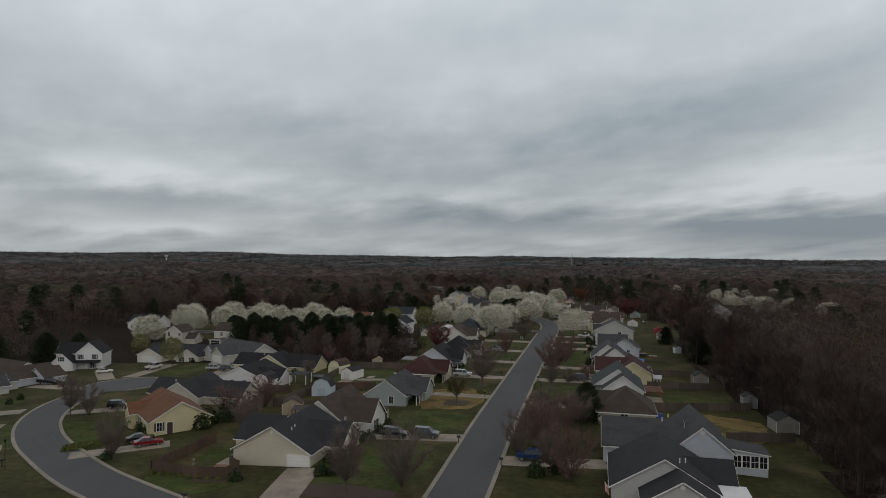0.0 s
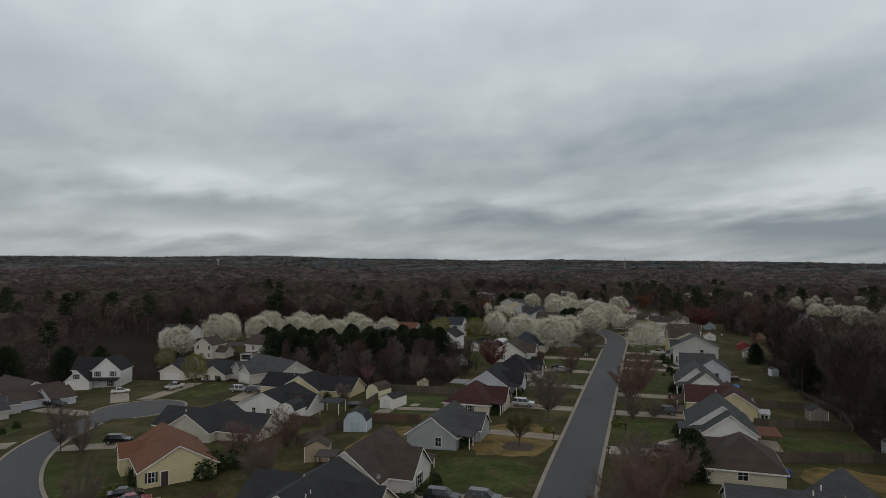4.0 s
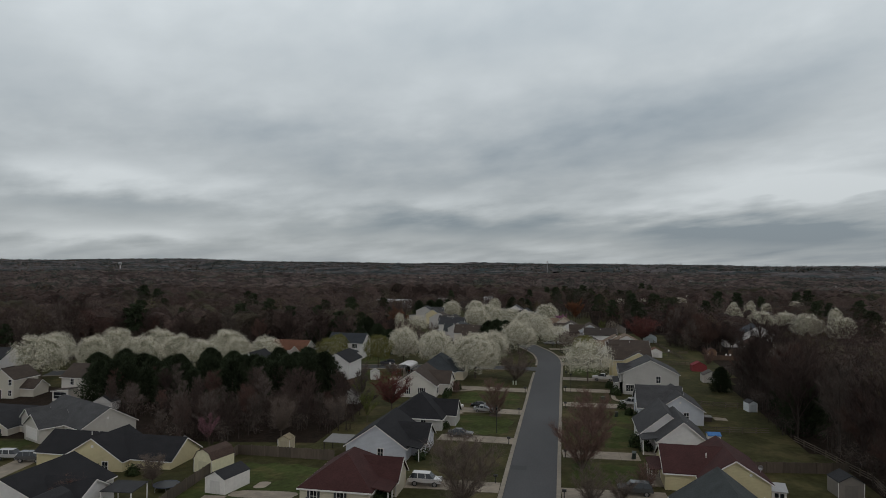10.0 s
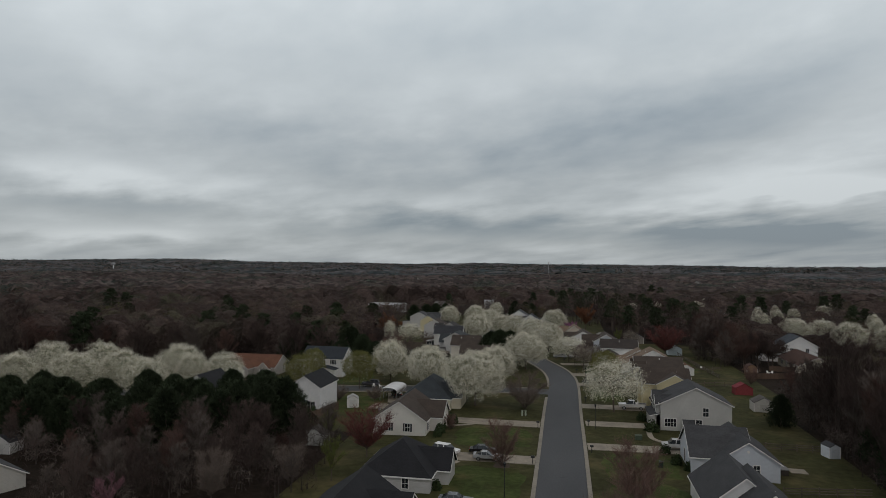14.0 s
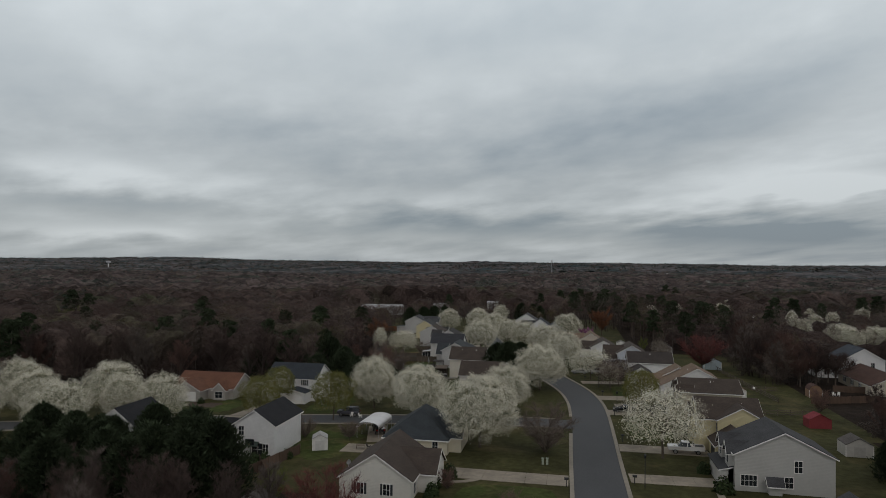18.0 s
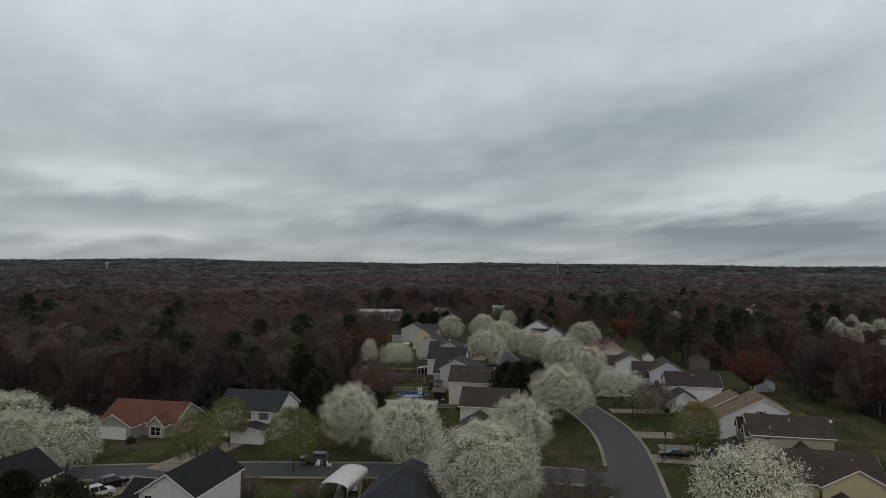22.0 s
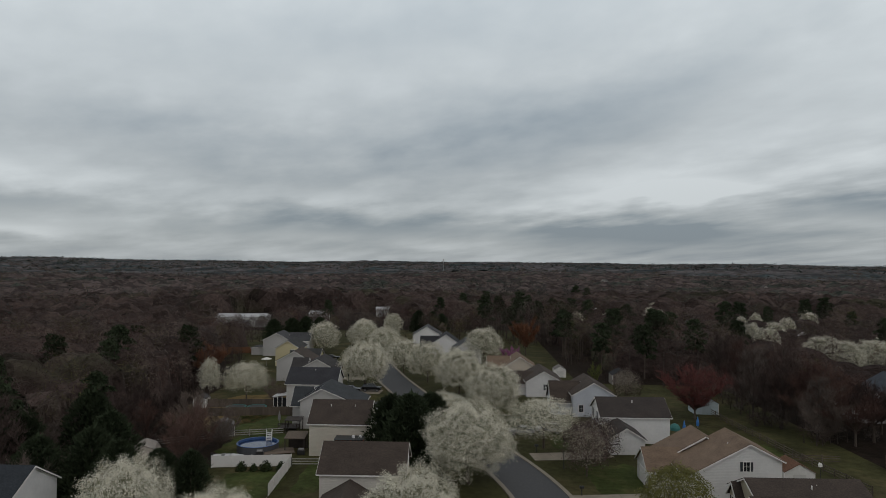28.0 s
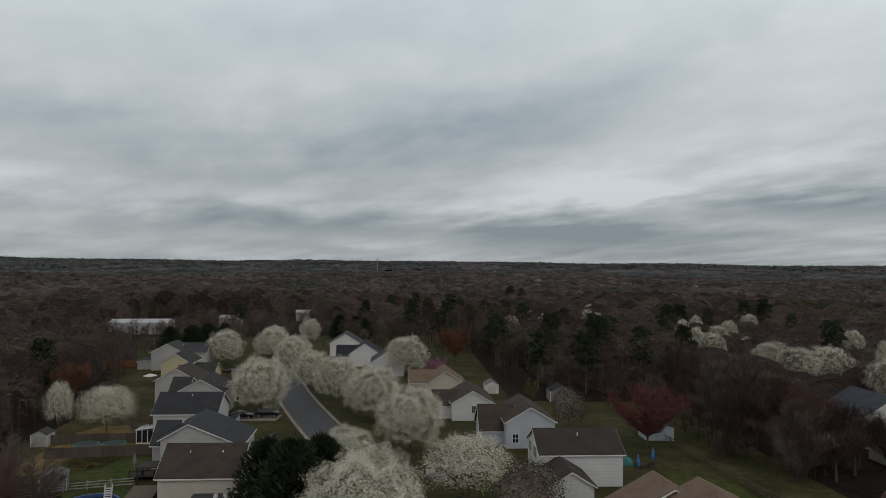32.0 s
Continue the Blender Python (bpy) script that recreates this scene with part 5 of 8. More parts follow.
class Grove:
    """Trees that nobody could count, joined into one mesh of trunks and twigs a tint."""

    def __init__(self, seed):
        self.rng, self.c, self.a, self.b = np.random.default_rng(seed), {}, {}, {}

    def add(self, x, y, height, spread, mat, n, length, wide, low=0.1):
        rng = self.rng
        # most twigs lie near the outside of a domed crown, the rest hang below it
        d = unit(rng, n)
        d[:, 2] = np.where(d[:, 2] < -0.35, -d[:, 2], d[:, 2])
        t = np.arctan2(d[:, 1], d[:, 0])
        u = rng.uniform(0.25, 1, (n, 1)) ** 0.4 * (1 + 0.10 * np.sin(3 * t + x)[:, None] + 0.07 * np.sin(5 * t + y + 4 * d[:, 2])[:, None])
        c = np.array([x, y, ground(x, y) + height * 0.60]) + d * u * np.array([spread, spread, height * 0.40])
        drop = rng.random(n) < 0.22
        c[drop, 2] = ground(x, y) + height * rng.uniform(low, 0.6, drop.sum())
        # sprays of twigs lie along the crown's outside
        face = d + np.array([0, 0, 0.25]) + 0.35 * rng.normal(size=(n, 3))
        face /= np.linalg.norm(face, axis=1, keepdims=True)
        d = np.cross(face, unit(rng, n)) + 0.25 * face
        d /= np.linalg.norm(d, axis=1, keepdims=True)
        w = np.cross(d, face)
        w /= np.linalg.norm(w, axis=1, keepdims=True) + 1e-9
        s = length * rng.uniform(0.5, 1.4, (n, 1))
        # the trunk, as long dark slivers
        k = 3
        tc = np.array([[x, y, ground(x, y) + height * 0.30]] * k)
        td = np.array([[0.02 * height * math.sin(i * 2.1), 0.02 * height * math.cos(i * 2.1), height * 0.34] for i in range(k)])
        tw = np.array([[math.cos(i * 1.05) * 0.15, math.sin(i * 1.05) * 0.15, 0] for i in range(k)])
        for store, val in ((self.c, tc), (self.a, td), (self.b, tw)):
            store.setdefault(WOOD_BARK.name, []).append(val)
        for store, val in ((self.c, c), (self.a, d * s), (self.b, w * wide)):
            store.setdefault(mat.name, []).append(val)

    def link(self, name, labels):
        for key in self.c:
            me = quads_mesh(name, np.concatenate(self.c[key]), np.concatenate(self.a[key]), np.concatenate(self.b[key]), bpy.data.materials[key], tri=True)
            tagged(new(name, me), labels, "woodland", kind="stuff")


def build_woods():
    rng = random.Random(9)
    grove, brush = Grove(4), Grove(5)

    def scatter(x0, y0, x1, y1, gap, keep):
        x = x0
        while x < x1:
            y = y0
            while y < y1:
                px, py = x + rng.uniform(-0.45, 0.45) * gap, y + rng.uniform(-0.45, 0.45) * gap
                if keep(px, py) and not near_bloom(px, py):
                    yield px, py
                y += gap
            x += gap

    def tree(x, y, near, pine=0.08, low=0.72, high=1.1):
        if rng.random() < pine:
            plant("pine_tree", rng.choice(PINES), x, y, rng.uniform(0.7, 1.05), rng.uniform(0, 360), "dark green pine among bare trees", "tree", "woodland trees")
        elif near:
            plant("bare_tree", rng.choice(WOODS), x, y, rng.uniform(low, high), rng.uniform(0, 360), "leafless grey-brown woodland tree", "tree", "woodland trees", tall=rng.uniform(0.9, 1.1))
        else:
            k = rng.uniform(low, high)
            m = rng.choice((TWIG, TWIG, TWIG_DARK, FAR_GREY, TWIG_RED, FAR_PALE, FAR_OLIVE if rng.random() < 0.4 else TWIG))
            grove.add(x, y, 16.5 * k, 4.7 * k, m, 250, 0.62, 0.05)
        if near or rng.random() < 0.3:
            for _ in range(5 if near else 3):
                brush.add(x + rng.uniform(-3, 3), y + rng.uniform(-3, 3), rng.uniform(2, 5), rng.uniform(1.5, 2.6), rng.choice((TWIG, TWIG_DARK, FAR_GREY)), 60, 0.6, 0.044)

    # the wood behind the eastern gardens
    for x, y in scatter(39, 62, 80, 345, 5.4, lambda a, b: a > wood_edge(b) and b < 304 + (a - 50) * 0.1):
        if y < 272:
            tree(x, y, x < wood_edge(y) + 7.5, 0.0, 0.88, 1.22)
        else:
            tree(x, y, x < wood_edge(y) + 7.5, 0.0, 0.40, 0.62)
    for x, y in scatter(80, 110, 135, 330, 7.5, lambda a, b: True):
        tree(x, y, False, 0.015, 0.9, 1.2)
    for x, y in scatter(14, 396, 62, 560, 7, lambda a, b: a > 16 + max(0, (420 - b)) * 0.4 and not (40 < a < 58 and b > 545)):
        tree(x, y, False, 0.12)
    for x, y in scatter(44, 347, 62, 396, 6.2, lambda a, b: True):
        tree(x, y, x < 52, 0.02)
    kept = ((-57, 492), (-66, 515), (-42, 505), (-60, 545), (-48.7, 474.8), (-64, 463), (-30, 475), (-35, 520))
    for x, y in scatter(-104, 488, -8, 574, 6.5, lambda a, b: b > 486 + max(0, -a - 20) * 0.25 and all(math.hypot(a - p, b - q) > 9 for p, q in kept)):
        tree(x, y, False, 0.01, 0.42, 0.66)
    for x, y in scatter(-8, 470, 20, 560, 7.5, lambda a, b: True):
        tree(x, y, False, 0.12)
    for x, y in scatter(60, 304, 150, 560, 8.5, lambda a, b: all(math.hypot(a - p, b - q) > r for p, q, r in OPENINGS) and not (a > 84 and 350 < b < 380) and not (a < 92 and b < 338)):
        tree(x, y, False, 0.07, 0.5, 0.95)
    # the western wood beyond the side street
    for x, y in scatter(-225, 296, -76, 450, 7.2, lambda a, b: b > 309 - max(0, -a - 110) * 0.12 and a < -77.5 - max(0, b - 400) * 0.26):
        tree(x, y, y < 315, 0.04)
    for x, y in scatter(-215, 270, -165, 300, 7.2, lambda a, b: True):
        tree(x, y, False, 0.05)
    for x, y in scatter(-300, 230, -170, 300, 8, lambda a, b: b > 262 + (a + 170) * 0.3):
        tree(x, y, False, 0.08)
    for x, y in scatter(-230, 120, -172, 230, 7.5, lambda a, b: a < -176):
        tree(x, y, False, 0.1)
    for x, y in scatter(-80, 318, -66, 349, 4.6, lambda a, b: a < -67.5 + (b - 318) * 0.02):
        tree(x, y, True, 0.0, 0.36, 0.66)
    for x, y in scatter(-150, 472, -100, 534, 8.0, lambda a, b: True):
        tree(x, y, False, 0.0, 0.40, 0.60)
    # between the back gardens and the conifer belt
    for x, y in scatter(-104, 192, -43, 228, 5.4, lambda a, b: (a < -56 or b > 198) and not (a < -78 and b < 210) and not (a > -52 and b > 221)):
        tree(x, y, True, 0.0, 0.36, 0.62)
    grove.link("bare_woodland", "leafless grey-brown woodland behind the gardens")
    brush.link("undergrowth", "tangled bare undergrowth at the wood's edge")


build_woods()


def build_conifer_belt():
    rng = random.Random(3)
    spots = [(-61.5 - i * 3.7 + rng.uniform(-1, 1), 233.5 + 0.06 * i * i * (i < 9) - (i % 2) * 4.2 + rng.uniform(-1.2, 1.2)) for i in range(17)] + [(-76 - i * 4.5, 222.5 + rng.uniform(-3, 3), rng.uniform(0.75, 1.0)) for i in range(9)]
    spots += [(-82, 240, 0.78), (-86, 241, 0.74), (-90.5, 240, 0.8), (-78, 237.5, 0.9), (-73, 241, 0.95), (-69.5, 244, 0.8)]
    spots += [(-57.0, 231.5, 1.08), (-59.5, 227.5, 0.95), (-63, 236, 1.15), (-67, 226, 0.9), (-71.5, 227.5, 0.95)]
    spots += [(-70 - i * 3.9 + rng.uniform(-1, 1), 318 + (i % 3) * 5 + rng.uniform(-2, 2), rng.uniform(0.75, 1.05)) for i in range(8)]
    spots += [(-25.2, 325.8, 1.15), (-22.2, 328.5, 0.95), (-28.6, 329, 0.98), (-61, 306, 0.8), (-66, 309, 0.9), (-72, 307, 0.85), (-57, 309, 0.7), (-54, 312, 0.6), (39.5, 259, 0.6), (46.5, 219, 0.9), (48.5, 226, 0.9), (48.5, 233, 0.85),
              (13.5, 131.5, 0.68), (-83, 482, 1.0), (-78, 484, 1.0), (-73, 486, 0.9), (-90, 481, 0.9), (-36, 520, 0.9), (-30, 522, 0.9), (-26, 518, 0.8), (-165, 190, 1.0), (-172, 176, 1.1), (-178, 165, 1.0), (-160, 199, 0.8)]
    for i, s in enumerate(spots):
        k = s[2] if len(s) > 2 else rng.uniform(0.86, 1.08)
        plant("conifer", CEDARS[i % 3], s[0], s[1], k * 1.12, rng.uniform(0, 360), "dense dark green conifer with a ragged pointed crown", "tree", "dark conifers", tall=rng.uniform(0.8, 0.95))


build_conifer_belt()


def canopy():
    """The closed crowns of the far woods, as uneven sheets of domes."""
    rng = np.random.default_rng(21)
    JIT = rng.random((64, 64, 3))

    def domes(x, y, pitch):
        """The height of the nearest crowns over each point, between 0 and 1."""
        gx, gy = np.floor(x / pitch).astype(int), np.floor(y / pitch).astype(int)
        best = np.full(x.shape, -1.0)
        for i in (-1, 0, 1):
            for j in (-1, 0, 1):
                c = JIT[(gx + i) % 64, (gy + j) % 64]
                px, py = (gx + i + c[..., 0]) * pitch, (gy + j + c[..., 1]) * pitch
                d2 = ((x - px) ** 2 + (y - py) ** 2) / (pitch * 0.85) ** 2
                best = np.maximum(best, (0.60 + 0.40 * c[..., 2]) * np.sqrt(np.clip(1 - 1.05 * d2, 0.02, 1)))
        return best

    ELEV = np.vectorize(ground)
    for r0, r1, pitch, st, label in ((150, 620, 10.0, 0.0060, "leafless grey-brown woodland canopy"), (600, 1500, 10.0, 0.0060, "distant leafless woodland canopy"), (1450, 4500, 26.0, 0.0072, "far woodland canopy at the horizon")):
        nr, na = int(math.log(r1 / r0) / st), int(math.radians(124) / st)
        r = r0 * np.exp(np.arange(nr + 1) * st)
        a = np.radians(-76) + np.arange(na + 1) * st
        X, Y = np.sin(a)[None, :] * r[:, None] - 10, np.cos(a)[None, :] * r[:, None] + 120
        tall = np.where((X > 20) & (Y < 560), 10.5, 15.0) * (0.92 + 0.16 * np.sin(X * 0.021 + 1.3) * np.sin(Y * 0.017))
        crown = domes(X, Y, pitch)
        # a finer set of boughs breaks up each crown
        bough = domes(X + 31, Y + 17, pitch * 0.36)
        Z = ELEV(X, Y) + tall * (crown * 0.90 + bough * 0.16 + 0.05 * rng.random(X.shape)) - 1.2 + FAR_ROLL(X, Y)
        keep = ~CLEARED(X, Y) | WOODED(X, Y)
        idx = np.arange(X.size).reshape(X.shape)
        Z = np.where(keep, Z, ELEV(X, Y) - 1.5)
        quad = np.stack([idx[:-1, :-1], idx[:-1, 1:], idx[1:, 1:], idx[1:, :-1]], -1).reshape(-1, 4)
        ok = (keep[:-1, :-1] | keep[:-1, 1:] | keep[1:, 1:] | keep[1:, :-1]).ravel()
        quad = quad[ok]
        g = Geo()
        g.v = np.stack([X, Y, Z], -1).reshape(-1, 3).tolist()
        g.f = quad.tolist()
        # the two farther sheets take colours with distance haze painted in
        ob = solid("woodland_canopy", g, {150: CANOPY, 600: CANOPY_MID_HAZE}.get(r0, CANOPY_FAR_HAZE), label, "woodland", kind="stuff")
        ob.data.polygons.foreach_set("use_smooth", [True] * len(ob.data.polygons))


def FAR_ROLL(x, y):
    """Low swells of the land, and the long rise at the horizon."""
    r = np.hypot(x, y)
    swell = 7 * np.sin(x * 0.0043 + 1) * np.sin(y * 0.0051) * np.clip((r - 600) / 600, 0, 1) + 6 * np.sin(x * 0.0014 + y * 0.0031) * np.clip((r - 1200) / 900, 0, 1)
    return swell + 22 * np.clip((r - 1900) / 2300, 0, 1) * (1 - 0.0001 * x)


def WOODED(x, y):
    """The inner parts of the nearer woods, where the crowns close up."""
    west = (y > 320 - np.clip(-x - 110, 0, 200) * 0.12) & (x < -86 - np.clip(y - 400, 0, 200) * 0.26) & (y < 454) & (x > -224)
    north = (x > 26) & (x < 62) & (y > 408) & (y < 500)
    east = (x > 66) & (x < 150) & (y > 345) & (y < 560)
    for a, b in [q[:2] for q in BLOOMS + NEXT_STREET] + [(74, 362), (78, 366)]:
        free = (x - a) ** 2 + (y - b) ** 2 > 81
        north, east = north & free, east & free
    for a, b, r in OPENINGS:
        east = east & ((x - a) ** 2 + (y - b) ** 2 > r * r)
    return west | north | (east & ~((x > 80) & (y > 346) & (y < 384)))


def CLEARED(x, y):
    """Where no far wood stands: the streets and their gardens, and the nearer woods built tree by tree."""
    hood = (x > -92 - np.clip(y - 430, 0, 200) * 0.1) & (x < 20) & (y < 580)
    east = (x > 19) & (x < 150) & (y < 450)
    west = (x < -50) & (y < 330) & (x > -236)
    near = (y < 452) & (x > -222) & (x < 130)
    works = (x > -152) & (x < -55) & (y > 468) & (y < 640)
    return hood | east | west | near | works


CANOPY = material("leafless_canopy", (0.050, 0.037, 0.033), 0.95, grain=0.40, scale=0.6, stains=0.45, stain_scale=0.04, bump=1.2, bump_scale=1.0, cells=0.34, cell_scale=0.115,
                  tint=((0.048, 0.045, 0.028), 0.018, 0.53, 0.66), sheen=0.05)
# paler and greyer with each sheet outwards: aerial haze put into the base colour
CANOPY_MID_HAZE = material("grey_leafless_canopy", (0.070, 0.056, 0.053), 0.95, grain=0.40, scale=0.4, stains=0.45, stain_scale=0.03, bump=1.5, bump_scale=0.5, cells=0.34, cell_scale=0.10,
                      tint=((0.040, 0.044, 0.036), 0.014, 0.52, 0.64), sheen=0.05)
CANOPY_FAR_HAZE = material("far_mixed_canopy", (0.082, 0.077, 0.079), 0.95, cells=0.25, cell_scale=0.035, grain=0.4, scale=0.05, stains=0.4, stain_scale=0.008, bump=4.0, bump_scale=0.08,
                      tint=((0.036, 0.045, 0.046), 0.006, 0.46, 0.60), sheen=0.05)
canopy()


def far_forest():
    """The woodland out to the horizon: thousands of small uneven crowns."""
    rng = np.random.default_rng(77)

    def crowns(slender, tint_mats, r0, r1, gap, tufts, tall, wide, tuft, name, a0=-57, a1=47):
        pts = []
        r = r0
        while r < r1:
            k = int(math.radians(a1 - a0) * r / gap)
            a = np.radians(rng.uniform(a0, a1, k))
            rr = r + rng.uniform(-0.6, 0.6, k) * gap
            pts.append(np.stack([np.sin(a) * rr, np.cos(a) * rr], 1))
            r += gap
        pts = np.concatenate(pts) + np.array([-10, 120])
        x, y = pts[:, 0], pts[:, 1]
        pts = pts[~CLEARED(x, y)]
        pts = pts[[not (q[1] < 680 and near_bloom(q[0], q[1])) for q in pts]]
        z = np.array([ground(a, b) for a, b in pts])
        roll = FAR_ROLL(pts[:, 0], pts[:, 1])
        kind = rng.random(len(pts))
        patch = np.sin(pts[:, 0] * 0.011 + 2) * np.cos(pts[:, 1] * 0.008) + 0.5 * np.sin(pts[:, 0] * 0.031) * np.sin(pts[:, 1] * 0.027)
        kind = np.clip(kind * 0.9 + 0.05 + patch * 0.06, 0, 0.999)
        lo = 0.0
        for frac, mat, label, slim in tint_mats:
            sel = (kind >= lo) & (kind < lo + frac)
            lo += frac
            p, pz = pts[sel], (z + roll)[sel]
            if not len(p):
                continue
            h = tall * rng.uniform(0.65, 1.25, len(p)) * (1.22 if mat is PINE_FAR else 1.0)
            w = wide * rng.uniform(0.7, 1.25, len(p)) * slim
            d = unit(rng, len(p) * tufts).reshape(len(p), tufts, 3)
            d[..., 2] = np.abs(d[..., 2])
            rad = rng.uniform(0.35, 1.0, (len(p), tufts, 1)) ** 0.3
            c = d * rad * np.stack([w, w, h * 0.62], 1)[:, None, :]
            c += np.stack([p[:, 0], p[:, 1], pz + h * 0.36], 1)[:, None, :]
            c = c.reshape(-1, 3)
            face = d.reshape(-1, 3) + np.array([0, 0, 0.25]) + 0.35 * rng.normal(size=(len(c), 3))
            face /= np.linalg.norm(face, axis=1, keepdims=True)
            up = np.cross(face, unit(rng, len(c))) + 0.25 * face
            up /= np.linalg.norm(up, axis=1, keepdims=True)
            side = np.cross(up, face)
            side /= np.linalg.norm(side, axis=1, keepdims=True) + 1e-9
            k = tuft * rng.uniform(0.6, 1.35, (len(c), 1))
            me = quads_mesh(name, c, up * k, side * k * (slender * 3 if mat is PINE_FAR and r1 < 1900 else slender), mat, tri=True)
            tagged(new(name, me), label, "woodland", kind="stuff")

    leafless = "leafless grey-brown woodland stretching to the horizon"
    red, olive, green = "reddish budding woodland", "olive budding woodland", "dark evergreen woodland"
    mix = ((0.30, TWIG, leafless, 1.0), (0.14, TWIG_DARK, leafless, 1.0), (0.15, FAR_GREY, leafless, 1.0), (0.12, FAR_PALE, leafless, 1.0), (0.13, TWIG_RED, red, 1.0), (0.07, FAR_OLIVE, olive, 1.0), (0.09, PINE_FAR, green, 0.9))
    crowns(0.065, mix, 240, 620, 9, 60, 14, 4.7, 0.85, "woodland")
    # more grey and pale twigs from here outwards, again to paint haze
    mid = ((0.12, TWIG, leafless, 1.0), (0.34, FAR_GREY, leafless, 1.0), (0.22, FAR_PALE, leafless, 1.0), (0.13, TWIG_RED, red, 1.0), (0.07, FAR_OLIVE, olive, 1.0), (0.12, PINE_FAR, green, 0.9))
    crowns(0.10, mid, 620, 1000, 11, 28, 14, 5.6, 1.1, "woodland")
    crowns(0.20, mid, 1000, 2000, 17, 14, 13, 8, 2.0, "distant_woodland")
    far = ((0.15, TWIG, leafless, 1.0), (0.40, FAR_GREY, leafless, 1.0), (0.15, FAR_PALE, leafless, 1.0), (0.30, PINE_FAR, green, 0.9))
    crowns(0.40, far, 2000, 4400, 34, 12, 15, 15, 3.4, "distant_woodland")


far_forest()
for x, y, k in ((-28, 575, 0.95), (-16, 596, 1.05), (-3, 609, 1.10), (3, 587, 1.00), (64, 700, 1.2), (70, 690, 1.1), (-232, 414, 1.45), (-226, 417, 1.3)):
    plant("pine_tree", PINES[int(x) % 3], x, y, k * 0.78, x * 31 % 360, "tall dark green pine above the distant woods", "tree", "woodland trees")
# ---- pavements and gardens ----
def lay(name, ring, mat, label, category, lift=0.03, kind="structure", fine=3.0):
    """A flat piece of ground cover over a rounded outline, following the land."""
    cx, cy = sum(p[0] for p in ring) / len(ring), sum(p[1] for p in ring) / len(ring)
    g = Geo()
    rings = 5
    g.v = [(cx, cy, ground(cx, cy) + lift)]
    n = len(ring)
    for k in range(1, rings + 1):
        for x, y in ring:
            px, py = cx + (x - cx) * k / rings, cy + (y - cy) * k / rings
            g.v.append((px, py, ground(px, py) + lift))
    g.f = [(0, 1 + i, 1 + (i + 1) % n) for i in range(n)]
    for k in range(rings - 1):
        a, b = 1 + k * n, 1 + (k + 1) * n
        g.f += [(a + i, b + i, b + (i + 1) % n, a + (i + 1) % n) for i in range(n)]
    return solid(name, g, mat, label, category, kind=kind)


def patch_ring(x0, y0, x1, y1, seed=1, n=26, rough=0.12):
    """A rounded, uneven outline within a rectangle."""
    rng = random.Random(seed)
    out = []
    for i in range(n):
        a = 2 * math.pi * i / n
        k = 1 + rng.uniform(-rough, rough)
        c, s = math.cos(a), math.sin(a)
        q = (abs(c) ** 4 + abs(s) ** 4) ** -0.25
        out.append(((x0 + x1) / 2 + c * q * k * (x1 - x0) / 2, (y0 + y1) / 2 + s * q * k * (y1 - y0) / 2))
    return out


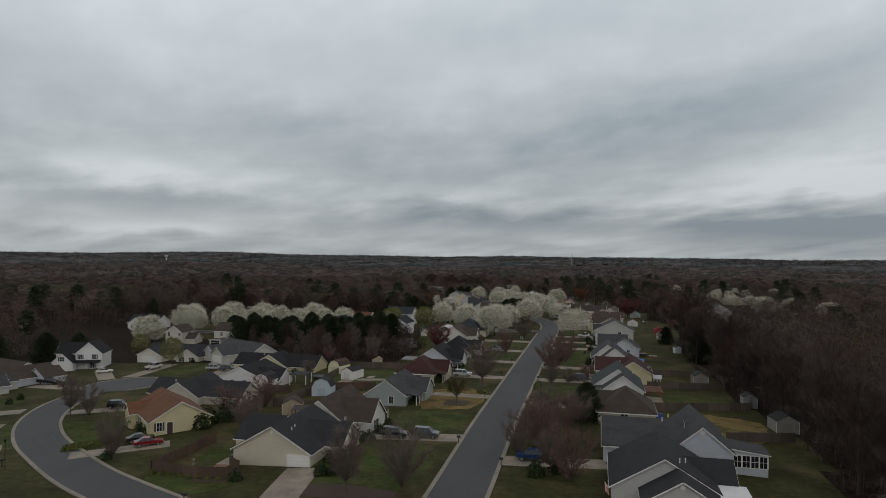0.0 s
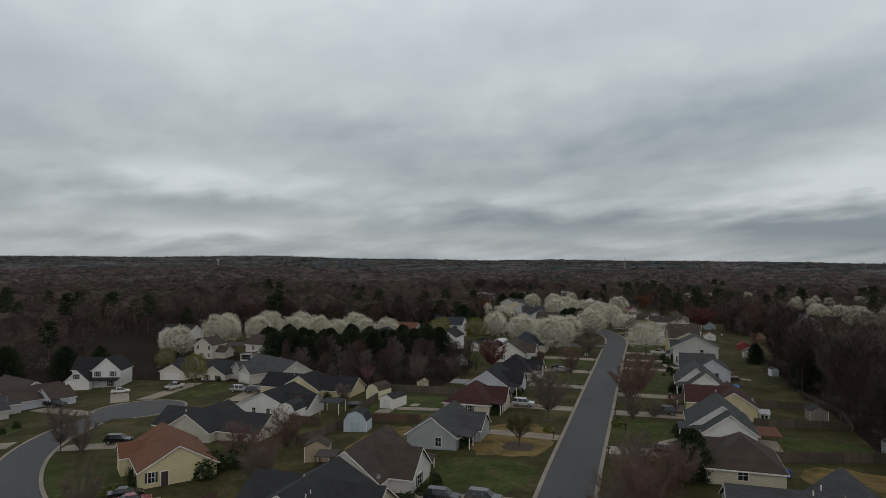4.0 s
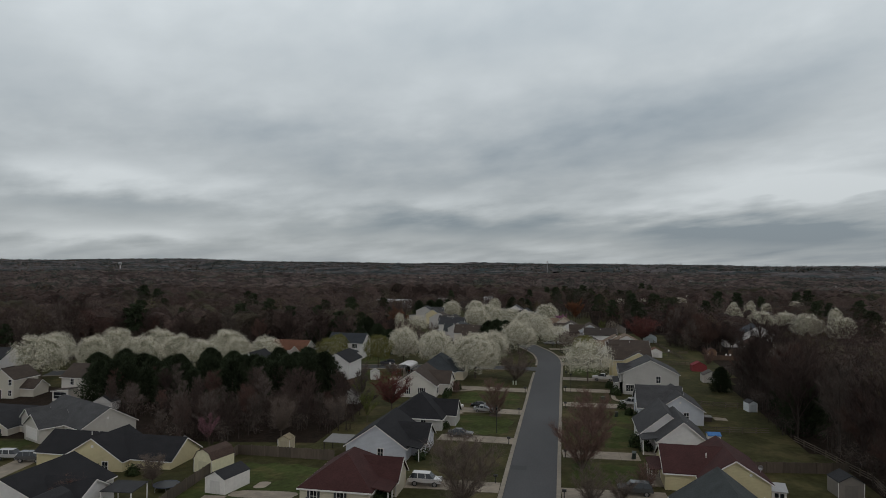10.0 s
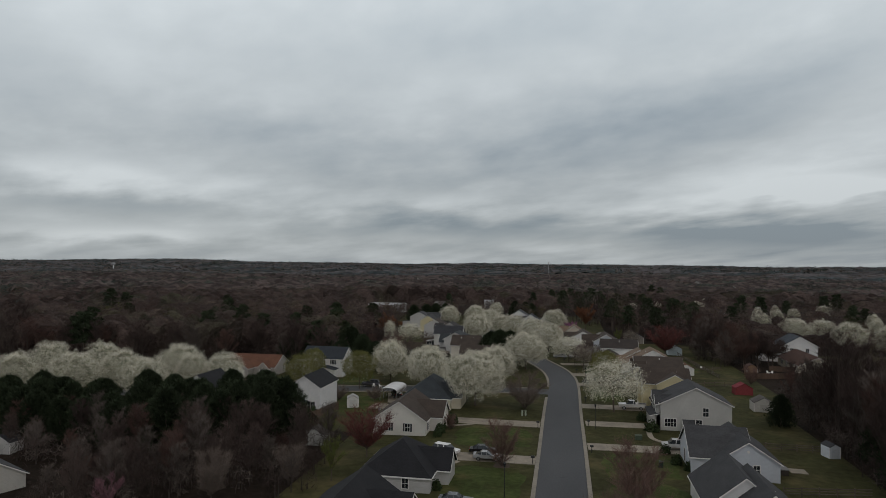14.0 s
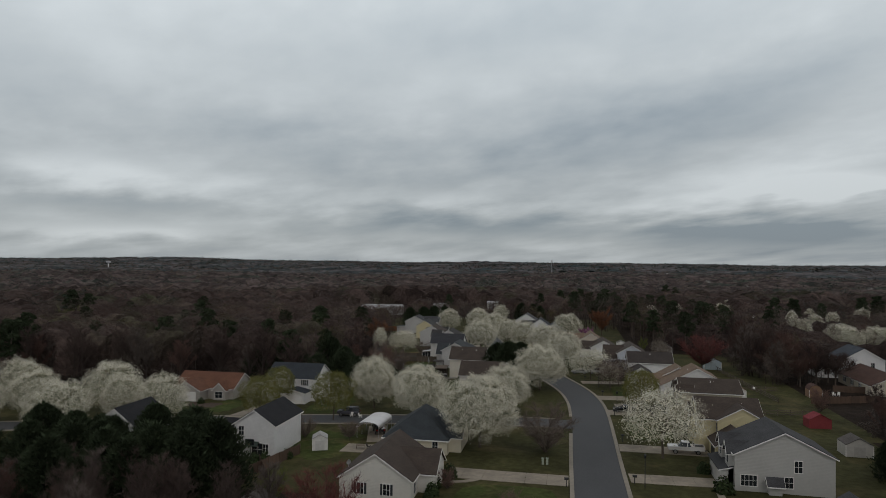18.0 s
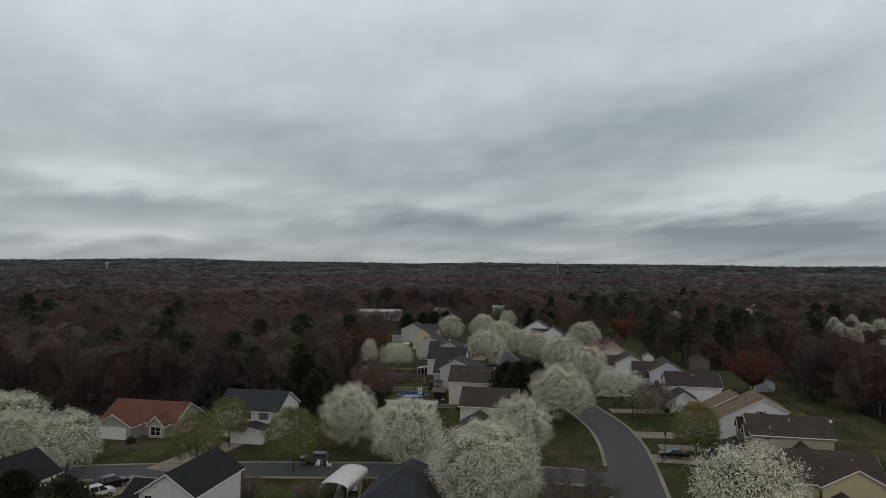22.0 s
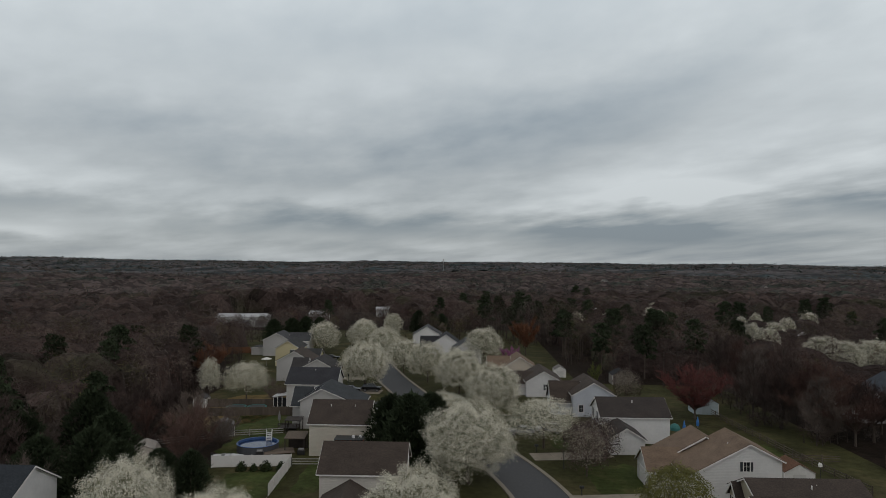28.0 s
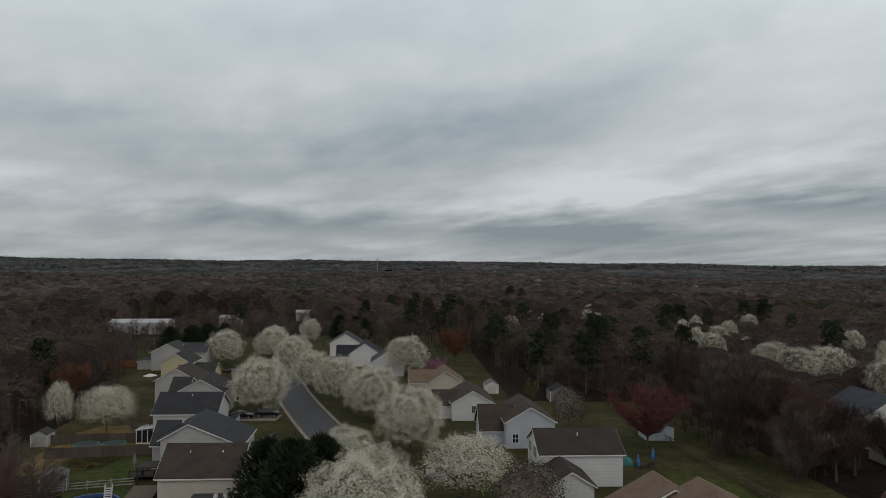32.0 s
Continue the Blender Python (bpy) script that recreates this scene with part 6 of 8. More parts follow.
def build_lawns():
    rows = ([(2, 84, 14, 99, GRASS), (2, 110, 15, 124, GRASS), (2, 147, 13, 166, GRASS_GREEN), (2, 178, 13, 188, GRASS_GREEN), (2, 198, 14, 214, GRASS_GREEN), (2, 215, 14, 229, GRASS_GREEN), (2, 236, 13, 247, GRASS), (2, 255, 11, 263.5, GRASS), (2, 273, 10, 290, GRASS_GREEN), (1, 313, 11, 327, GRASS_GREEN), (-2, 335, 4, 350, GRASS_GREEN), (30, 196, 46, 214, GRASS), (28, 155, 46, 165, GRASS_GREEN), (30, 128, 47, 147, GRASS_DRY), (-24, 116, -9, 132, GRASS_GREEN), (-22, 134, -9, 156, GRASS_DRY), (-22, 178, -10, 194, GRASS)]
        + [(-22, 202, -10, 217, GRASS_GREEN), (-24, 228, -10, 243, GRASS_GREEN), (-27, 84, -9, 108, GRASS_GREEN), (-48, 80, -34, 90, GRASS_GREEN), (-47, 94, -41, 104, GRASS_GREEN), (-54, 160, -36, 180, GRASS_GREEN), (-43, 128, -35, 150, GRASS_DRY), (-58, 250, -46, 268, GRASS_GREEN), (-104, 277, -90, 288, GRASS_GREEN), (-88, 279, -82, 292, GRASS_GREEN), (-66, 282, -58, 300, GRASS_GREEN), (-58, 328, -48, 345, GRASS_GREEN), (-52, 310, -43, 322, GRASS_GREEN), (-66, 345, -50, 358, GRASS_GREEN), (-41, 312, -37, 328, GRASS_GREEN), (26, 255, 44, 300, GRASS), (22, 322, 36, 345, GRASS_GREEN)]
        + [(-72, 350, -56, 380, GRASS_DRY), (-100, 96, -70, 116, GRASS_GREEN), (-135, 120, -118, 136, GRASS_GREEN), (-134, 160, -122, 176, GRASS), (-112, 170, -100, 192, GRASS_GREEN), (30, 219, 42, 232, GRASS), (45, 288, 78, 337, GRASS)])
    for i, (x0, y0, x1, y1, m) in enumerate(rows):
        if m is not GRASS:
            lay("lawn", patch_ring(x0, y0, x1, y1, i, 30, 0.10), m, "dry straw coloured grass" if m is GRASS_DRY else "green spring lawn", "lawn", 0.02)
    lay("bare_soil", patch_ring(-95, 283, -87, 287.5, 5, 22, 0.2), MULCH, "bare brown soil in the lawn", "soil", 0.035)
    for x, y, r in ((-13.8, 140.3, 2.6), (-11.7, 160.6, 1.0), (-13.8, 217.8, 1.3), (10.5, 231, 1.2)):
        lay("mulch_ring", patch_ring(x - r, y - r, x + r, y + r, 3, 18, 0.05), MULCH, "ring of dark mulch round a tree", "mulch", 0.05)
    for x0, y0, x1, y1 in ((-24, 81.5, -9.5, 86.5), (-41, 84.6, -35, 86.4)):
        lay("flower_bed", patch_ring(x0, y0, x1, y1, 4, 24, 0.12), MULCH, "edged mulch bed", "flower bed", 0.05)
    for x0, y0, x1, y1 in ((-46, 164, -36, 167), (-44, 168, -42, 171)):
        lay("garden_path", patch_ring(x0, y0, x1, y1, 6, 20, 0.04), CONCRETE, "pale concrete garden path", "path", 0.045)


def drive(pts, width, label="worn pale concrete driveway in slabs", mat=None):
    """A driveway of separate concrete slabs along a line."""
    line = [Vector((*p, 0)) for p in pts]
    total = sum((b - a).length for a, b in zip(line, line[1:]))
    n = max(int(total / 3.0), 1)
    top = thing("driveway", Matrix.Identity(4), label, "driveway", kind="structure")

    def at(s):
        for a, b in zip(line, line[1:]):
            d = (b - a).length
            if s <= d + 1e-6:
                return a + (b - a) * (s / d), (b - a).normalized()
            s -= d
        return line[-1], (line[-1] - line[-2]).normalized()

    for i in range(n):
        g = Geo()
        quad = []
        for s, side in ((i * total / n + 0.02, -1), (i * total / n + 0.02, 1), ((i + 1) * total / n - 0.02, 1), ((i + 1) * total / n - 0.02, -1)):
            p, d = at(s)
            q = p + Vector((d.y, -d.x, 0)) * side * width / 2
            quad.append((q.x, q.y, ground(q.x, q.y) - 0.1))
        g.prism(quad, (0, 0, 0.165))
        part("slab", g, mat or CONCRETE, top)


def build_drives():
    for pts, w in ((([(-0.0, 250.2), (12.5, 250.6)], 4.2), ([(0, 232.6), (17, 233.2)], 4.4), ([(-0.4, 267), (14.5, 267)], 4.6), ([(1, 302.4), (8, 303)], 3.6), ([(0.5, 172.2), (15, 173.2)], 4.6), ([(0.4, 192.2), (13, 192.8)], 4.4), ([(0.8, 143.2), (14.5, 145)], 4.8), ([(1.2, 103), (17, 105)], 4.8), ([(-1, 295), (12.5, 296.2)], 4.6), ([(-2.5, 310.4), (11, 312)], 4.6), ([(-6, 330.4), (2, 331.5), (6.8, 333)], 4.0), ([(-9, 246.8), (-18, 246.8), (-28, 247.4)], 4.8), ([(-8.6, 221.8), (-22, 221.8)], 4.6),)
        + (([(-8.2, 198.2), (-22, 198.6)], 4.2), ([(-8.2, 172.6), (-22, 172.2)], 4.4), ([(-8, 148.2), (-21, 148.6)], 3.6), ([(-7, 113.6), (-23, 111.5)], 4.6), ([(-22.5, 73.5), (-24.5, 80), (-26.6, 92.5)], 5.2), ([(-77, 273), (-74.5, 290)], 6.0), ([(-96, 270), (-103, 286.3)], 5.4), ([(-69, 94), (-56.5, 103)], 4.4), ([(-96, 124), (-84, 128.5)], 4.4), ([(-115, 167), (-117.5, 190)], 4.6), ([(-119, 163), (-133, 178)], 4.4), ([(-116, 150), (-134, 153)], 4.6), ([(-108, 124), (-119, 118)], 5),)
        + (([(-100, 111), (-112, 104)], 4.6), ([(-86, 97.5), (-95, 89)], 4.4), ([(-40.2, 283.5), (-31, 290), (-31, 296.5)], 4.4), ([(-36.5, 383), (-46, 384)], 5), ([(-90, 168), (-93, 186)], 4.6), ([(-43, 262), (-46, 273.5)], 3.6), ([(-95, 255), (-93, 264)], 3.6), ([(-43, 402), (-56, 402)], 4.4),)):
        drive(pts, w)
    for pts in ([(-21, 218.9), (-22.5, 216), (-22, 207)], [(-22, 245.2), (-24, 243.5), (-29, 242)], [(12, 246.9), (12, 241), (14, 238)], [(9, 146), (9, 150), (13, 155)]):
        line = smooth_line(pts, 1.0)
        solid("path", ribbon(line, -0.5, 0.5, 0.07, 0.1, across=1), CONCRETE, "narrow concrete garden path to the door", "path", kind="structure")


build_lawns()
build_drives()


def road_marks():
    """Patches and sealed cracks in the carriageway."""
    top = bpy.data.objects["road_main"]
    for k, (x, y, w, d) in enumerate(((-6.2, 182.6, 2.4, 2.2), (-3.9, 118, 0.5, 0.9), (-4.2, 214, 0.6, 0.3))):
        g = Geo()
        g.poly(*[(px, py, ground(px, py) + 0.056) for px, py in ((x - w / 2, y - d / 2), (x + w / 2, y - d / 2), (x + w / 2, y + d / 2), (x - w / 2, y + d / 2))])
        part("patch", g, PATCH, top, "darker asphalt repair patch")
    rng = random.Random(8)
    for ring in (RING,):
        for k in range(14):
            i = rng.randrange(8, len(ring) - 12)
            off = rng.uniform(-2.6, 2.6)
            g = ribbon(ring[i:i + rng.randrange(3, 8)], off, off + 0.12, 0.053, across=1)
            part("crack", g, SEAM, bpy.data.objects["road_ring"], "sealed dark crack")


road_marks()


# ---- vehicles ----
def car(x, y, turn, kind, paint, label):
    """A parked car; it faces +x before it is turned."""
    top = thing("car" if kind != "pickup" else "pickup_truck", pose(x, y, ground(x, y) + 0.08, 0, 0, turn), label, "car" if kind != "pickup" else "truck", "parked vehicles")
    pm = car_paint(paint)
    L, W, H = {"sedan": (4.7, 1.8, 1.43), "suv": (4.7, 1.88, 1.75), "pickup": (5.9, 2.0, 1.9), "coupe": (4.7, 1.85, 1.36)}[kind]
    body = {"sedan": [(-0.5, 0.30), (0.5, 0.30), (0.5, 0.50), (0.47, 0.56), (0.22, 0.64), (-0.36, 0.66), (-0.48, 0.64), (-0.5, 0.5)],
            "coupe": [(-0.5, 0.30), (0.5, 0.30), (0.5, 0.50), (0.46, 0.58), (0.18, 0.66), (-0.36, 0.70), (-0.49, 0.68), (-0.5, 0.5)],
            "suv": [(-0.5, 0.30), (0.5, 0.30), (0.5, 0.54), (0.47, 0.58), (0.27, 0.62), (-0.44, 0.62), (-0.5, 0.58)],
            "pickup": [(-0.5, 0.32), (0.5, 0.32), (0.5, 0.58), (0.47, 0.62), (0.24, 0.64), (-0.12, 0.64), (-0.5, 0.60)]}[kind]
    cabin = {"sedan": [(0.22, 0.63), (0.06, 0.97), (-0.02, 1.0), (-0.20, 0.99), (-0.38, 0.65)], "coupe": [(0.17, 0.65), (-0.02, 0.97), (-0.1, 1.0), (-0.22, 0.98), (-0.42, 0.69)],
             "suv": [(0.28, 0.61), (0.14, 0.96), (0.06, 1.0), (-0.40, 0.98), (-0.48, 0.61)], "pickup": [(0.24, 0.63), (0.13, 0.97), (0.06, 1.0), (-0.08, 0.99), (-0.12, 0.63)]}[kind]

    def loft(prof, w0, w1, zmid):
        g = Geo()
        n = len(prof)
        for s in (-1, 1):
            for px, pz in prof:
                z = pz * H
                w = w0 if z <= zmid else w0 + (w1 - w0) * (z - zmid) / max(H - zmid, 0.01)
                g.v.append((px * L, s * w / 2, z))
        g.f = [tuple(range(n))[::-1], tuple(range(n, 2 * n))] + [(i, (i + 1) % n, n + (i + 1) % n, n + i) for i in range(n)]
        return g

    b = part("body", loft(body, W, W * 0.94, 0.45 * H), pm, top)
    cab = part("cabin", loft(cabin, W * 0.92, W * 0.70, 0.63 * H), GLASS, top, "dark glazed cabin")
    roof = [p for p in cabin if p[1] > 0.95]
    g = Geo()
    x0, x1 = min(p[0] for p in roof) * L, max(p[0] for p in roof) * L
    g.box(x0, -W * 0.355, H * 0.985, x1, W * 0.355, H * 1.012)
    part("roof", g, pm, top)
    for px in ((-0.02, -0.20) if kind != "suv" else (0.02, -0.22)):
        for s in (-1, 1):
            part("pillar", Geo().bar((px * L, s * W * 0.455, 0.64 * H), (px * L - 0.08, s * W * 0.36, 0.99 * H), 0.10, 0.05), pm, cab)
    if kind == "pickup":
        g = Geo()
        for s in (-1, 1):
            g.box(-0.5 * L, s * W * 0.47 - 0.05, 0.58 * H, -0.13 * L, s * W * 0.47 + 0.05, 0.68 * H)
        g.box(-0.5 * L, -W * 0.47, 0.58 * H, -0.485 * L, W * 0.47, 0.68 * H)
        part("bed_side", g, pm, top)
        part("bed_liner", Geo().box(-0.485 * L, -W * 0.44, 0.60 * H, -0.13 * L, W * 0.44, 0.63 * H), BLACK_METAL, top)
    for s in (-1, 1):
        part("headlight", Geo().box(0.47 * L, s * W * 0.36 - 0.2, 0.46 * H, 0.503 * L, s * W * 0.36 + 0.2, 0.53 * H), LAMP_CLEAR, b)
        part("tail_light", Geo().box(-0.503 * L, s * W * 0.38 - 0.14, 0.47 * H, -0.48 * L, s * W * 0.38 + 0.14, 0.58 * H), LAMP_RED, b)
        r = 0.34 if kind in ("sedan", "coupe") else 0.39
        for wx in (0.31, -0.31):
            t = part("wheel", Geo().tube((wx * L, s * (W / 2 - 0.22), r - 0.08), (wx * L, s * (W / 2 + 0.01), r - 0.08), r, r, 14), RUBBER, top)
            part("rim", Geo().tube((wx * L, s * (W / 2), r - 0.08), (wx * L, s * (W / 2 + 0.025), r - 0.08), r * 0.64, r * 0.6, 10), RIM, t)
    part("bumper", Geo().box(-0.51 * L, -W * 0.46, 0.30 * H, -0.49 * L, W * 0.46, 0.42 * H), BLACK_METAL, b)
    return top


WHITE_C, SILVER, BLACK_C, GREY_C, BLUE_C, RED_C = (0.75, 0.75, 0.74), (0.42, 0.43, 0.44), (0.012, 0.012, 0.014), (0.09, 0.095, 0.10), (0.02, 0.045, 0.16), (0.22, 0.012, 0.022)
for x, y, turn, kind, paint, label in (((15.2, 234.1, 180, "suv", (0.55, 0.56, 0.56), "silver boxy off-road car on a driveway"), (10.6, 266.2, 180, "pickup", WHITE_C, "white pickup truck on a driveway"), (10.6, 174.0, 180, "suv", GREY_C, "grey sport utility car on a driveway"), (10.6, 143.4, 0, "suv", (0.08, 0.03, 0.03), "dark maroon car on a driveway"), (5.8, 104.2, 180, "suv", BLUE_C, "dark blue compact car on a driveway"), (2.6, 296.1, 180, "sedan", BLACK_C, "black saloon car on a driveway"), (9.6, 296.4, 180, "suv", BLACK_C, "black car on a driveway"), (10.6, 298.6, 180, "sedan", WHITE_C, "white car behind a black one"), (-6.4, 344.6, 180, "sedan", SILVER, "silver saloon car on a driveway"), (-1.4, 345.6, 180, "suv", (0.6, 0.6, 0.6), "pale car on a driveway"), (-17.6, 224.0, 5, "sedan", BLACK_C, "black saloon car on a driveway"), (-16.4, 220.6, 0, "coupe", SILVER, "silver coupe on a driveway"), (-18.2, 199.3, 0, "sedan", GREY_C, "grey saloon car on a driveway"), (-23.8, 222.4, -20, "suv", WHITE_C, "white car beside the house"), (-18.8, 171.8, 0, "suv", (0.60, 0.60, 0.60), "white sport utility car on a driveway"), (-18.5, 111.2, 0, "suv", (0.025, 0.028, 0.035), "dark car beside another on a driveway"), (-13.2, 112.4, 0, "suv", GREY_C, "dark grey car on a driveway"),)
        + ((-54.7, 281.0, 188, "suv", (0.10, 0.10, 0.12), "grey sport utility car parked in the street"), (-44.5, 268.6, 115, "suv", BLACK_C, "black car under a metal carport"), (-43.8, 383.2, 0, "sedan", BLACK_C, "black car on a driveway"), (-39.0, 383.9, 0, "suv", BLACK_C, "black car by the street"), (-58.7, 437, 0, "sedan", BLACK_C, "black car by the street"), (-59.6, 101.4, 42, "sedan", RED_C, "red saloon car on a driveway"), (-62.8, 103.5, 42, "sedan", BLACK_C, "dark saloon car on a driveway"), (-87.4, 128.6, 20, "suv", BLACK_C, "black car on a driveway"), (-117.2, 181, 90, "pickup", WHITE_C, "white pickup truck on a driveway"), (-95.6, 179.6, 10, "suv", SILVER, "silver car on a driveway"), (-90.5, 178.6, 10, "suv", GREY_C, "dark car on a driveway"), (-131.4, 155.4, 0, "pickup", BLACK_C, "black pickup truck on a driveway"), (-129, 174, 45, "sedan", WHITE_C, "white car by a garage"), (-79.2, 264.4, 62, "suv", BLACK_C, "black off-road car on a driveway"), (-78.2, 260.2, 62, "suv", WHITE_C, "white car on a driveway"), (-38.5, 272.8, 90, "suv", BLACK_C, "black car beside the house"),)):
    car(x, y, turn, kind, paint, label)


drive([(-77.5, 270), (-79.5, 257.5)], 5.0)


# ---- sheds, fences and garden things ----
def shed(x, y, turn, w, d, h, wall, roof, label, gambrel=False, name="garden_shed", doors=True):
    """A small outbuilding, its front to the south."""
    top = thing(name, pose(x, y, ground(x, y), 0, 0, turn), label, "shed", "garden sheds")
    wm, rm = plain("shed_boards", wall), shingle(roof)
    rise = 0.42 * w if gambrel else 0.27 * w
    prof = [(-w / 2, h), (-w * 0.33, h + rise * 0.68), (0, h + rise), (w * 0.33, h + rise * 0.68), (w / 2, h)] if gambrel else [(-w / 2, h), (0, h + rise), (w / 2, h)]
    ring = [(-w / 2, 0, -0.6), (w / 2, 0, -0.6)] + [(a, 0, z) for a, z in prof[::-1]]
    part("wall", Geo().prism(ring, (0, d, 0)), wm, top)
    g = Geo()
    for (a, za), (b, zb) in zip(prof, prof[1:]):
        g.prism([(a, -0.15, za + 0.02), (b, -0.15, zb + 0.02), (b, d + 0.15, zb + 0.02), (a, d + 0.15, za + 0.02)], (0, 0, 0.09))
    part("roof", g, rm, top)
    if doors:
        for s in (-1, 1):
            a, b = sorted((s * 0.02, s * min(w * 0.3, 0.9)))
            part("door", Geo().box(a, -0.05, 0.1, b, 0, min(h * 0.86, 2.0)), plain("shed_door", tuple(c * 0.85 for c in wall)), top)
        part("corner_trim", Geo().box(-w / 2, -0.04, -0.1, -w / 2 + 0.1, 0, h), WHITE_PAINT, top)
        part("corner_trim", Geo().box(w / 2 - 0.1, -0.04, -0.1, w / 2, 0, h), WHITE_PAINT, top)
    return top


for a in (((-48.2, 165.2, -12, 3.6, 5.4, 2.2, (0.66, 0.66, 0.64), DARK_ROOF, "white garden shed with a dark roof beside a fence"), (-55.6, 174.6, -14, 3.8, 5.0, 2.1, (0.62, 0.60, 0.42), (0.08, 0.055, 0.045), "cream barn shed with a brown roof", True), (-47.8, 187.8, 0, 2.3, 2.2, 1.9, (0.40, 0.36, 0.26), (0.28, 0.24, 0.16), "tan garden shed behind a fence"), (-46.2, 144.2, 6, 4.6, 3.4, 2.1, (0.42, 0.50, 0.56), DARK_ROOF, "pale blue barn shed with a dark roof", True), (-44, 124.5, 20, 4.0, 3.6, 2.4, (0.36, 0.30, 0.21), BROWN_ROOF, "brown garden shed with a slatted pergola"), (-64.2, 149.4, 0, 4.2, 5.0, 2.4, (0.68, 0.68, 0.66), DARK_ROOF, "white barn shed with a dark roof", True), (50.4, 138, 8, 4.2, 4.4, 2.2, (0.24, 0.23, 0.21), DARK_ROOF, "grey garden shed at the lawn's edge"),)
        + ((41.4, 235.6, 14, 2.0, 2.4, 1.9, (0.60, 0.64, 0.68), GREY_ROOF, "white garden shed with blue trimmed doors"), (41.0, 181.6, 5, 3.6, 3.4, 2.2, (0.20, 0.185, 0.165), DARK_ROOF, "grey wooden garden shed"), (47.9, 158.4, 0, 3.0, 3.0, 2.3, (0.24, 0.245, 0.25), GREY_ROOF, "pale garden shed by the wood"), (39.6, 271.4, 0, 4.4, 3.8, 2.0, (0.42, 0.41, 0.38), (0.11, 0.10, 0.095), "grey low shed with a worn roof"), (-48.6, 225, 0, 4.6, 2.6, 1.9, (0.52, 0.52, 0.50), (0.10, 0.09, 0.085), "white and grey outbuilding in a back garden"), (-104.3, 214.6, 0, 4.8, 3.0, 2.1, (0.45, 0.45, 0.44), DARK_ROOF, "grey shed under the conifers"),)
        + ((-51, 255, 20, 2.6, 2.4, 2.0, (0.60, 0.60, 0.58), (0.42, 0.42, 0.41), "white garden shed on the lawn"), (-88, 300, 0, 3.4, 3.4, 2.3, (0.24, 0.22, 0.20), DARK_ROOF, "dark garden shed between two houses"), (-60.5, 306, 0, 4.4, 3.4, 2.3, (0.62, 0.62, 0.62), DARK_ROOF, "white shed with dark trim"), (9.6, 405.6, 0, 3.2, 3.4, 2.1, (0.62, 0.62, 0.60), (0.2, 0.19, 0.18), "white garden shed by the wood"), (24, 396, 0, 5, 4, 2.4, (0.20, 0.18, 0.16), DARK_ROOF, "dark shed by the wood"), (-68.8, 318, 0, 3.4, 3.6, 2.2, (0.55, 0.56, 0.57), GREY_ROOF, "grey shed beside a white fence"),)
        + ((-65, 321.5, 20, 4.6, 4.4, 1.9, (0.50, 0.45, 0.40), (0.36, 0.33, 0.30), "pale metal garden store with a rounded roof", True), (-73.6, 365, 0, 2.8, 2.6, 2.0, (0.42, 0.42, 0.40), GREY_ROOF, "grey shed by a fence"), (-59.8, 341.6, 20, 3.4, 3.2, 1.9, (0.17, 0.17, 0.17), (0.18, 0.18, 0.18), "dark garden store on the lawn"), (25, 288, 0, 2.6, 3, 2.3, (0.62, 0.62, 0.6), GREY_ROOF, "white shed behind a house"), (34, 364, 0, 5, 4, 2.3, (0.42, 0.50, 0.54), DARK_ROOF, "blue shed under a red maple"), (50.6, 326, 0, 3, 3, 1.9, (0.20, 0.12, 0.07), (0.10, 0.06, 0.05), "round-topped brown garden store", True),)):
    shed(*a)
shed(40.2, 291.6, 6, 4.3, 2.8, 1.7, (0.20, 0.028, 0.032), (0.22, 0.04, 0.05), "red metal storage shed on the lawn", False, "storage_shed", False)


def fence(pts, style, label):
    """A garden fence on the ground: posts with boards, rails or white panels between."""
    top = thing("fence", Matrix.Identity(4), label, "fence", "garden fences")
    mat = {"board": WOOD_FENCE, "brown": WOOD_BROWN, "rail": WOOD_FENCE, "white": WHITE_PAINT, "whiterail": WORN_WHITE, "orange": WOOD_ORANGE}[style]
    hgt = {"board": 1.75, "brown": 1.7, "rail": 1.25, "white": 1.8, "whiterail": 1.25, "orange": 2.2}[style]
    rng = random.Random(len(label))
    for a, b in zip(pts, pts[1:]):
        a, b = Vector((*a, 0)), Vector((*b, 0))
        n = max(int((b - a).length / 2.5), 1)
        for i in range(n):
            p, q = a + (b - a) * i / n, a + (b - a) * (i + 1) / n
            zp, zq = ground(p.x, p.y), ground(q.x, q.y)
            part("post", Geo().box(p.x - 0.07, p.y - 0.07, zp - 0.3, p.x + 0.07, p.y + 0.07, zp + hgt + 0.08), mat, top)
            if style in ("rail", "whiterail"):
                for k in (0.35, 0.75, 1.12):
                    part("rail", Geo().bar((p.x, p.y, zp + k), (q.x, q.y, zq + k), 0.06, 0.13), mat, top)
            elif style == "white":
                d = (q - p).normalized() * 0.02
                part("panel", Geo().prism([(p.x, p.y, zp + 0.06), (q.x, q.y, zq + 0.06), (q.x, q.y, zq + hgt), (p.x, p.y, zp + hgt)], (d.y, -d.x, 0)), mat, top)
            else:
                m = 14
                d = (q - p) / m
                nrm = Vector((d.y, -d.x, 0)).normalized() * 0.03
                ring = [(p.x, p.y, zp + 0.04), (q.x, q.y, zq + 0.04)]
                for k in range(m - 1, -1, -1):
                    t = hgt + rng.uniform(-0.06, 0.05)
                    for w in (k + 0.92, k + 0.08):
                        c = p + d * w
                        ring.append((c.x, c.y, zp + (zq - zp) * w / m + t))
                g = Geo().prism(ring, nrm)
                part("panel", g, mat, top)
    return top


